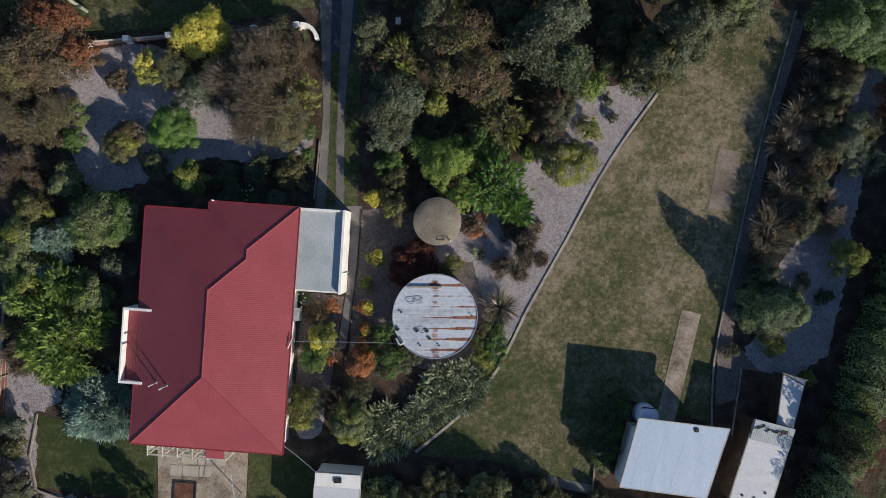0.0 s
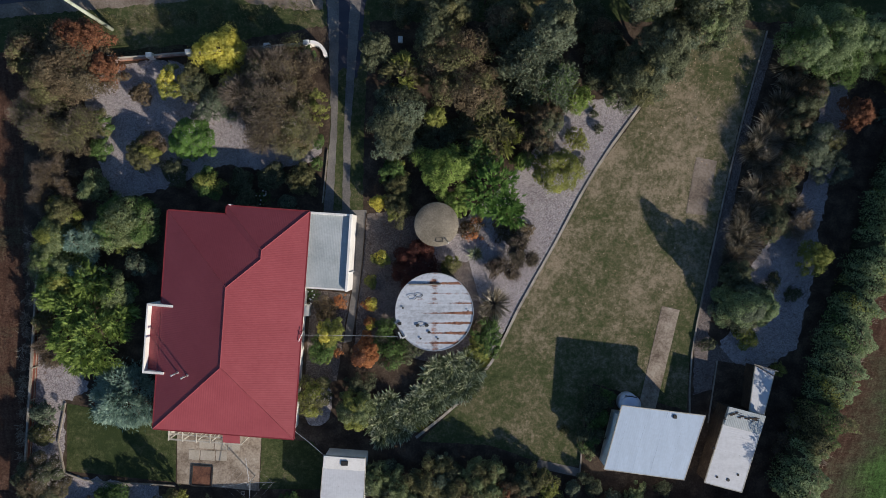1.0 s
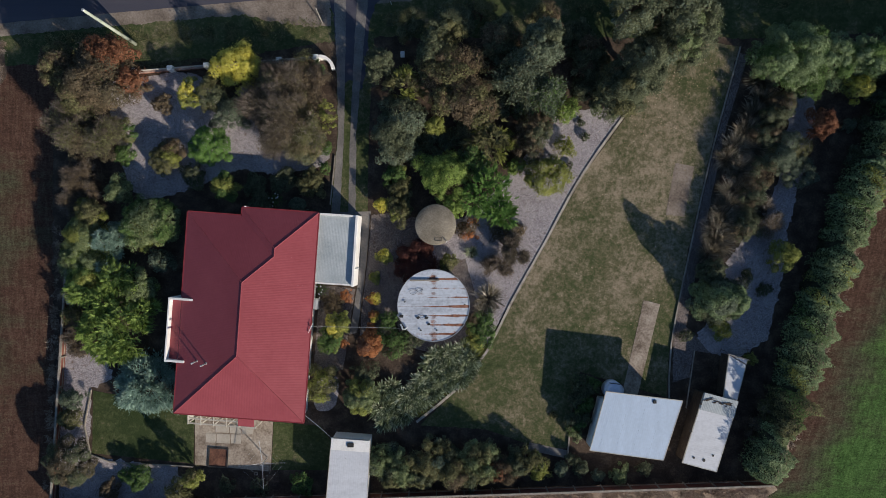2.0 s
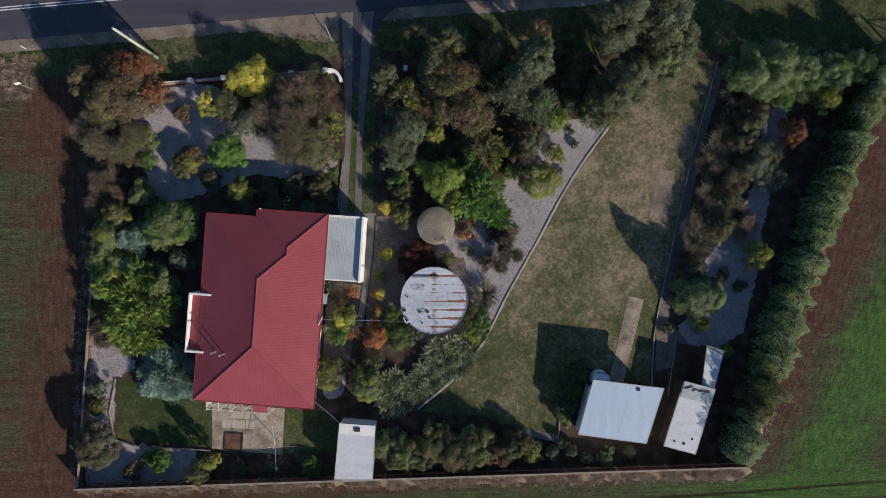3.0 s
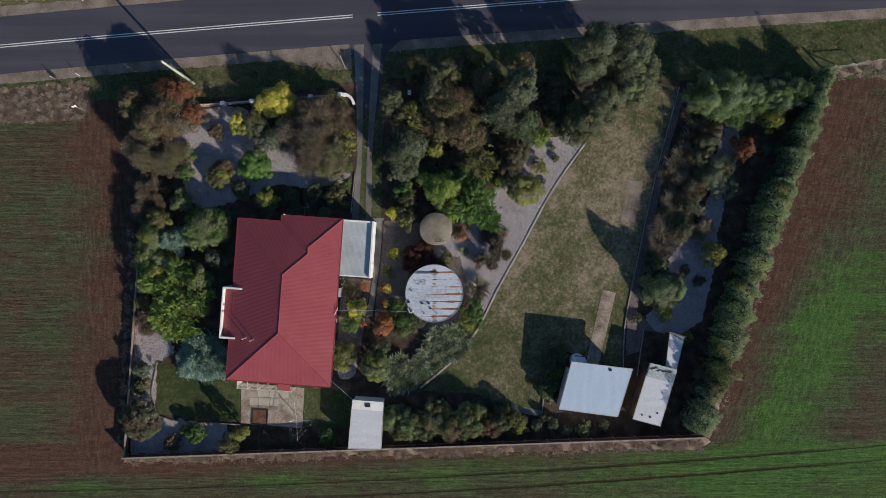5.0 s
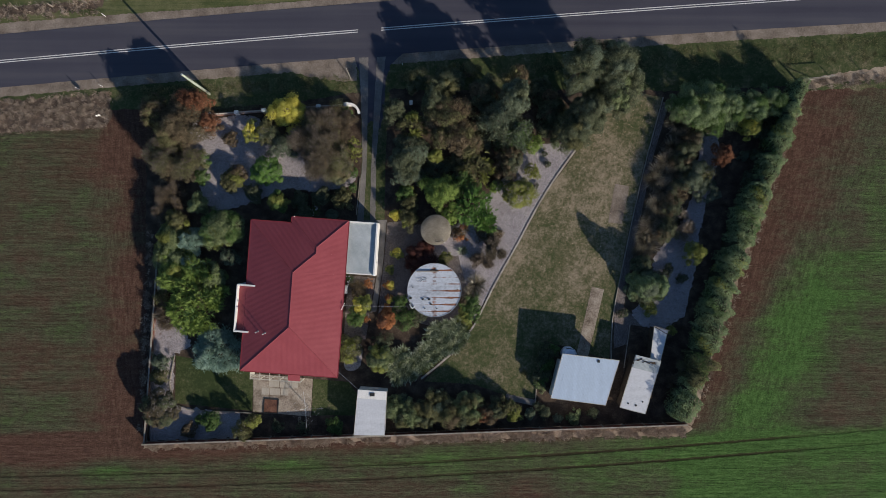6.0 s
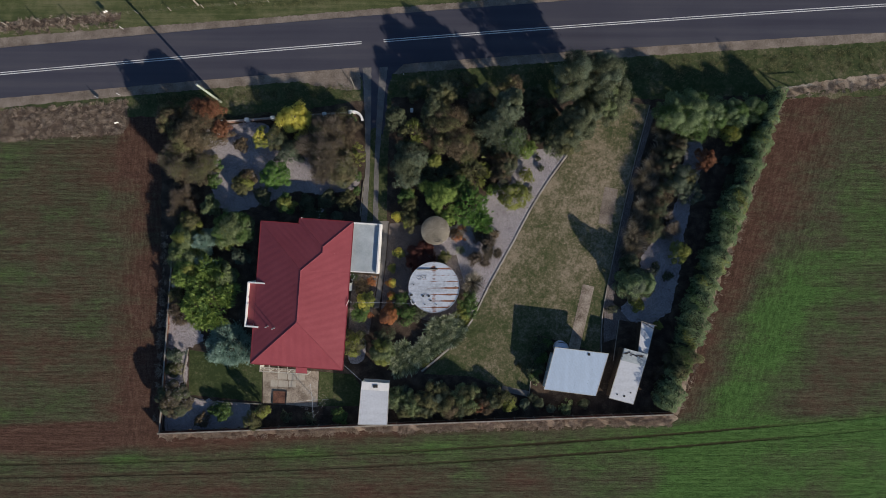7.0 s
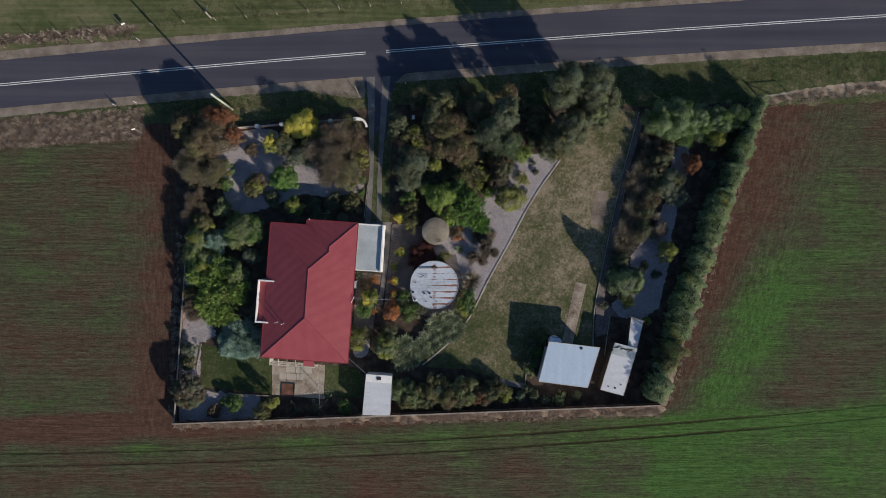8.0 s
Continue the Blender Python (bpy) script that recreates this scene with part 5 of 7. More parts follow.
BR_, BZ = 3.36, 2.3
big = tank(-0.86, -5.32, BR_, BZ, M["iron_tank"], "large round water tank with rust-streaked iron lid", "iron_tank")
strip = 0.86
for k in range(8):
    y0, y1 = -3.44 + k * strip, -3.44 + (k + 1) * strip + 0.04
    bm, last = bmesh.new(), None
    n = 26
    for j in range(n + 1):
        y = y0 + (y1 - y0) * j / n
        if abs(y) >= BR_ - 0.01:
            continue
        half = math.sqrt(BR_ ** 2 - y * y)
        z = BZ + 0.07 + 0.004 * k + 0.0035 * (j % 2)
        pair = [bm.verts.new((x, y, z - 0.012 * abs(x))) for x in (-half, -half / 3, half / 3, half)]
        if last:
            for i in range(3):
                bm.faces.new((last[i], last[i + 1], pair[i + 1], pair[i]))
        last = pair
    bmesh.ops.recalc_face_normals(bm, faces=bm.faces)
    if sum(f.normal.z for f in bm.faces) < 0:
        bmesh.ops.reverse_faces(bm, faces=bm.faces)
    part("lid_sheet", bm, M["iron_tank"], big)
rim, bm = [], bmesh.new()
for r, z in ((BR_ - 0.03, BZ + 0.03), (BR_ - 0.03, BZ + 0.10), (BR_ + 0.03, BZ + 0.10), (BR_ + 0.03, BZ + 0.03)):
    rim.append([bm.verts.new((r * math.cos(2 * math.pi * k / 72), r * math.sin(2 * math.pi * k / 72), z)) for k in range(72)])
for a, b in zip(rim, rim[1:] + rim[:1]):
    for k in range(72):
        bm.faces.new((a[k], a[k - 71], b[k - 71], b[k]))
bmesh.ops.recalc_face_normals(bm, faces=bm.faces)
part("rim", bm, M["steel"], big)
part("batten", boxed(-2.2, 0.55, 2.30, 2.42, BZ + 0.13, BZ + 0.21), M["timber"], big, "grey timber batten laid on the lid")
part("overflow_pipe", bar((-3.05, -1.9, 0.0), (-3.35, -0.9, 2.45), 0.09, None, 12), M["steel"], big)
part("inlet_pipe", bar((-2.75, -2.3, 2.0), (-2.45, -2.05, 2.6), 0.07, None, 12), M["white"], big, "white plastic inlet pipe")
part("inlet_pipe", bar((-3.1, -1.75, 2.3), (-2.85, -2.25, 2.45), 0.08, None, 12), M["white"], big)
# loops of old wire and dark patches lying on the lid
for cx, cy, rr in ((-1.9, 1.25, 0.36), (-1.3, 1.40, 0.28), (-1.05, -1.1, 0.3)):
    bm = bmesh.new()
    pts = [Vector((cx + rr * math.cos(a) * (1 + 0.2 * math.sin(3 * a)), cy + 0.6 * rr * math.sin(a), BZ + 0.13)) for a in [2 * math.pi * k / 20 for k in range(21)]]
    for a, b in zip(pts, pts[1:]):
        tube(bm, a, b, 0.016, 0.016, 5)
    part("wire_loop", bm, M["black"], big, "coil of dark wire")
for cx, cy, rr in ((-3.0, -1.0, 0.2), (-1.45, -1.15, 0.16), (-0.65, -1.15, 0.17), (-0.45, -1.75, 0.14), (-2.7, 0.35, 0.1), (0.3, -2.3, 0.09), (2.9, 0.1, 0.08), (-1.2, -2.3, 0.1)):
    bm = bmesh.new()
    ring = [bm.verts.new((cx + rr * (1 + 0.25 * math.sin(2.3 * k + cx * 9)) * math.cos(2 * math.pi * k / 14), cy + 0.75 * rr * math.sin(2 * math.pi * k / 14), z)) for z in (BZ + 0.13, BZ + 0.155) for k in range(14)]
    bm.faces.new(ring[14:])
    for k in range(14):
        bm.faces.new((ring[k - 1], ring[k], ring[14 + k], ring[13 + k]))
    part("debris", bm, M["black"], big, "dark clump of debris")


# ---- sheds ----
def shed(name, corners, z_a, z_b, material, label, ribs, walls=M["white"], porch=0.0):
    """A lean-to shed on four ground corners in order; its roof falls from the first side to the third."""
    ob = thing(name, pose(corners[0][0], corners[0][1], 0), label, "shed")
    p = [Vector((c[0] - corners[0][0], c[1] - corners[0][1], 0)) for c in corners]
    z = (z_a, z_a, z_b, z_b)
    top = [p[k] + Vector((0, 0, z[k])) for k in range(4)]
    down = (p[3] - p[0]).normalized() if ribs == "fall" else (p[1] - p[0]).normalized()
    across = (0, 1, 2, 3) if ribs == "fall" else (0, 3, 2, 1)
    a0, a1, b1, b0 = (top[k] for k in across)
    count = max(2, round((a1 - a0).length / 0.78))
    for k in range(count):
        f, g = k / count, (k + 1) / count
        lift = Vector((0, 0, 0.004 * (k % 2)))
        sheet_corners = [a0.lerp(a1, f) + lift, a0.lerp(a1, g) + lift, b0.lerp(b1, g) + lift, b0.lerp(b1, f) + lift]
        part("roof_sheet", ribbed(sheet_corners, down, 0.2, 0.0034), material, ob)
    mid = (p[0] + p[2]) / 2
    inn = [mid + (q - mid) * 0.965 for q in p]
    top_z = list(z)
    for k, far in ((0, 3), (1, 2)):
        top_z[k] = z[k] + (z[far] - z[k]) * porch / (p[far] - p[k]).length
        inn[k] = inn[k] + (inn[far] - inn[k]).normalized() * porch
    bm = bmesh.new()
    for k in range(4):
        a, b = inn[k], inn[(k + 1) % 4]
        za, zb = top_z[k] - 0.08, top_z[(k + 1) % 4] - 0.08
        ia, ib = mid + (a - mid) * 0.97, mid + (b - mid) * 0.97
        v = [bm.verts.new((q.x, q.y, h)) for q, h in ((a, -0.1), (b, -0.1), (b, zb), (a, za), (ia, -0.1), (ib, -0.1), (ib, zb), (ia, za))]
        for f in ((0, 1, 2, 3), (5, 4, 7, 6), (3, 2, 6, 7)):
            bm.faces.new([v[i] for i in f])
    part("wall", bm, walls, ob)
    for k in range(4):
        a, b = top[k], top[(k + 1) % 4]
        part("trim", beam(bmesh.new(), a + Vector((0, 0, 0.015)), b + Vector((0, 0, 0.015)), 0.07, 0.14), M["cream"], ob)
    return ob


garage = shed("garage", [(15.12, -13.22), (22.2, -14.07), (20.6, -19.75), (13.75, -18.85)], 2.95, 2.45, M["iron_shed"], "pale blue-grey corrugated iron shed with lean-to roof", "fall", M["white"], 1.0)
part("roof_vent", boxed(4.35, 4.65, -1.1, -0.8, 2.8, 3.02, 0.02), M["black"], garage, "small dark roof vent")
long_shed = shed("long_shed", [(24.45, -13.5), (27.6, -14.3), (25.7, -20.95), (22.5, -20.1)], 2.3, 2.1, M["iron_long"], "long shed with white weathered iron roof", "across", M["soil"])
part("end_sheet", ribbed([(0.05, 0.05, 2.36), (3.15, -0.75, 2.36), (2.75, -2.35, 2.31), (-0.4, -1.55, 2.31)], (-0.25, -1, 0), 0.15, 0.008), M["grey_roof"], long_shed, "older grey roof sheet")
for dx, dy, r in ((0.05, -6.35, 0.17), (-0.9, -6.1, 0.12), (0.9, -5.9, 0.13), (-0.25, -1.0, 0.16), (-1.2, -3.6, 0.12)):
    part("debris", bar((dx, dy, 2.2 + 0.03 * dy), (dx, dy, 2.36 + 0.03 * dy), r, r * 0.8, 12), M["black"], long_shed, "old tyre or tin lying on the roof")
litter = random.Random(8)
for k in range(22):
    dx, dy, r = litter.uniform(0.1, 2.6), litter.uniform(-0.55, -0.2), litter.choice((0.08, 0.12, 0.2, 0.3))
    dy -= 0.25 * dx + litter.uniform(0.0, 0.35)
    bm = bmesh.new()
    ring = [bm.verts.new((dx + r * (1 + 0.4 * math.sin(2.1 * q + k * 3)) * math.cos(2 * math.pi * q / 13), dy + 0.32 * r * math.sin(2 * math.pi * q / 13 + k), 2.385 + 0.03 * dy + z)) for z in (0.0, 0.03) for q in range(13)]
    bm.faces.new(ring[13:])
    for q in range(13):
        bm.faces.new((ring[q - 1], ring[q], ring[13 + q], ring[12 + q]))
    bmesh.ops.recalc_face_normals(bm, faces=bm.faces)
    part("debris", bm, M["soil"], long_shed, "mat of dark leaf litter")
lean = shed("lean_to", [(26.95, -10.05), (28.65, -10.46), (27.75, -14.3), (26.5, -14.0)], 1.85, 1.75, M["iron_long"], "narrow weathered iron lean-to behind the long shed", "fall", M["soil"])
part("batten", beam(bmesh.new(), (-0.15, 0.15, 1.95), (1.95, -0.45, 1.95), 0.09, 0.08), M["timber"], lean, "pale timber batten")
part("batten", beam(bmesh.new(), (0.1, 0.0, 1.93), (1.55, -0.85, 1.93), 0.07, 0.06), M["bark"], lean)
hut = shed("hut", [(-10.42, -17.75), (-6.8, -18.0), (-7.1, -23.6), (-10.95, -23.55)], 2.35, 2.15, M["iron_long"], "small white hut with pale iron roof against the fence", "fall")
part("roof_panel", ribbed([(0.02, -0.02, 2.42), (3.6, -0.27, 2.42), (3.55, -1.35, 2.39), (-0.08, -1.1, 2.39)], (1, 0, 0), 0.25, 0.003), M["white"], hut, "white flat front sheet")
part("roof_vent", boxed(1.5, 2.1, -0.85, -0.45, 2.3, 2.5, 0.02), M["black"], hut, "dark roof opening")

bt = thing("plastic_tank", pose(16.29, -13.58, 0), "round white plastic tank under the shed eave, sky tint painted in", "water tank")
part("body", bar((0, 0, -0.05), (0, 0, 1.45), 0.9, 0.9, 40), M["sky_tint_lid"], bt, "", True)
part("lid", bar((0, 0, 1.45), (0, 0, 1.6), 0.92, 0.5, 40), M["sky_tint_lid"], bt, "", True)
part("band", bar((-0.5, 0.85, 1.5), (0.55, 0.7, 1.5), 0.04), M["black"], bt)


# ---- yard things ----
pit = thing("cover_plate", pose(-21.9, -20.4, 0, 0, 0, -4), "rusty square pit cover set in the patio", "pit cover")
part("plate", boxed(-0.85, 0.85, -0.85, 0.85, 0.0, 0.075), M["rust"], pit)
for x0, x1, y0, y1 in ((-0.97, 0.97, 0.86, 0.97), (-0.97, 0.97, -0.97, -0.86), (-0.97, -0.86, -0.86, 0.86), (0.86, 0.97, -0.86, 0.86)):
    part("frame_bar", boxed(x0, x1, y0, y1, 0.0, 0.14), M["black"], pit)

for k, (x, y, w, d) in enumerate(((-23.05, -18.0, 0.95, 0.9), (-22.0, -18.05, 1.3, 0.9), (-20.6, -18.1, 1.0, 0.9), (-22.1, -17.05, 1.3, 0.85), (-20.7, -17.15, 1.1, 0.85), (-19.5, -17.2, 1.1, 0.85))):
    slab = tagged(new("paving_slab", mesh_of(boxed(0, w, -d, 0, 0.0, 0.064 + 0.003 * (k % 2), 0.008), "paving_slab", M["paving"])), "pale square concrete paving slab on the patio", "paving slab", "patio slabs")
    slab.matrix_basis = pose(x, y, 0, 0, 0, -4)
stile = thing("fence_stile", pose(-35.9, -5.1, 0, 0, 0, 4), "pale weathered timber stile across the boundary fence", "stile")
part("step", boxed(-0.5, 0.5, -0.14, 0.14, 0.62, 0.68, 0.01), M["pale_timber"], stile)
part("step", boxed(-0.2, 0.2, -0.3, 0.3, 0.98, 1.04, 0.01), M["pale_timber"], stile)
for x, h in ((-0.42, 0.62), (0.42, 0.62), (-0.12, 0.98), (0.12, 0.98)):
    part("post", boxed(x - 0.05, x + 0.05, -0.05, 0.05, -0.1, h), M["timber"], stile)
hoist = thing("clothes_hoist", pose(-17.1, -20.4, 0, 0, 0, 5), "rotary clothes line with galvanised mast and arms", "clothes line")
part("mast", bar((0, 0, -0.1), (0, 0, 2.2), 0.045), M["steel"], hoist)
for k in range(4):
    a = radians(90 * k)
    part("arm", bar((0, 0, 1.75), (2.3 * math.cos(a), 2.3 * math.sin(a), 2.05), 0.022 if k % 2 else 0.012), M["steel"], hoist)
    part("brace", bar((0, 0, 1.3), (0.9 * math.cos(a), 0.9 * math.sin(a), 1.85), 0.014), M["steel"], hoist)
    for r in (1.5, 2.2):
        b = radians(90 * k + 90)
        z = 1.75 + 0.13 * r
        part("line", bar((r * math.cos(a), r * math.sin(a), z), (r * math.cos(b), r * math.sin(b), z), 0.003, None, 4), M["steel"], hoist)

pole = thing("power_pole", pose(-29.85, 19.83, 0), "tall greenish treated timber power pole on the verge", "power pole")
part("shaft", bar((0, 0, -0.3), (0.08, -0.04, 9.1), 0.17, 0.12, 14), M["pole"], pole, "", True)
part("cap", bar((0.08, -0.04, 9.1), (0.08, -0.04, 9.16), 0.14, 0.1, 14), M["steel"], pole)


def marker(name, x, y, h, label, plate=None, turn=0.0):
    ob = thing(name, pose(x, y, 0, 0, 0, turn), label, "sign")
    part("post", bar((0, 0, -0.1), (0, 0, h), 0.035), M["white"] if not plate else M["timber"], ob)
    if plate:
        part("plate", boxed(-plate / 2, plate / 2, -0.02, 0.0, h - plate, h, 0.004), M["white"], ob, "blank white plate")


marker("guide_post", -43.2, 29.75, 1.1, "white roadside guide post across the road")
marker("road_sign", -45.3, 31.9, 0.9, "small white sign plate beside the paddock fence", 0.5, 205)
marker("road_sign", -42.9, 16.5, 2.7, "small white sign on a post beside the field corner", 0.5, 20)
marker("guide_post", -43.6, 20.75, 1.0, "white roadside guide post on the dirt shoulder")
marker("guide_post", -46.6, 20.4, 1.0, "slim roadside guide post on the dirt shoulder")
marker("guide_post", -5.0, 23.6, 0.9, "short white post beside the driveway")

gate = thing("gate_post", pose(-11.6, 21.6, 0), "leaning pale timber post beside the driveway", "post")
part("post", bar((0, 0, -0.1), (-0.55, 1.35, 0.9), 0.05), M["timber"], gate)
letter = thing("letter_box", pose(-3.85, 18.5, 0), "small white letter box on a post by the drive", "letter box")
part("post", bar((0, 0, -0.1), (0, 0, 0.9), 0.04), M["timber"], letter)
part("box", boxed(-0.2, 0.2, -0.28, 0.28, 0.9, 1.15, 0.03), M["white"], letter)
lantern = thing("garden_pot", pose(3.05, -6.5, 0), "pale stone garden pot beside the tank", "pot")
part("bowl", bar((0, 0, -0.02), (0, 0, 0.45), 0.2, 0.32, 14), M["concrete"], lantern, "", True)
part("soil", bar((0, 0, 0.40), (0, 0, 0.46), 0.28, 0.28, 14), M["soil"], lantern)
drain = thing("drain_grate", pose(-18.2, -21.95, 0), "small pale square drain in the gravel", "drain")
part("rim", boxed(-0.16, 0.16, -0.16, 0.16, 0.0, 0.09), M["concrete"], drain)
part("grate", boxed(-0.09, 0.09, -0.09, 0.09, 0.09, 0.1), M["black"], drain)


# ---- front garden plants ----
plant("tree", "tree", -32.0, 15.6, 3.3, 5.2, "leaf_brown", "autumn tree with dull brown leaves", "tree", 11, second='leaf_dusk')
plant("tree", "tree", -29.1, 15.5, 1.5, 4.4, "leaf_rust", "small rust-red autumn tree over the gravel", "tree", 331, second='leaf_brown')
plant("tree", "tree", -30.9, 18.0, 1.9, 5.2, "leaf_rust", "rust-red autumn tree beside the garden wall", "tree", 12)
plant("tree", "tree", -33.66, 14.37, 2.22, 4.6, "leaf_olive", "olive-brown tree at the garden corner", "tree", 13, second='leaf_brown')
plant("tree", "tree", -35.86, 17.04, 2.05, 4.6, "leaf_brown", "brown-leaved tree behind the roadside", "tree", 14, second='leaf_olive')
twiggy("shrub", -33.49, 10.38, 4.34, 3.8, "wide twiggy dark olive bush near the field", "shrub", 15, leaf='leaf_olive', twig='twig', amount=1.5, leaves=0.5)
plant("shrub", "loose", -33.7, 10.5, 2.7, 3.3, "leaf_dusk", "olive undergrowth beneath the twiggy bush", "shrub", 16, second='leaf_brown')
twiggy("shrub", -34.4, 5.9, 2.8, 2.4, "low bush of pale brown bare twigs", "shrub", 17, leaf='leaf_brown', leaves=0.5, amount=1.6)
plant("shrub", "round", -26.98, 13.88, 1.05, 1.2, "leaf_brown", "small brown rounded shrub in gravel", "shrub", 18)
plant("shrub", "round", -19.42, 16.96, 2.43, 3.7, "leaf_yellow", "bright yellow-leaved shrub behind the brick wall", "shrub", 19)
plant("shrub", "round", -24.01, 14.59, 1.13, 2.88, "leaf_yellow", "narrow bright yellow shrub in the gravel", "shrub", 20, second='leaf_lime', flat=1.6)
plant("shrub", "round", -21.93, 14.74, 1.88, 2.4, "leaf_dark", "dark green shrub in the shade", "shrub", 21, second='leaf_olive')
twiggy("shrub", -14.74, 13.35, 4.69, 4.0, "large brown twiggy bush with thin leaves", "shrub", 22, leaf='leaf_dusk', amount=1.5, leaves=0.4)
plant("shrub", "loose", -14.95, 13.46, 4.39, 3.5, "leaf_brown", "brown leafy heart of the twiggy thicket", "shrub", 23, second='leaf_olive')
twiggy("shrub", -13.14, 11.45, 3.0, 3.2, "olive-brown twiggy bush beside the drive", "shrub", 24, leaf='leaf_olive', twig='pale_twig', amount=1.0, leaves=0.9)
twiggy("shrub", -12.12, 15.53, 2.09, 3.2, "brown twiggy bush beside the drive", "shrub", 25, leaf='leaf_brown', leaves=0.9)
plant("shrub", "loose", -10.92, 12.55, 0.88, 3.12, "leaf_lime", "yellow-green shrub beside the drive", "shrub", 26, flat=2.2)
plant("shrub", "round", -11.97, 17.15, 0.74, 1.92, "leaf_green", "green shrub at the wall end", "shrub", 27)
plant("shrub", "round", -13.25, 10.39, 2.08, 2.16, "leaf_olive", "low olive shrub under the twiggy bush", "shrub", 28, second='leaf_grey')
plant("shrub", "round", -20.38, 12.71, 1.73, 2.16, "leaf_grey", "grey-green shrub beside the gravel", "shrub", 29)
plant("shrub", "ball", -22.24, 9.77, 2.07, 2.76, "leaf_fresh", "dense fresh green rounded shrub in gravel", "shrub", 30)
plant("shrub", "ball", -26.65, 8.55, 1.64, 1.68, "leaf_olive", "olive and yellow-green rounded shrub in gravel", "shrub", 31, second='leaf_lime')
plant("shrub", "round", -26.12, 9.53, 1.2, 1.56, "leaf_brown", "brownish rounded shrub in gravel", "shrub", 32)
plant("shrub", "round", -30.63, 11.38, 1.29, 1.68, "leaf_green", "small green shrub beside the gravel", "shrub", 33, second='leaf_olive')
plant("shrub", "round", -30.58, 9.06, 1.1, 1.32, "leaf_green", "small green shrub beside the gravel", "shrub", 34)
plant("shrub", "round", -30.8, 5.5, 1.45, 2.9, "leaf_hedge", "rounded green shrub in dark soil", "shrub", 35)
plant("tree", "tree", -27.73, 2.59, 2.63, 3.6, "leaf_hedge", "rounded green tree beside the house", "tree", 36, second='leaf_green')
plant("shrub", "round", -28.79, 1.38, 1.47, 2.88, "leaf_lime", "yellow-green shrub under the tree", "shrub", 37)
plant("shrub", "loose", -26.81, -1.22, 1.2, 2.7, "leaf_grey", "small grey-green shrub in deep shade", "shrub", 38)
plant("shrub", "round", -20.7, 5.9, 1.4, 3.0, "leaf_lime", "small yellow-green rounded shrub", "shrub", 39, second='leaf_green')
plant("shrub", "round", -12.64, 6.3, 1.49, 1.68, "leaf_olive", "olive shrub beside the driveway", "shrub", 40)
plant("shrub", "round", -15.5, 6.43, 1.3, 1.2, "leaf_dark", "low dark green shrub in house shade", "shrub", 41)
plant("shrub", "round", -18.09, 6.02, 1.2, 1.08, "leaf_dark", "low dark green shrub in house shade", "shrub", 42)
plant("shrub", "round", -24.04, 6.96, 1.3, 1.2, "leaf_dark", "low dark shrub in the front bed", "shrub", 43)
plant("shrub", "round", -14.04, 4.06, 1.0, 1.08, "leaf_grey", "low grey-green shrub against the house", "shrub", 44)
plant("shrub", "round", -17.63, 4.26, 1.3, 1.08, "leaf_dark", "low dark shrub against the house", "shrub", 45)
plant("shrub", "loose", -11.28, 7.7, 0.7, 1.44, "leaf_green", "small green climber beside the drive", "shrub", 46)
plant("shrub", "loose", -11.13, 9.54, 0.7, 1.44, "leaf_green", "small green climber beside the drive", "shrub", 47)

# ---- western boundary plants ----
plant("shrub", "round", -34.02, 1.58, 1.72, 3.12, "leaf_hedge", "green and yellow boundary shrub", "shrub", 48, second='leaf_lime')
plant("shrub", "round", -34.57, -0.56, 1.72, 3.12, "leaf_hedge", "green boundary shrub beside the field", "shrub", 49, second='leaf_lime')
plant("shrub", "round", -33.96, -3.19, 1.89, 3.36, "leaf_green", "green boundary shrub beside the field", "shrub", 50, second='leaf_lime')
plant("conifer", "cone", -31.9, 0.6, 1.85, 4.4, "leaf_blue", "slender blue-grey conifer among green shrubs", "conifer", 51)
plant("conifer", "cone", -32.42, -1.76, 1.72, 3.12, "leaf_blue", "blue-green conifer among green shrubs", "conifer", 52, second='leaf_green')
plant("shrub", "round", -29.02, -3.8, 2.06, 3.0, "leaf_hedge", "green shrub behind the bright conifer", "shrub", 53, second='leaf_bright')
plant("conifer", "spray", -32.05, -5.13, 2.53, 3.6, "leaf_bright", "spreading bright green conifer with feathery sprays", "conifer", 54)
plant("conifer", "spray", -29.94, -7.17, 2.82, 3.8, "leaf_bright", "spreading bright green conifer with feathery sprays", "conifer", 55, second='leaf_green')
plant("conifer", "spray", -32.68, -8.14, 2.35, 3.2, "leaf_bright", "spreading bright green conifer with feathery sprays", "conifer", 56)
plant("conifer", "cone", -28.6, -13.2, 3.4, 2.6, "leaf_blue", "spreading silvery blue-green spruce beside the lawn", "conifer", 57, cover=1.5, flat=0.74)
twiggy("shrub", -35.1, -8.9, 1.8, 1.5, "low reddish brown twiggy shrub beside the fence", "shrub", 58, leaf="leaf_brown", leaves=0.5)
plant("shrub", "loose", -35.66, -6.58, 1.22, 1.68, "leaf_olive", "thin olive shrub beside the fence", "shrub", 59)
plant("shrub", "round", -35.59, -14.41, 1.22, 1.92, "leaf_grey", "grey-green shrub beside the fence", "shrub", 60)
plant("shrub", "round", -35.8, -16.43, 1.22, 1.68, "leaf_olive", "olive-green shrub beside the fence", "shrub", 61)
plant("shrub", "ball", -35.38, -20.17, 2.67, 3.2, "leaf_dusk", "large rounded dark brown-green shrub at the corner", "shrub", 62, second='leaf_dark')
plant("shrub", "round", -29.47, -22.12, 1.39, 1.68, "leaf_green", "green rounded shrub in the gravel strip", "shrub", 63)
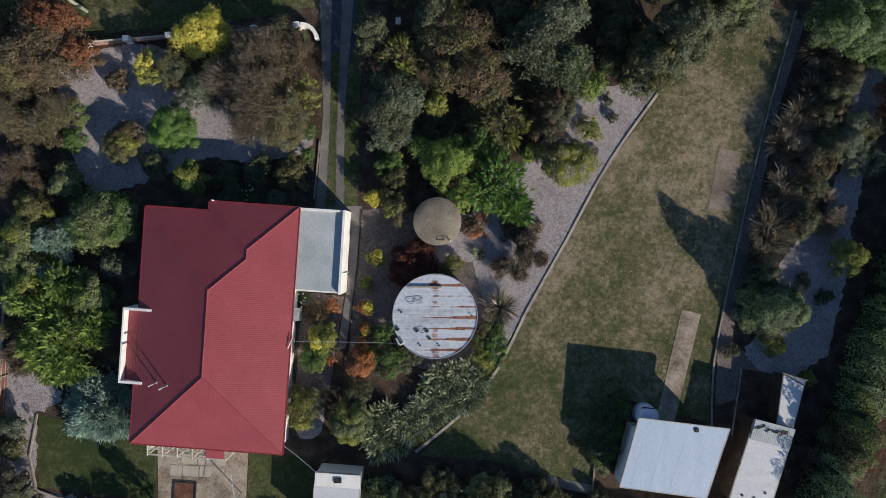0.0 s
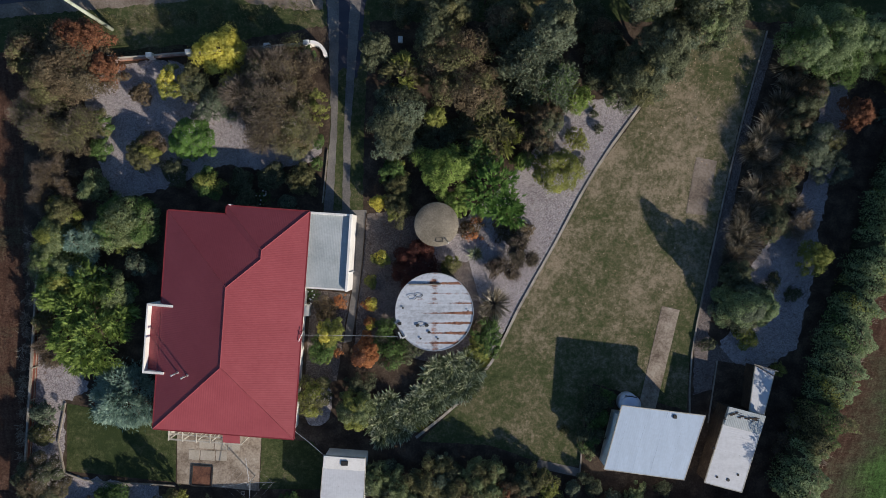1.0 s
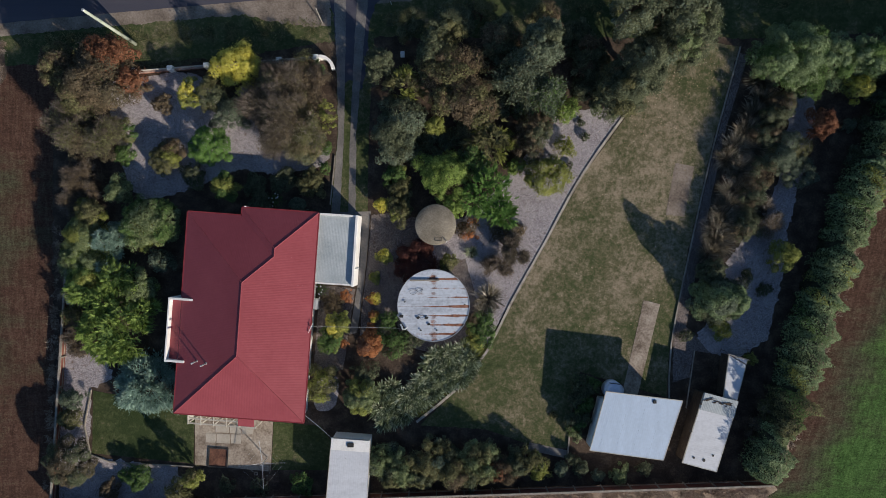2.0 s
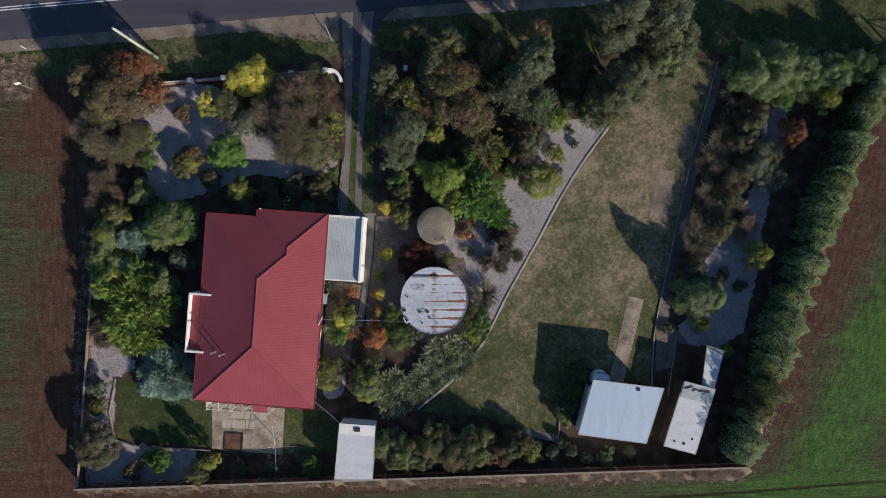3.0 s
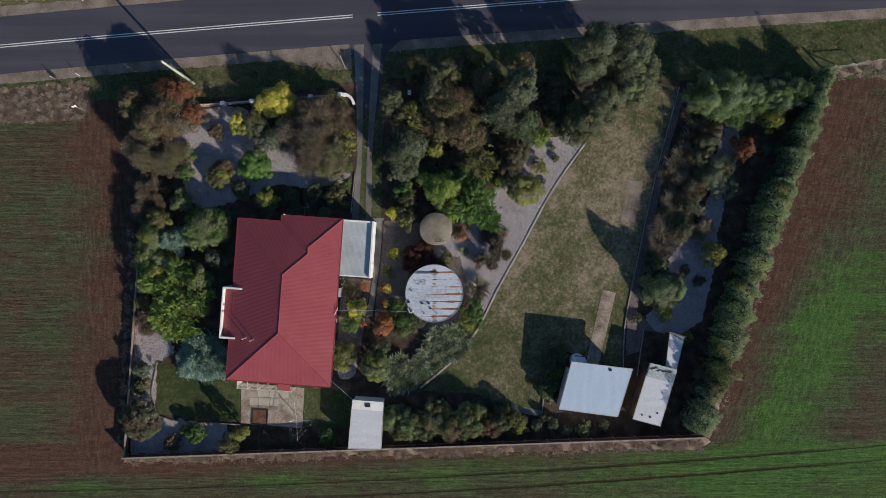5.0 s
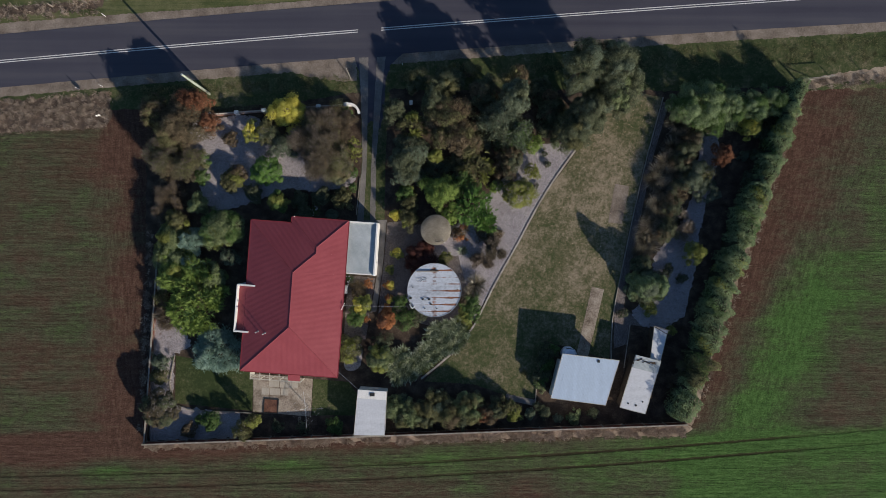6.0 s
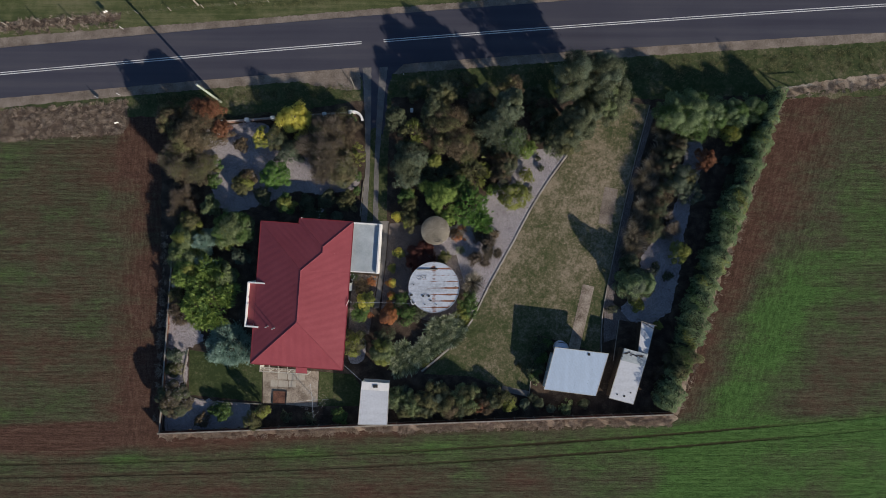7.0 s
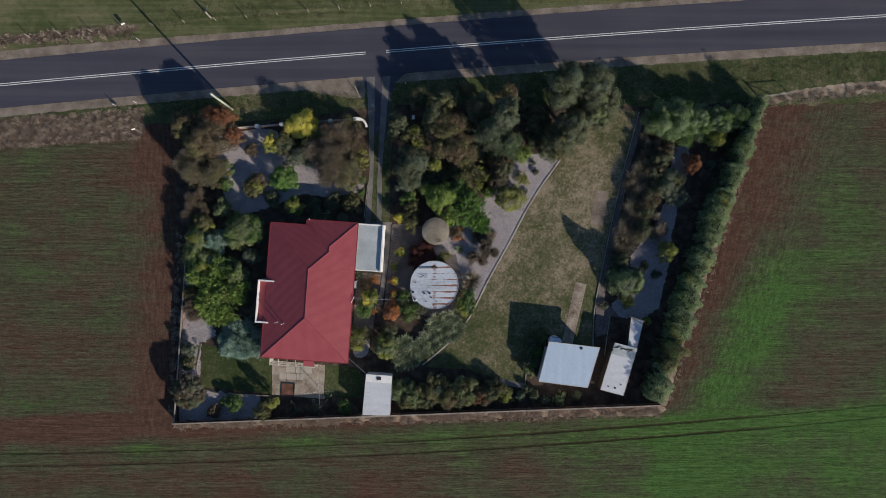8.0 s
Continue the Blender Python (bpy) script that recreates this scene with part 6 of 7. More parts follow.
plant("shrub", "round", -32.31, -23.32, 1.05, 1.08, "leaf_brown", "low brown shrub in the gravel strip", "shrub", 64)
plant("shrub", "round", -23.79, -21.76, 1.03, 3.4, "leaf_lime", "yellow-leaved shrub beside the patio", "shrub", 65, second='leaf_olive')
plant("shrub", "loose", -25.25, -23.29, 1.47, 2.64, "leaf_olive", "olive shrub against the back fence", "shrub", 66)
plant("shrub", "loose", -20.94, -22.91, 0.87, 0.8, "leaf_dark", "small dark shrub in the gravel strip", "shrub", 67)
plant("shrub", "loose", -17.72, -23.16, 0.96, 0.8, "leaf_dark", "small dark shrub in the gravel strip", "shrub", 68)
plant("shrub", "loose", -31.05, -22.11, 0.61, 0.5, "leaf_green", "tiny green plant in the gravel strip", "shrub", 69)
plant("shrub", "loose", -13.67, -22.89, 1.22, 1.08, "leaf_green", "low green plant beside the hut", "shrub", 70)
plant("shrub", "round", -34.08, -1.27, 2.26, 3.0, "leaf_hedge", "yellow-green boundary shrub beside the field", "shrub", 71, second='leaf_bright')
plant("shrub", "round", -34.15, 1.01, 1.95, 3.36, "leaf_hedge", "green boundary shrub beside the field", "shrub", 72, second='leaf_lime')
plant("shrub", "round", -33.53, 3.3, 1.67, 3.12, "leaf_olive", "olive boundary shrub beside the field", "shrub", 73, second='leaf_lime')
plant("conifer", "spray", -34.1, -3.56, 1.96, 3.0, "leaf_bright", "bright green feathery conifer beside the fence", "conifer", 74, second='leaf_hedge')
plant("conifer", "spray", -31.02, -2.87, 2.15, 3.2, "leaf_bright", "green feathery conifer behind the shrubs", "conifer", 75, second='leaf_green')
plant("conifer", "spray", -28.7, -6.29, 1.76, 3.36, "leaf_bright", "bright green feathery conifer beside the house", "conifer", 76)
plant("conifer", "spray", -31.1, -9.52, 1.96, 3.12, "leaf_bright", "low bright green conifer above the gravel", "conifer", 77)
plant("shrub", "round", -26.88, 1.69, 1.47, 3.12, "leaf_hedge", "green shrub beside the house", "shrub", 78, second='leaf_lime')

# ---- plants between house and tanks ----
plant("shrub", "ball", -9.87, -7.09, 1.42, 2.88, "leaf_lime", "bright yellow-green shrub beside the house", "shrub", 79, second='leaf_yellow')
plant("shrub", "round", -10.97, -8.8, 1.49, 1.8, "leaf_green", "green shrub beside the house wall", "shrub", 80, second='leaf_lime')
plant("shrub", "loose", -10.73, -5.22, 1.21, 0.6, "leaf_brown", "low brownish ground cover beside the wall", "shrub", 81)
plant("shrub", "loose", -9.33, -4.62, 0.71, 0.5, "leaf_orange", "low orange ground cover beside the path", "shrub", 82)
plant("shrub", "loose", -9.61, -9.19, 0.55, 0.7, "leaf_orange", "small orange-brown shrub beside the path", "shrub", 83)
plant("shrub", "round", -11.43, -12.91, 1.78, 2.28, "leaf_olive", "rounded olive tussock shrub by the house corner", "shrub", 84, second='leaf_lime')
plant("shrub", "ball", -6.99, -9.11, 1.38, 2.4, "leaf_orange", "orange-red autumn shrub beside the path", "shrub", 85, second='leaf_rust')
plant("shrub", "loose", -6.9, -7.75, 0.6, 1.08, "leaf_orange", "small orange shrub beside the path", "shrub", 86, second='leaf_rust')
plant("shrub", "round", -6.55, -2.88, 0.6, 0.7, "leaf_lime", "small yellow shrub beside the path", "shrub", 87, second='leaf_yellow')
plant("shrub", "round", -6.64, -4.84, 0.7, 0.7, "leaf_orange", "small orange shrub beside the path", "shrub", 88, second='leaf_yellow')
plant("shrub", "round", -6.7, -6.57, 0.6, 0.7, "leaf_orange", "small orange shrub beside the path", "shrub", 89, second='leaf_yellow')
plant("shrub", "round", -5.63, -0.72, 0.79, 1.8, "leaf_lime", "small yellow shrub beside the path", "shrub", 90, second='leaf_yellow')
plant("shrub", "round", -5.79, 4.2, 0.84, 1.92, "leaf_yellow", "yellow shrub at the end of the drive", "shrub", 91)
plant("shrub", "round", -4.08, 3.64, 1.34, 2.16, "leaf_olive", "olive-green shrub at the end of the drive", "shrub", 92, second='leaf_lime')
plant("shrub", "round", -4.51, 7.04, 1.23, 1.7, "leaf_green", "green shrub beside the drive", "shrub", 93, second='leaf_lime')
plant("shrub", "round", -4.07, 5.78, 1.23, 1.6, "leaf_olive", "olive shrub beside the drive", "shrub", 94)
plant("conifer", "round", -0.04, 6.93, 2.54, 3.4, "leaf_bright", "bright green spreading conifer by the concrete tank", "conifer", 95)
plant("conifer", "round", 1.05, 4.17, 1.28, 2.4, "leaf_bright", "bright green low conifer by the concrete tank", "conifer", 96)
plant("conifer", "spray", 4.12, 5.26, 2.84, 3.3, "leaf_fresh", "green spreading conifer by the gravel bed", "conifer", 97)
plant("conifer", "spray", 5.25, 3.59, 2.06, 3.12, "leaf_fresh", "green spreading conifer by the gravel bed", "conifer", 98)
plant("conifer", "spray", 2.99, 8.12, 1.96, 3.12, "leaf_green", "dark green spreading conifer among trees", "conifer", 99, second='leaf_grey')
plant("shrub", "round", -2.59, -1.42, 2.29, 1.68, "leaf_red", "low dark red shrub between the tanks", "shrub", 100, cover=1.6)
plant("shrub", "round", 0.5, -1.43, 0.95, 1.32, "leaf_lime", "small yellow-green shrub between the tanks", "shrub", 101, second='leaf_olive')
plant("shrub", "loose", 2.5, 1.91, 1.21, 0.6, "leaf_brown", "low brown shrub beside the concrete tank", "shrub", 102, second='leaf_orange')
plant("shrub", "loose", 6.09, 1.81, 1.81, 0.5, "leaf_brown", "low sprawling brown ground cover in the gravel", "shrub", 103)
flax("flax", 2.73, -0.42, 0.8, 0.7, "leaf_strap", "spiky green and cream strap-leaved plant", 104, blades=120)
twiggy("shrub", 6.87, -0.18, 2.0, 1.9, "bare pale twiggy shrub in the gravel", "shrub", 105, leaf='leaf_dusk', leaves=0.5, amount=1.4)
twiggy("shrub", 5.37, -1.81, 1.5, 1.3, "bare brown twiggy shrub in the gravel", "shrub", 106, leaves=0.3)
flax("flax", 4.44, -4.83, 1.86, 1.2, "leaf_flax", "dark bronze flax clump beside the tank", 107, blades=360, width=0.055)
flax("flax", 3.85, -6.1, 1.21, 1.0, "leaf_flax", "dark bronze flax clump beside the tank", 108, blades=280, width=0.055)
plant("shrub", "round", 3.85, -7.79, 1.51, 0.6, "leaf_green", "dense low green ground cover beside the edging", "shrub", 109, flat=1.3)
plant("shrub", "loose", 2.83, -8.92, 1.21, 0.5, "leaf_lime", "low yellow-green ground cover beside the edging", "shrub", 110)
plant("shrub", "loose", -4.62, -9.0, 2.0, 1.2, "leaf_green", "loose green shrub below the iron tank", "shrub", 111, second='leaf_dark')
plant("shrub", "loose", -2.76, -8.54, 1.3, 1.08, "leaf_dark", "loose green shrub below the iron tank", "shrub", 112)
plant("shrub", "loose", -5.26, -6.9, 1.0, 1.32, "leaf_green", "green shrub beside the iron tank", "shrub", 113)
plant("shrub", "loose", 2.82, -6.94, 0.7, 0.7, "leaf_brown", "small brown plant beside the iron tank", "shrub", 114)
plant("shrub", "ball", -7.86, -14.04, 1.87, 2.64, "leaf_hedge", "rounded light green shrub beside the path", "shrub", 115, second='leaf_lime')
plant("shrub", "loose", -7.49, -12.0, 1.4, 1.44, "leaf_dark", "dark green shrub in house shade", "shrub", 116)
flax("agapanthus", -6.9, -14.62, 1.26, 0.85, "leaf_strap", "clump of long green strap leaves along the edging", 117, blades=250, group='strap-leaved clumps', width=0.125)
flax("agapanthus", -6.14, -15.68, 1.26, 0.85, "leaf_strap", "clump of long green strap leaves along the edging", 118, blades=250, group='strap-leaved clumps', width=0.125)
flax("agapanthus", -5.66, -16.86, 1.26, 0.85, "leaf_strap", "clump of long green strap leaves along the edging", 119, blades=250, group='strap-leaved clumps', width=0.125)
flax("agapanthus", -5.95, -14.63, 1.26, 0.85, "leaf_strap", "clump of long green strap leaves along the edging", 120, blades=250, group='strap-leaved clumps', width=0.125)
flax("agapanthus", -5.37, -15.34, 1.26, 0.85, "leaf_strap", "clump of long green strap leaves along the edging", 121, blades=250, group='strap-leaved clumps', width=0.125)
flax("agapanthus", -4.83, -16.41, 1.26, 0.85, "leaf_strap", "clump of long green strap leaves along the edging", 122, blades=250, group='strap-leaved clumps', width=0.125)
flax("agapanthus", -5.81, -13.86, 1.26, 0.85, "leaf_strap", "clump of long green strap leaves along the edging", 123, blades=250, group='strap-leaved clumps', width=0.125)
flax("agapanthus", -5.12, -15.36, 1.26, 0.85, "leaf_strap", "clump of long green strap leaves along the edging", 124, blades=250, group='strap-leaved clumps', width=0.125)
flax("agapanthus", -4.1, -16.33, 1.26, 0.85, "leaf_strap", "clump of long green strap leaves along the edging", 125, blades=250, group='strap-leaved clumps', width=0.125)
flax("agapanthus", -4.89, -13.54, 1.26, 0.85, "leaf_strap", "clump of long green strap leaves along the edging", 126, blades=250, group='strap-leaved clumps', width=0.125)
flax("agapanthus", -4.5, -14.82, 1.26, 0.85, "leaf_strap", "clump of long green strap leaves along the edging", 127, blades=250, group='strap-leaved clumps', width=0.125)
flax("agapanthus", -3.6, -15.98, 1.26, 0.85, "leaf_strap", "clump of long green strap leaves along the edging", 128, blades=250, group='strap-leaved clumps', width=0.125)
flax("agapanthus", -3.77, -14.46, 1.26, 0.85, "leaf_strap", "clump of long green strap leaves along the edging", 130, blades=250, group='strap-leaved clumps', width=0.125)
flax("agapanthus", -3.16, -15.22, 1.26, 0.85, "leaf_strap", "clump of long green strap leaves along the edging", 131, blades=250, group='strap-leaved clumps', width=0.125)
flax("agapanthus", -3.03, -14.2, 1.26, 0.85, "leaf_strap", "clump of long green strap leaves along the edging", 133, blades=250, group='strap-leaved clumps', width=0.125)
flax("agapanthus", -2.57, -14.91, 1.26, 0.85, "leaf_strap", "clump of long green strap leaves along the edging", 134, blades=250, group='strap-leaved clumps', width=0.125)
flax("agapanthus", -2.49, -13.81, 1.26, 0.85, "leaf_strap", "clump of long green strap leaves along the edging", 136, blades=250, group='strap-leaved clumps', width=0.125)
flax("agapanthus", -2.03, -14.6, 1.26, 0.85, "leaf_strap", "clump of long green strap leaves along the edging", 137, blades=250, group='strap-leaved clumps', width=0.125)
flax("agapanthus", -2.33, -13.13, 1.26, 0.85, "leaf_strap", "clump of long green strap leaves along the edging", 139, blades=250, group='strap-leaved clumps', width=0.125)
flax("agapanthus", -1.3, -14.02, 1.26, 0.85, "leaf_strap", "clump of long green strap leaves along the edging", 140, blades=250, group='strap-leaved clumps', width=0.125)
flax("agapanthus", -1.71, -12.88, 1.26, 0.85, "leaf_strap", "clump of long green strap leaves along the edging", 142, blades=250, group='strap-leaved clumps', width=0.125)
flax("agapanthus", -0.93, -13.81, 1.26, 0.85, "leaf_strap", "clump of long green strap leaves along the edging", 143, blades=250, group='strap-leaved clumps', width=0.125)
flax("agapanthus", -1.07, -12.32, 1.26, 0.85, "leaf_strap", "clump of long green strap leaves along the edging", 145, blades=250, group='strap-leaved clumps', width=0.125)
flax("agapanthus", -0.28, -13.4, 1.26, 0.85, "leaf_strap", "clump of long green strap leaves along the edging", 146, blades=250, group='strap-leaved clumps', width=0.125)
flax("agapanthus", -1.21, -11.22, 1.26, 0.85, "leaf_strap", "clump of long green strap leaves along the edging", 147, blades=250, group='strap-leaved clumps', width=0.125)
flax("agapanthus", -0.56, -12.14, 1.26, 0.85, "leaf_strap", "clump of long green strap leaves along the edging", 148, blades=250, group='strap-leaved clumps', width=0.125)
flax("agapanthus", 0.43, -12.92, 1.26, 0.85, "leaf_strap", "clump of long green strap leaves along the edging", 149, blades=250, group='strap-leaved clumps', width=0.125)
flax("agapanthus", -0.81, -10.55, 1.26, 0.85, "leaf_strap", "clump of long green strap leaves along the edging", 150, blades=250, group='strap-leaved clumps', width=0.125)
flax("agapanthus", 0.25, -11.8, 1.26, 0.85, "leaf_strap", "clump of long green strap leaves along the edging", 151, blades=250, group='strap-leaved clumps', width=0.125)
flax("agapanthus", 0.62, -12.68, 1.26, 0.85, "leaf_strap", "clump of long green strap leaves along the edging", 152, blades=250, group='strap-leaved clumps', width=0.125)
flax("agapanthus", -0.19, -10.3, 1.26, 0.85, "leaf_strap", "clump of long green strap leaves along the edging", 153, blades=250, group='strap-leaved clumps', width=0.125)
flax("agapanthus", 0.41, -11.47, 1.26, 0.85, "leaf_strap", "clump of long green strap leaves along the edging", 154, blades=250, group='strap-leaved clumps', width=0.125)
flax("agapanthus", 1.55, -12.65, 1.26, 0.85, "leaf_strap", "clump of long green strap leaves along the edging", 155, blades=250, group='strap-leaved clumps', width=0.125)
flax("agapanthus", 0.69, -10.21, 1.26, 0.85, "leaf_strap", "clump of long green strap leaves along the edging", 156, blades=250, group='strap-leaved clumps', width=0.125)
flax("agapanthus", 0.95, -10.87, 1.26, 0.85, "leaf_strap", "clump of long green strap leaves along the edging", 157, blades=250, group='strap-leaved clumps', width=0.125)
flax("agapanthus", 2.15, -12.17, 1.26, 0.85, "leaf_strap", "clump of long green strap leaves along the edging", 158, blades=250, group='strap-leaved clumps', width=0.125)
flax("agapanthus", 1.73, -10.86, 1.26, 0.85, "leaf_strap", "clump of long green strap leaves along the edging", 159, blades=250, group='strap-leaved clumps', width=0.125)
flax("agapanthus", 2.3, -11.57, 1.26, 0.85, "leaf_strap", "clump of long green strap leaves along the edging", 160, blades=250, group='strap-leaved clumps', width=0.125)
flax("agapanthus", 2.01, -9.81, 1.26, 0.85, "leaf_strap", "clump of long green strap leaves along the edging", 161, blades=250, group='strap-leaved clumps', width=0.125)
flax("agapanthus", 2.76, -10.81, 1.26, 0.85, "leaf_strap", "clump of long green strap leaves along the edging", 162, blades=250, group='strap-leaved clumps', width=0.125)

# ---- grove between drive and lawn ----
plant("tree", "tree", -3.95, 11.44, 2.7, 3.6, "leaf_dark", "dark grey-green tree beside the drive", "tree", 163, second='leaf_grey')
plant("tree", "tree", -4.46, 9.78, 1.9, 2.5, "leaf_grey", "grey-green tree beside the drive", "tree", 164, second='leaf_dark')
plant("tree", "spray", -3.43, 15.4, 1.9, 3.6, "leaf_olive", "olive tree with yellow-green tips", "tree", 165, second="leaf_lime", cover=1.0)
plant("tree", "tree", -6.01, 17.41, 1.56, 3.6, "leaf_dark", "dark green tree near the letter box", "tree", 166)
plant("shrub", "round", -0.76, 11.6, 0.98, 3.2, "leaf_lime", "slender yellow-green shrub among trees", "shrub", 167)
plant("tree", "tree", 0.73, 16.23, 2.98, 5.0, "leaf_olive", "brown and olive autumn tree", "tree", 168, second='leaf_brown', cover=0.55)
plant("tree", "tree", 2.5, 13.58, 2.5, 5.0, "leaf_brown", "brown-leaved autumn tree in the grove", "tree", 169, second='leaf_olive', cover=0.55)
plant("tree", "tree", 0.06, 13.9, 1.5, 4.4, "leaf_olive", "olive-leaved tree in the grove", "tree", 170, second='leaf_brown', cover=0.55)
plant("tree", "tree", 1.01, 20.94, 2.13, 5.2, "leaf_dark", "dark olive tree near the road", "tree", 171, second='leaf_olive')
plant("tree", "loose", -3.53, 21.21, 1.72, 3.2, "leaf_dark", "thin dark green tree near the road", "tree", 172, second='leaf_olive')
plant("tree", "tree", 5.18, 19.47, 2.04, 5.6, "leaf_dark", "dark green tree near the road", "tree", 173, second='leaf_brown')
fir("conifer", 7.4, 15.7, 3.3, 9.0, "leaf_grey", "leaf_dark", "tall grey-green conifer in the grove", 174)
fir("conifer", 9.4, 14.1, 2.7, 6.4, "leaf_grey", "leaf_green", "grey-green conifer beside the gravel", 175)
plant("tree", "tree", 16.98, 21.76, 2.78, 11.5, "leaf_dark", "tall dense dark green tree beside the road", "tree", 176, second='leaf_grey')
plant("tree", "tree", 20.49, 21.54, 3.26, 12.0, "leaf_dark", "tallest dark green tree beside the road", "tree", 177, second='leaf_grey')
plant("tree", "tree", 21.66, 19.04, 2.82, 9.0, "leaf_dark", "tall dark green tree beside the lawn", "tree", 178, second='leaf_hedge')
plant("tree", "tree", 18.15, 16.92, 2.86, 7.2, "leaf_dark", "dark green tree with some brown leaves", "tree", 179, second='leaf_grey')
plant("tree", "tree", 16.31, 14.99, 2.31, 4.6, "leaf_dark", "dark green tree at the gravel end", "tree", 180, second='leaf_olive')
plant("shrub", "spray", 4.58, 10.46, 2.25, 3.12, "leaf_olive", "olive feathery shrub in the grove", "shrub", 181, second='leaf_lime')
plant("shrub", "loose", 6.69, 10.35, 1.19, 1.92, "leaf_lime", "yellowish shrub beside the gravel", "shrub", 182, second='leaf_brown')
plant("shrub", "loose", 8.84, 11.32, 1.76, 3.36, "leaf_brown", "dark brown-leaved shrub in the grove", "shrub", 183, cover=1.5, second='leaf_dark')
plant("shrub", "loose", 8.43, 9.34, 1.47, 2.88, "leaf_brown", "dark brown-leaved shrub beside the gravel", "shrub", 184, second='leaf_dark')
plant("shrub", "round", 9.94, 6.95, 2.07, 2.76, "leaf_lime", "yellow-green shrub at the gravel edge", "shrub", 185)
plant("shrub", "loose", 11.75, 9.77, 1.1, 1.56, "leaf_lime", "yellow-green shrub in the gravel", "shrub", 186)
plant("shrub", "round", 11.93, 13.29, 1.39, 1.92, "leaf_bright", "light green shrub at the gravel end", "shrub", 187, second='leaf_olive')
plant("shrub", "round", 6.94, 7.86, 1.0, 1.56, "leaf_bright", "small bright green shrub in the gravel", "shrub", 188)
plant("shrub", "loose", 13.27, 12.1, 0.45, 0.5, "leaf_dark", "small dark plant in the gravel", "shrub", 189)
plant("shrub", "loose", 13.72, 10.79, 0.5, 0.6, "leaf_dark", "small dark plant in the gravel", "shrub", 190)
plant("shrub", "loose", 12.21, 7.93, 0.45, 0.5, "leaf_dark", "small dark plant in the gravel", "shrub", 191)
plant("shrub", "loose", 14.4, 17.2, 1.9, 2.0, "leaf_dark", "low dark undergrowth in the grove gap", "shrub", 332, cover=1.5)
plant("shrub", "loose", 12.6, 20.2, 1.7, 2.0, "leaf_dark", "low dark undergrowth in the grove gap", "shrub", 333, cover=1.5)
plant("shrub", "loose", 13.68, 15.04, 1.69, 1.8, "leaf_dark", "low dark undergrowth beneath the trees", "shrub", 192)
plant("shrub", "loose", 7.75, 13.33, 1.49, 0.9, "leaf_dark", "low dark undergrowth beneath the trees", "shrub", 193)
plant("shrub", "loose", -1.32, 9.42, 2.37, 1.1, "leaf_dark", "dark undergrowth shrub in the grove", "shrub", 194, second='leaf_grey')
plant("shrub", "loose", 1.87, 10.75, 1.97, 0.9, "leaf_dark", "dark undergrowth shrub in the grove", "shrub", 195)
plant("shrub", "loose", 4.81, 14.08, 2.16, 1.0, "leaf_dark", "dark undergrowth shrub in the grove", "shrub", 196, second='leaf_grey')
plant("tree", "tree", 16.74, 14.45, 2.2, 5.5, "leaf_dark", "dark green tree between grove and lawn", "tree", 197, second='leaf_olive')
plant("tree", "tree", 18.7, 16.62, 2.0, 5.5, "leaf_dark", "dark green tree between grove and lawn", "tree", 198, second='leaf_brown')
plant("shrub", "round", 15.38, 13.57, 1.47, 3.12, "leaf_dark", "dark green shrub at the gravel end", "shrub", 199, second='leaf_hedge')
plant("tree", "tree", 5.94, 19.03, 2.16, 3.0, "leaf_brown", "reddish brown tree in the grove", "tree", 200, second='leaf_dark', cover=0.55)
plant("tree", "tree", 8.93, 18.29, 2.16, 8.8, "leaf_grey", "tall grey-green tree in the grove", "tree", 201, second='leaf_dark')
plant("tree", "tree", 13.8, 18.3, 1.9, 2.6, "leaf_dark", "dark shaded tree in the grove", "tree", 203, second='leaf_brown')
plant("tree", "loose", 9.58, 21.6, 1.71, 4.5, "leaf_brown", "thin brown tree near the road", "tree", 204, second='leaf_olive')
plant("tree", "loose", 3.64, 22.06, 1.54, 4.0, "leaf_olive", "thin olive tree near the road", "tree", 205, second='leaf_brown')
plant("tree", "tree", -0.8, 18.4, 2.0, 4.6, "leaf_dark", "dark tree in the shaded grove", "tree", 206, second='leaf_olive')

# ---- eastern hedge and bed ----
HEDGE = [(45.3, 20.6), (43.9, 17.02), (42.62, 13.85), (41.62, 10.87), (40.2, 7.66), (38.75, 4.33), (37.83, 1.33), (36.66, -1.84), (35.54, -5.0), (34.44, -8.18), (33.62, -11.21), (32.89, -13.9), (31.38, -16.88), (30.1, -21.2)]
for k, (a, b) in enumerate(zip(HEDGE, HEDGE[1:])):
    wide = (1.9, 2.1, 2.3, 2.6, 2.9, 3.1, 3.2, 3.3, 3.3, 3.3, 3.2, 2.9, 3.0)[k]
    tall = (3.6, 3.8, 3.9, 4.0, 4.1, 3.9, 3.9, 3.8, 3.6, 3.6, 3.7, 4.6, 4.1)[k]
    hedge(a, b, wide, tall, "leaf_border" if k not in (11,) else "leaf_olive", ("leaf_hedge", "leaf_lime", "leaf_green")[k % 3], "length of pale green hedge along the field edge" if k != 11 else "brownish green length of hedge along the field", 400 + k)
plant("hedge_shrub", "round", 30.47, 17.77, 2.38, 5.4, "leaf_border", "dense green hedge shrub beside the verge", "hedge", 248, second='leaf_green', group='northern hedge')
plant("hedge_shrub", "round", 33.33, 18.29, 2.9, 5.0, "leaf_border", "dense green hedge shrub beside the verge", "hedge", 249, second='leaf_green', group='northern hedge')
plant("hedge_shrub", "round", 36.34, 17.77, 2.4, 4.0, "leaf_border", "dense green hedge shrub beside the verge", "hedge", 250, second='leaf_green', group='northern hedge')
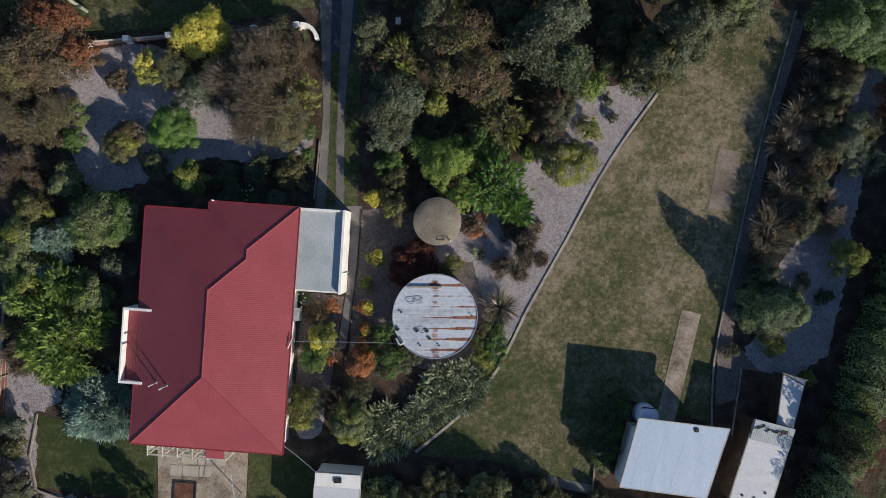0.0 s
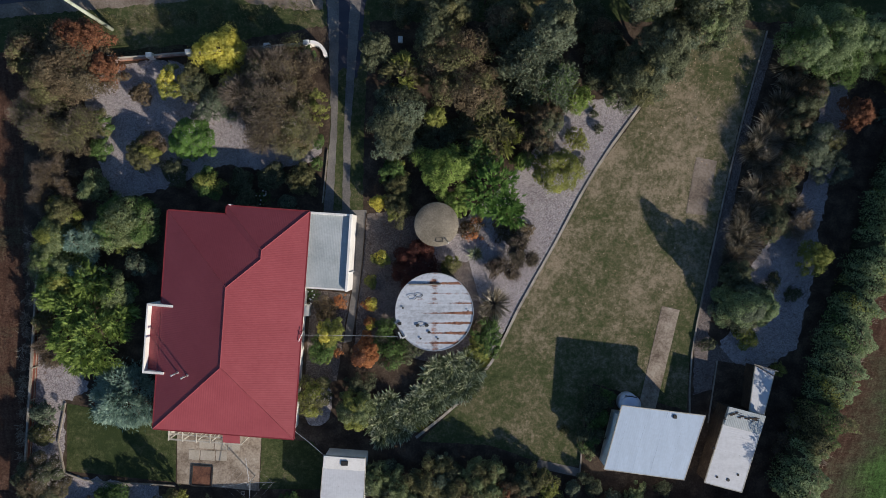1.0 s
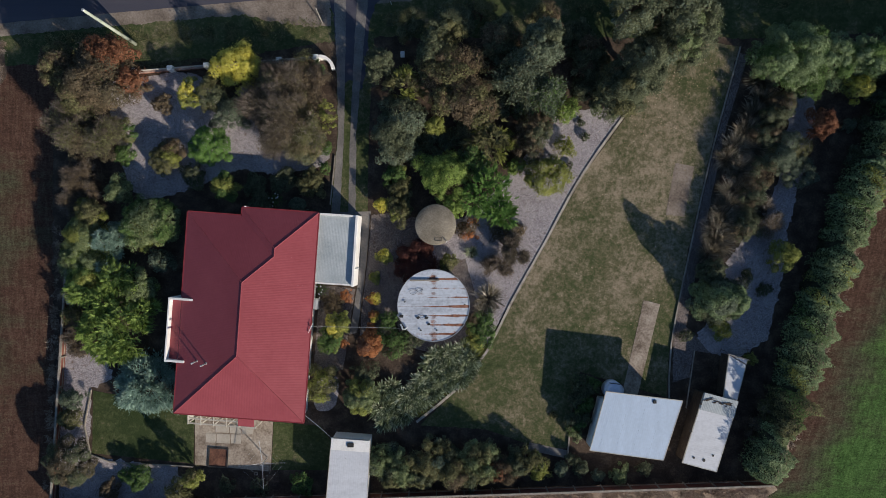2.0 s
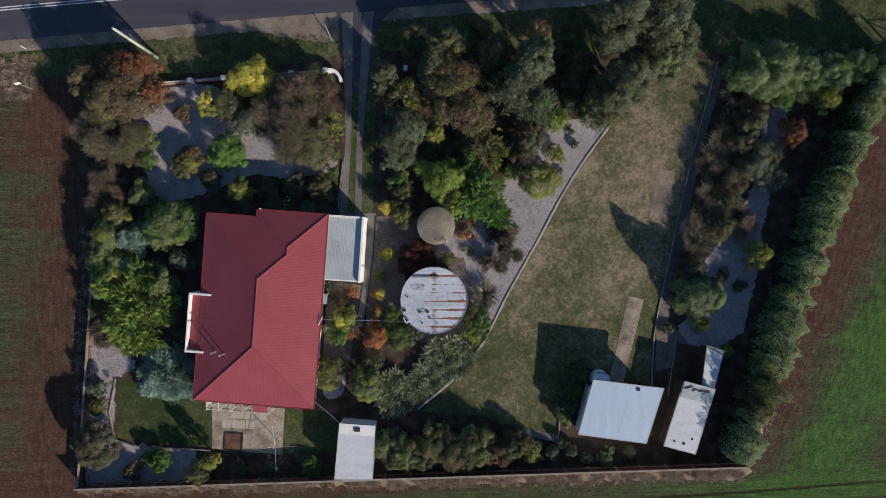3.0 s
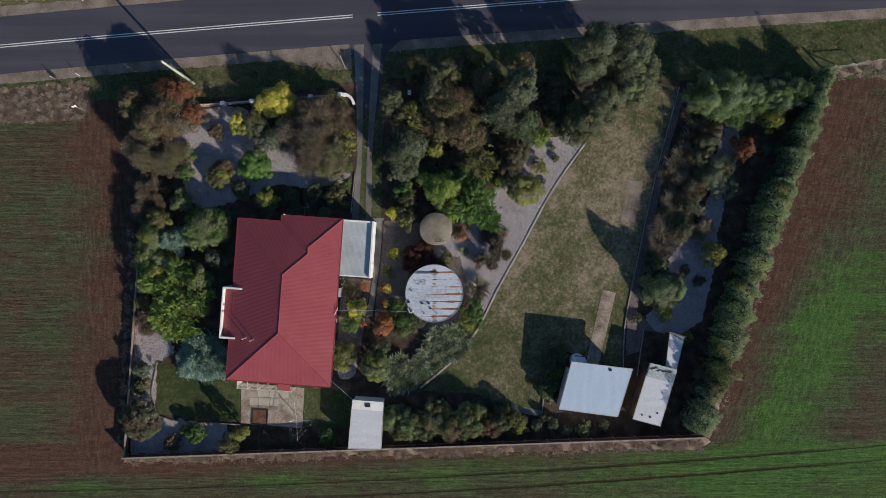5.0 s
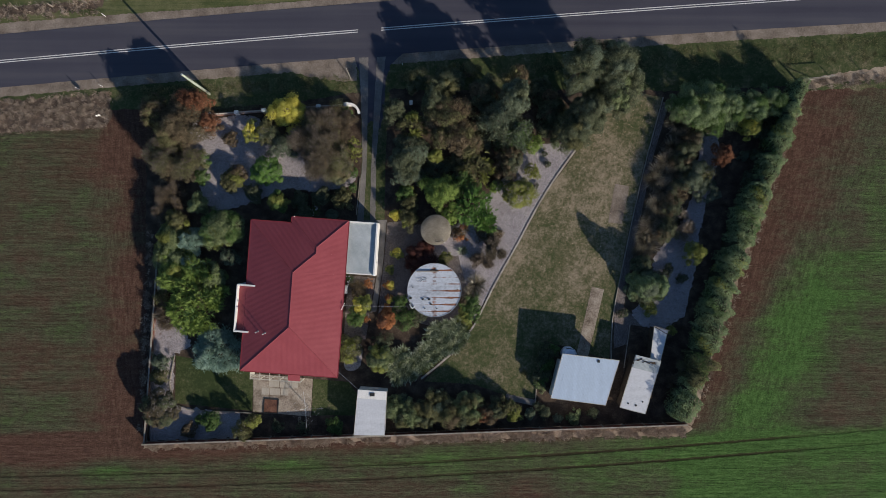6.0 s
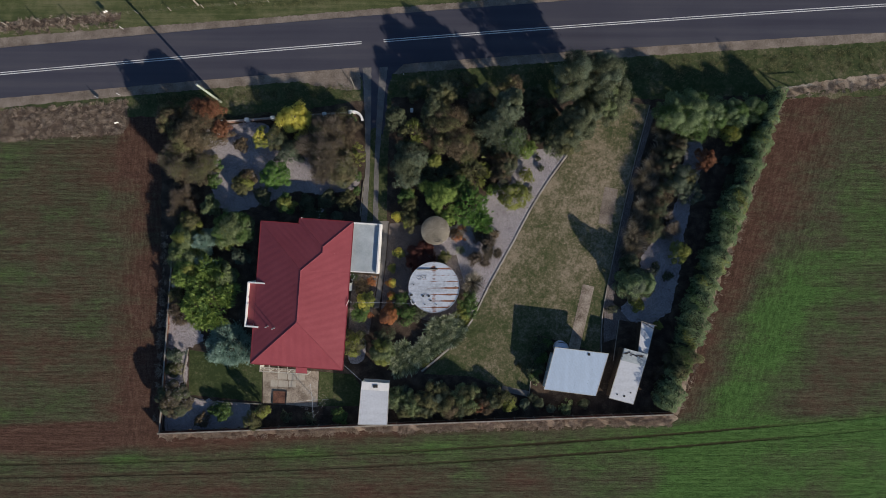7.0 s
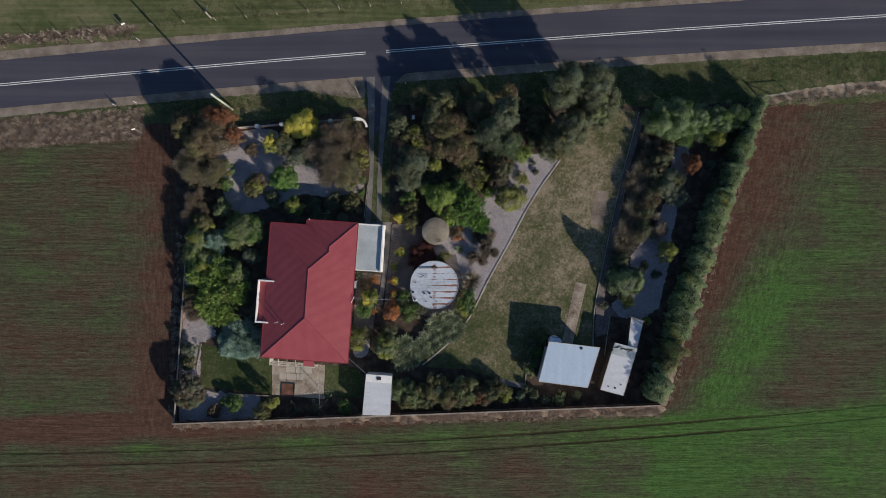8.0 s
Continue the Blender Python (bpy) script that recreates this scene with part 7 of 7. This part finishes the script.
plant("hedge_shrub", "round", 39.19, 17.96, 2.23, 3.8, "leaf_border", "dense green hedge shrub beside the verge", "hedge", 251, second='leaf_green', group='northern hedge')
plant("hedge_shrub", "round", 42.05, 18.3, 2.23, 3.6, "leaf_border", "dense green hedge shrub beside the verge", "hedge", 252, second='leaf_green', group='northern hedge')
flax("flax", 30.57, 16.07, 1.37, 2.6, "leaf_flax", "tall bronze and cream flax clump in the gravel bed", 253, blades=700, width=0.065, group='row of flax clumps')
flax("flax", 30.73, 14.13, 1.23, 2.6, "leaf_flax", "tall bronze and cream flax clump in the gravel bed", 254, blades=700, width=0.065, group='row of flax clumps')
flax("flax", 29.1, 11.06, 1.37, 2.6, "leaf_flax", "tall bronze and cream flax clump in the gravel bed", 255, blades=700, width=0.065, group='row of flax clumps')
flax("flax", 29.9, 9.61, 1.23, 2.6, "leaf_flax", "tall bronze and cream flax clump in the gravel bed", 256, blades=700, width=0.065, group='row of flax clumps')
flax("flax", 28.44, 7.43, 1.37, 2.6, "leaf_flax", "tall bronze and cream flax clump in the gravel bed", 257, blades=700, width=0.065, group='row of flax clumps')
flax("flax", 27.86, 5.25, 1.37, 2.6, "leaf_flax", "tall bronze and cream flax clump in the gravel bed", 258, blades=700, width=0.065, group='row of flax clumps')
flax("flax", 26.8, 2.59, 1.37, 2.6, "leaf_flax", "tall bronze and cream flax clump in the gravel bed", 259, blades=700, width=0.065, group='row of flax clumps')
flax("flax", 26.47, 0.42, 1.23, 2.6, "leaf_flax", "tall bronze and cream flax clump in the gravel bed", 260, blades=700, width=0.065, group='row of flax clumps')
flax("flax", 29.07, 4.45, 1.09, 2.6, "leaf_flax", "tall bronze and cream flax clump in the gravel bed", 261, blades=700, width=0.065, group='row of flax clumps')
flax("flax", 27.47, 8.64, 1.09, 2.6, "leaf_flax", "tall bronze and cream flax clump in the gravel bed", 262, blades=700, width=0.065, group='row of flax clumps')
flax("flax", 29.91, 12.68, 1.23, 2.6, "leaf_flax", "tall bronze and cream flax clump in the gravel bed", 263, blades=700, width=0.065, group='row of flax clumps')
flax("flax", 28.12, 9.61, 1.23, 2.6, "leaf_flax", "tall bronze and cream flax clump in the gravel bed", 264, blades=700, width=0.065, group='row of flax clumps')
flax("flax", 26.24, 1.55, 1.23, 2.6, "leaf_flax", "tall bronze and cream flax clump in the gravel bed", 265, blades=700, width=0.065, group='row of flax clumps')
flax("flax", 27.29, 3.8, 1.23, 2.6, "leaf_flax", "tall bronze and cream flax clump in the gravel bed", 266, blades=700, width=0.065, group='row of flax clumps')
flax("flax", 25.66, -0.63, 0.96, 2.6, "leaf_flax", "tall bronze and cream flax clump in the gravel bed", 267, blades=700, width=0.065, group='row of flax clumps')
flax("flax", 31.55, 17.13, 1.09, 2.6, "leaf_flax", "tall bronze and cream flax clump in the gravel bed", 268, blades=700, width=0.065, group='row of flax clumps')
flax("flax", 29.48, 6.22, 1.09, 2.6, "leaf_flax", "tall bronze and cream flax clump in the gravel bed", 269, blades=700, width=0.065, group='row of flax clumps')
plant("shrub", "loose", 30.95, 10.76, 1.55, 2.76, "leaf_dark", "dark undergrowth shrub beneath the flax", "shrub", 270, second='leaf_brown')
plant("shrub", "loose", 30.38, 7.39, 1.55, 2.76, "leaf_dark", "dark undergrowth shrub beneath the flax", "shrub", 271, second='leaf_brown')
plant("shrub", "loose", 29.4, 5.22, 1.38, 2.76, "leaf_dark", "dark undergrowth shrub beneath the flax", "shrub", 272, second='leaf_brown')
plant("shrub", "loose", 32.17, 13.57, 1.55, 2.76, "leaf_dark", "dark undergrowth shrub beneath the flax", "shrub", 273, second='leaf_brown')
plant("shrub", "loose", 28.51, 2.17, 1.21, 2.76, "leaf_dark", "dark undergrowth shrub beneath the flax", "shrub", 274, second='leaf_brown')
plant("shrub", "loose", 31.2, 12.37, 1.55, 2.76, "leaf_dark", "dark undergrowth shrub beneath the flax", "shrub", 275, second='leaf_brown')
plant("shrub", "loose", 32.58, 9.0, 2.42, 2.64, "leaf_grey", "spreading grey-green shrub in the gravel bed", "shrub", 276, second='leaf_olive', cover=1.5)
plant("shrub", "loose", 33.93, 7.43, 1.74, 1.92, "leaf_grey", "spreading grey-green shrub in the gravel bed", "shrub", 277)
plant("shrub", "round", 35.77, 11.77, 1.46, 3.2, "leaf_rust", "bright rust-red shrub in the gravel bed", "shrub", 278)
plant("shrub", "round", 39.37, 15.24, 1.64, 3.0, "leaf_lime", "yellow-green shrub in the gravel bed", "shrub", 279, second='leaf_yellow')
# five dark shrubs added to cover lit soil where the hedge's shade belongs
plant("shrub", "loose", 41.48, 14.48, 1.13, 1.68, "leaf_dark", "low dark shrub added in place of the hedge's shade", "shrub", 280, cover=1.6)
plant("shrub", "loose", 40.65, 11.73, 1.13, 1.68, "leaf_dark", "low dark shrub added in place of the hedge's shade", "shrub", 281, cover=1.6)
plant("shrub", "loose", 39.5, 8.65, 1.13, 1.68, "leaf_dark", "low dark shrub added in place of the hedge's shade", "shrub", 282, cover=1.6)
plant("shrub", "loose", 38.68, 5.82, 1.13, 1.68, "leaf_dark", "low dark shrub added in place of the hedge's shade", "shrub", 283, cover=1.6)
plant("shrub", "loose", 42.13, 16.59, 1.13, 1.68, "leaf_dark", "low dark shrub added in place of the hedge's shade", "shrub", 284, cover=1.6)
plant("shrub", "loose", 38.85, 11.77, 0.79, 1.08, "leaf_grey", "small grey-green shrub in the bed", "shrub", 285)
plant("shrub", "loose", 34.27, 15.86, 1.9, 2.4, "leaf_green", "green shrub under the hedge", "shrub", 286)
twiggy("shrub", 31.14, 2.84, 1.93, 1.8, "brown twiggy shrub in the gravel bed", "shrub", 287, leaf='leaf_brown', twig='pale_twig', leaves=0.4)
plant("shrub", "loose", 29.1, 2.35, 1.74, 1.68, "leaf_dark", "dark low shrub in the gravel bed", "shrub", 288)
plant("shrub", "round", 32.31, -0.56, 1.55, 3.0, "leaf_lime", "rounded yellow-green shrub in the gravel bed", "shrub", 289)
plant("conifer", "pyramid", 25.85, -4.6, 2.3, 4.8, "leaf_border", "pyramid-shaped pale green conifer beside the lawn", "conifer", 290, second='leaf_grey')
plant("shrub", "loose", 26.74, -5.11, 2.59, 1.56, "leaf_dark", "low dark skirt of shrubs beneath the conifer", "shrub", 292, cover=1.5)
plant("conifer", "pyramid", 27.6, -4.95, 1.6, 4.0, "leaf_border", "smaller pale green conifer leaning on its neighbour", "conifer", 293, second='leaf_grey')
# added dark shrub; it fills the ground where the conifer's shadow lies
plant("shrub", "loose", 25.5, -2.3, 1.5, 2.7, "leaf_dark", "dark shrub added to stand in for the conifer's shadow", "shrub", 330, cover=1.4)
plant("shrub", "round", 26.56, -7.5, 1.22, 1.2, "leaf_lime", "low yellow-green shrub under the conifer", "shrub", 294)
plant("shrub", "loose", 23.39, -8.49, 0.79, 0.7, "leaf_dark", "small dark plant beside the edging", "shrub", 295)
plant("shrub", "loose", 29.3, -2.66, 0.7, 0.5, "leaf_dark", "small dark plant in the gravel", "shrub", 296)
plant("shrub", "loose", 31.08, -3.88, 0.79, 0.5, "leaf_dark", "small dark plant in the gravel", "shrub", 297)
twiggy("shrub", 30.58, -17.53, 1.93, 2.2, "brown twiggy shrub in the hedge line", "shrub", 298, leaf='leaf_brown', leaves=0.7)
twiggy("shrub", 31.0, -15.12, 1.61, 2.2, "brown twiggy shrub in the hedge line", "shrub", 299, leaf='leaf_olive', leaves=0.9)
plant("shrub", "loose", 29.55, -10.58, 0.7, 1.2, "leaf_lime", "small yellow-green shrub behind the lean-to", "shrub", 300)

# ---- plants by sheds and back fence ----
# shrubs added to close the row's gaps, so its shadow falls unbroken
for k, (x, y, r, h) in enumerate(((-5.0, -21.9, 1.3, 2.1), (-2.3, -21.7, 1.4, 2.2), (0.3, -19.4, 1.2, 1.8), (2.5, -21.6, 1.4, 2.2), (6.9, -20.6, 1.3, 2.0), (4.6, -19.6, 1.1, 1.7))):
    plant("shrub", "round", x, y, r, h, "leaf_dark", "dark green filler shrub added to block light between shrubs", "shrub", 340 + k, second="leaf_olive", group="back hedge row")
plant("hedge_shrub", "round", 13.73, -13.07, 1.29, 1.8, "leaf_dark", "dark green clipped hedge beside the shed", "hedge", 301, group='hedge by the shed', second='leaf_green')
plant("hedge_shrub", "round", 13.36, -14.68, 1.29, 1.8, "leaf_dark", "dark green clipped hedge beside the shed", "hedge", 302, group='hedge by the shed', second='leaf_green')
plant("hedge_shrub", "round", 13.0, -16.3, 1.29, 1.8, "leaf_dark", "dark green clipped hedge beside the shed", "hedge", 303, group='hedge by the shed', second='leaf_green')
plant("shrub", "loose", 12.78, -17.83, 0.8, 1.08, "leaf_hedge", "small green shrub at the hedge end", "shrub", 304)
plant("shrub", "loose", 10.78, -16.11, 0.45, 0.3, "leaf_olive", "grassy tuft in the lawn", "shrub", 305)
plant("shrub", "round", -5.95, -20.1, 1.72, 2.37, "leaf_hedge", "dense green shrub along the back fence", "shrub", 306, second='leaf_grey')
plant("shrub", "round", -3.81, -21.06, 1.9, 2.37, "leaf_hedge", "dense green shrub along the back fence", "shrub", 307, second='leaf_olive')
plant("shrub", "round", -0.94, -20.09, 2.07, 2.55, "leaf_olive", "dense olive-green shrub along the back fence", "shrub", 308, second='leaf_grey')
plant("shrub", "round", 1.21, -21.31, 1.9, 2.37, "leaf_olive", "dense olive-green shrub along the back fence", "shrub", 309, second='leaf_brown')
plant("shrub", "round", 3.6, -20.26, 2.07, 2.55, "leaf_hedge", "dense green shrub along the back fence", "shrub", 310, second='leaf_olive')
plant("shrub", "round", 5.61, -21.39, 1.56, 2.01, "leaf_brown", "dense reddish brown shrub along the back fence", "shrub", 311, second='leaf_rust')
plant("shrub", "round", 8.0, -20.17, 1.55, 2.19, "leaf_olive", "dense olive-green shrub along the back fence", "shrub", 312, second='leaf_dark')
plant("shrub", "round", 9.08, -21.06, 1.21, 1.64, "leaf_lime", "dense yellow-green shrub along the back fence", "shrub", 313, second='leaf_olive')
plant("shrub", "loose", 16.97, -21.68, 1.05, 1.2, "leaf_hedge", "small green shrub behind the shed", "shrub", 314, cover=1.4)
plant("shrub", "loose", 13.33, -21.19, 0.87, 1.2, "leaf_dark", "small green shrub behind the shed", "shrub", 315, cover=1.4)
plant("shrub", "loose", 11.31, -21.34, 0.78, 1.2, "leaf_grey", "small green shrub behind the shed", "shrub", 316, cover=1.4)
plant("shrub", "loose", 14.94, -21.84, 0.7, 1.2, "leaf_grey", "small green shrub behind the shed", "shrub", 317, cover=1.4)
plant("shrub", "loose", 19.39, -21.2, 0.78, 1.2, "leaf_dark", "small green shrub behind the shed", "shrub", 318, cover=1.4)
plant("shrub", "loose", 12.53, -20.38, 0.7, 1.2, "leaf_dark", "small green shrub behind the shed", "shrub", 319, cover=1.4)


def flowers(x, y, n, spread, label, seed):
    """Low plants in white bloom."""
    rng = np.random.default_rng(seed)
    ob = thing("flower_clump", pose(x, y, 0), label, "flowers")
    at = np.concatenate([rng.normal(0, spread, (n * 26, 2)), rng.uniform(0.05, 0.4, (n * 26, 1))], 1)
    leaves = new("leaf_clump", leaf_mesh("leaf_clump", at, np.tile((0.0, 0.0, 1.0), (n * 26, 1)), rng, 0.13, 0.07, M["leaf_green"]))
    leaves.parent = ob
    tagged(leaves, kind="stuff")
    spots = np.concatenate([rng.normal(0, spread, (n, 2)), rng.uniform(0.45, 0.6, (n, 1))], 1)
    bm = bmesh.new()
    for q in spots:
        tube(bm, (q[0], q[1], 0.0), (q[0], q[1], q[2] - 0.06), 0.008, 0.006, 4)
    part("stalk", bm, M["leaf_green"], ob)
    bm = bmesh.new()
    hub = bm.verts.new((0, 0, -0.03))
    ring = [bm.verts.new((r * math.cos(math.pi * k / 8), r * math.sin(math.pi * k / 8), 0.02 * (k % 2))) for k, r in enumerate((0.085, 0.05) * 8)]
    for k in range(16):
        bm.faces.new((hub, ring[k - 1], ring[k]))
    head = mesh_of(bm, "bloom", M["petal"])
    for k, q in enumerate(spots):
        bloom = new("bloom", head)
        bloom.parent, bloom.location, bloom.rotation_euler = ob, q, (0.3 * math.sin(k), 0.3 * math.cos(2 * k), k)


flowers(-16.29, 4.6, 11, 0.42, "clump of white flowers against the house", 3)
flowers(-11.88, -3.95, 8, 0.3, "clump of white flowers beside the carport", 4)
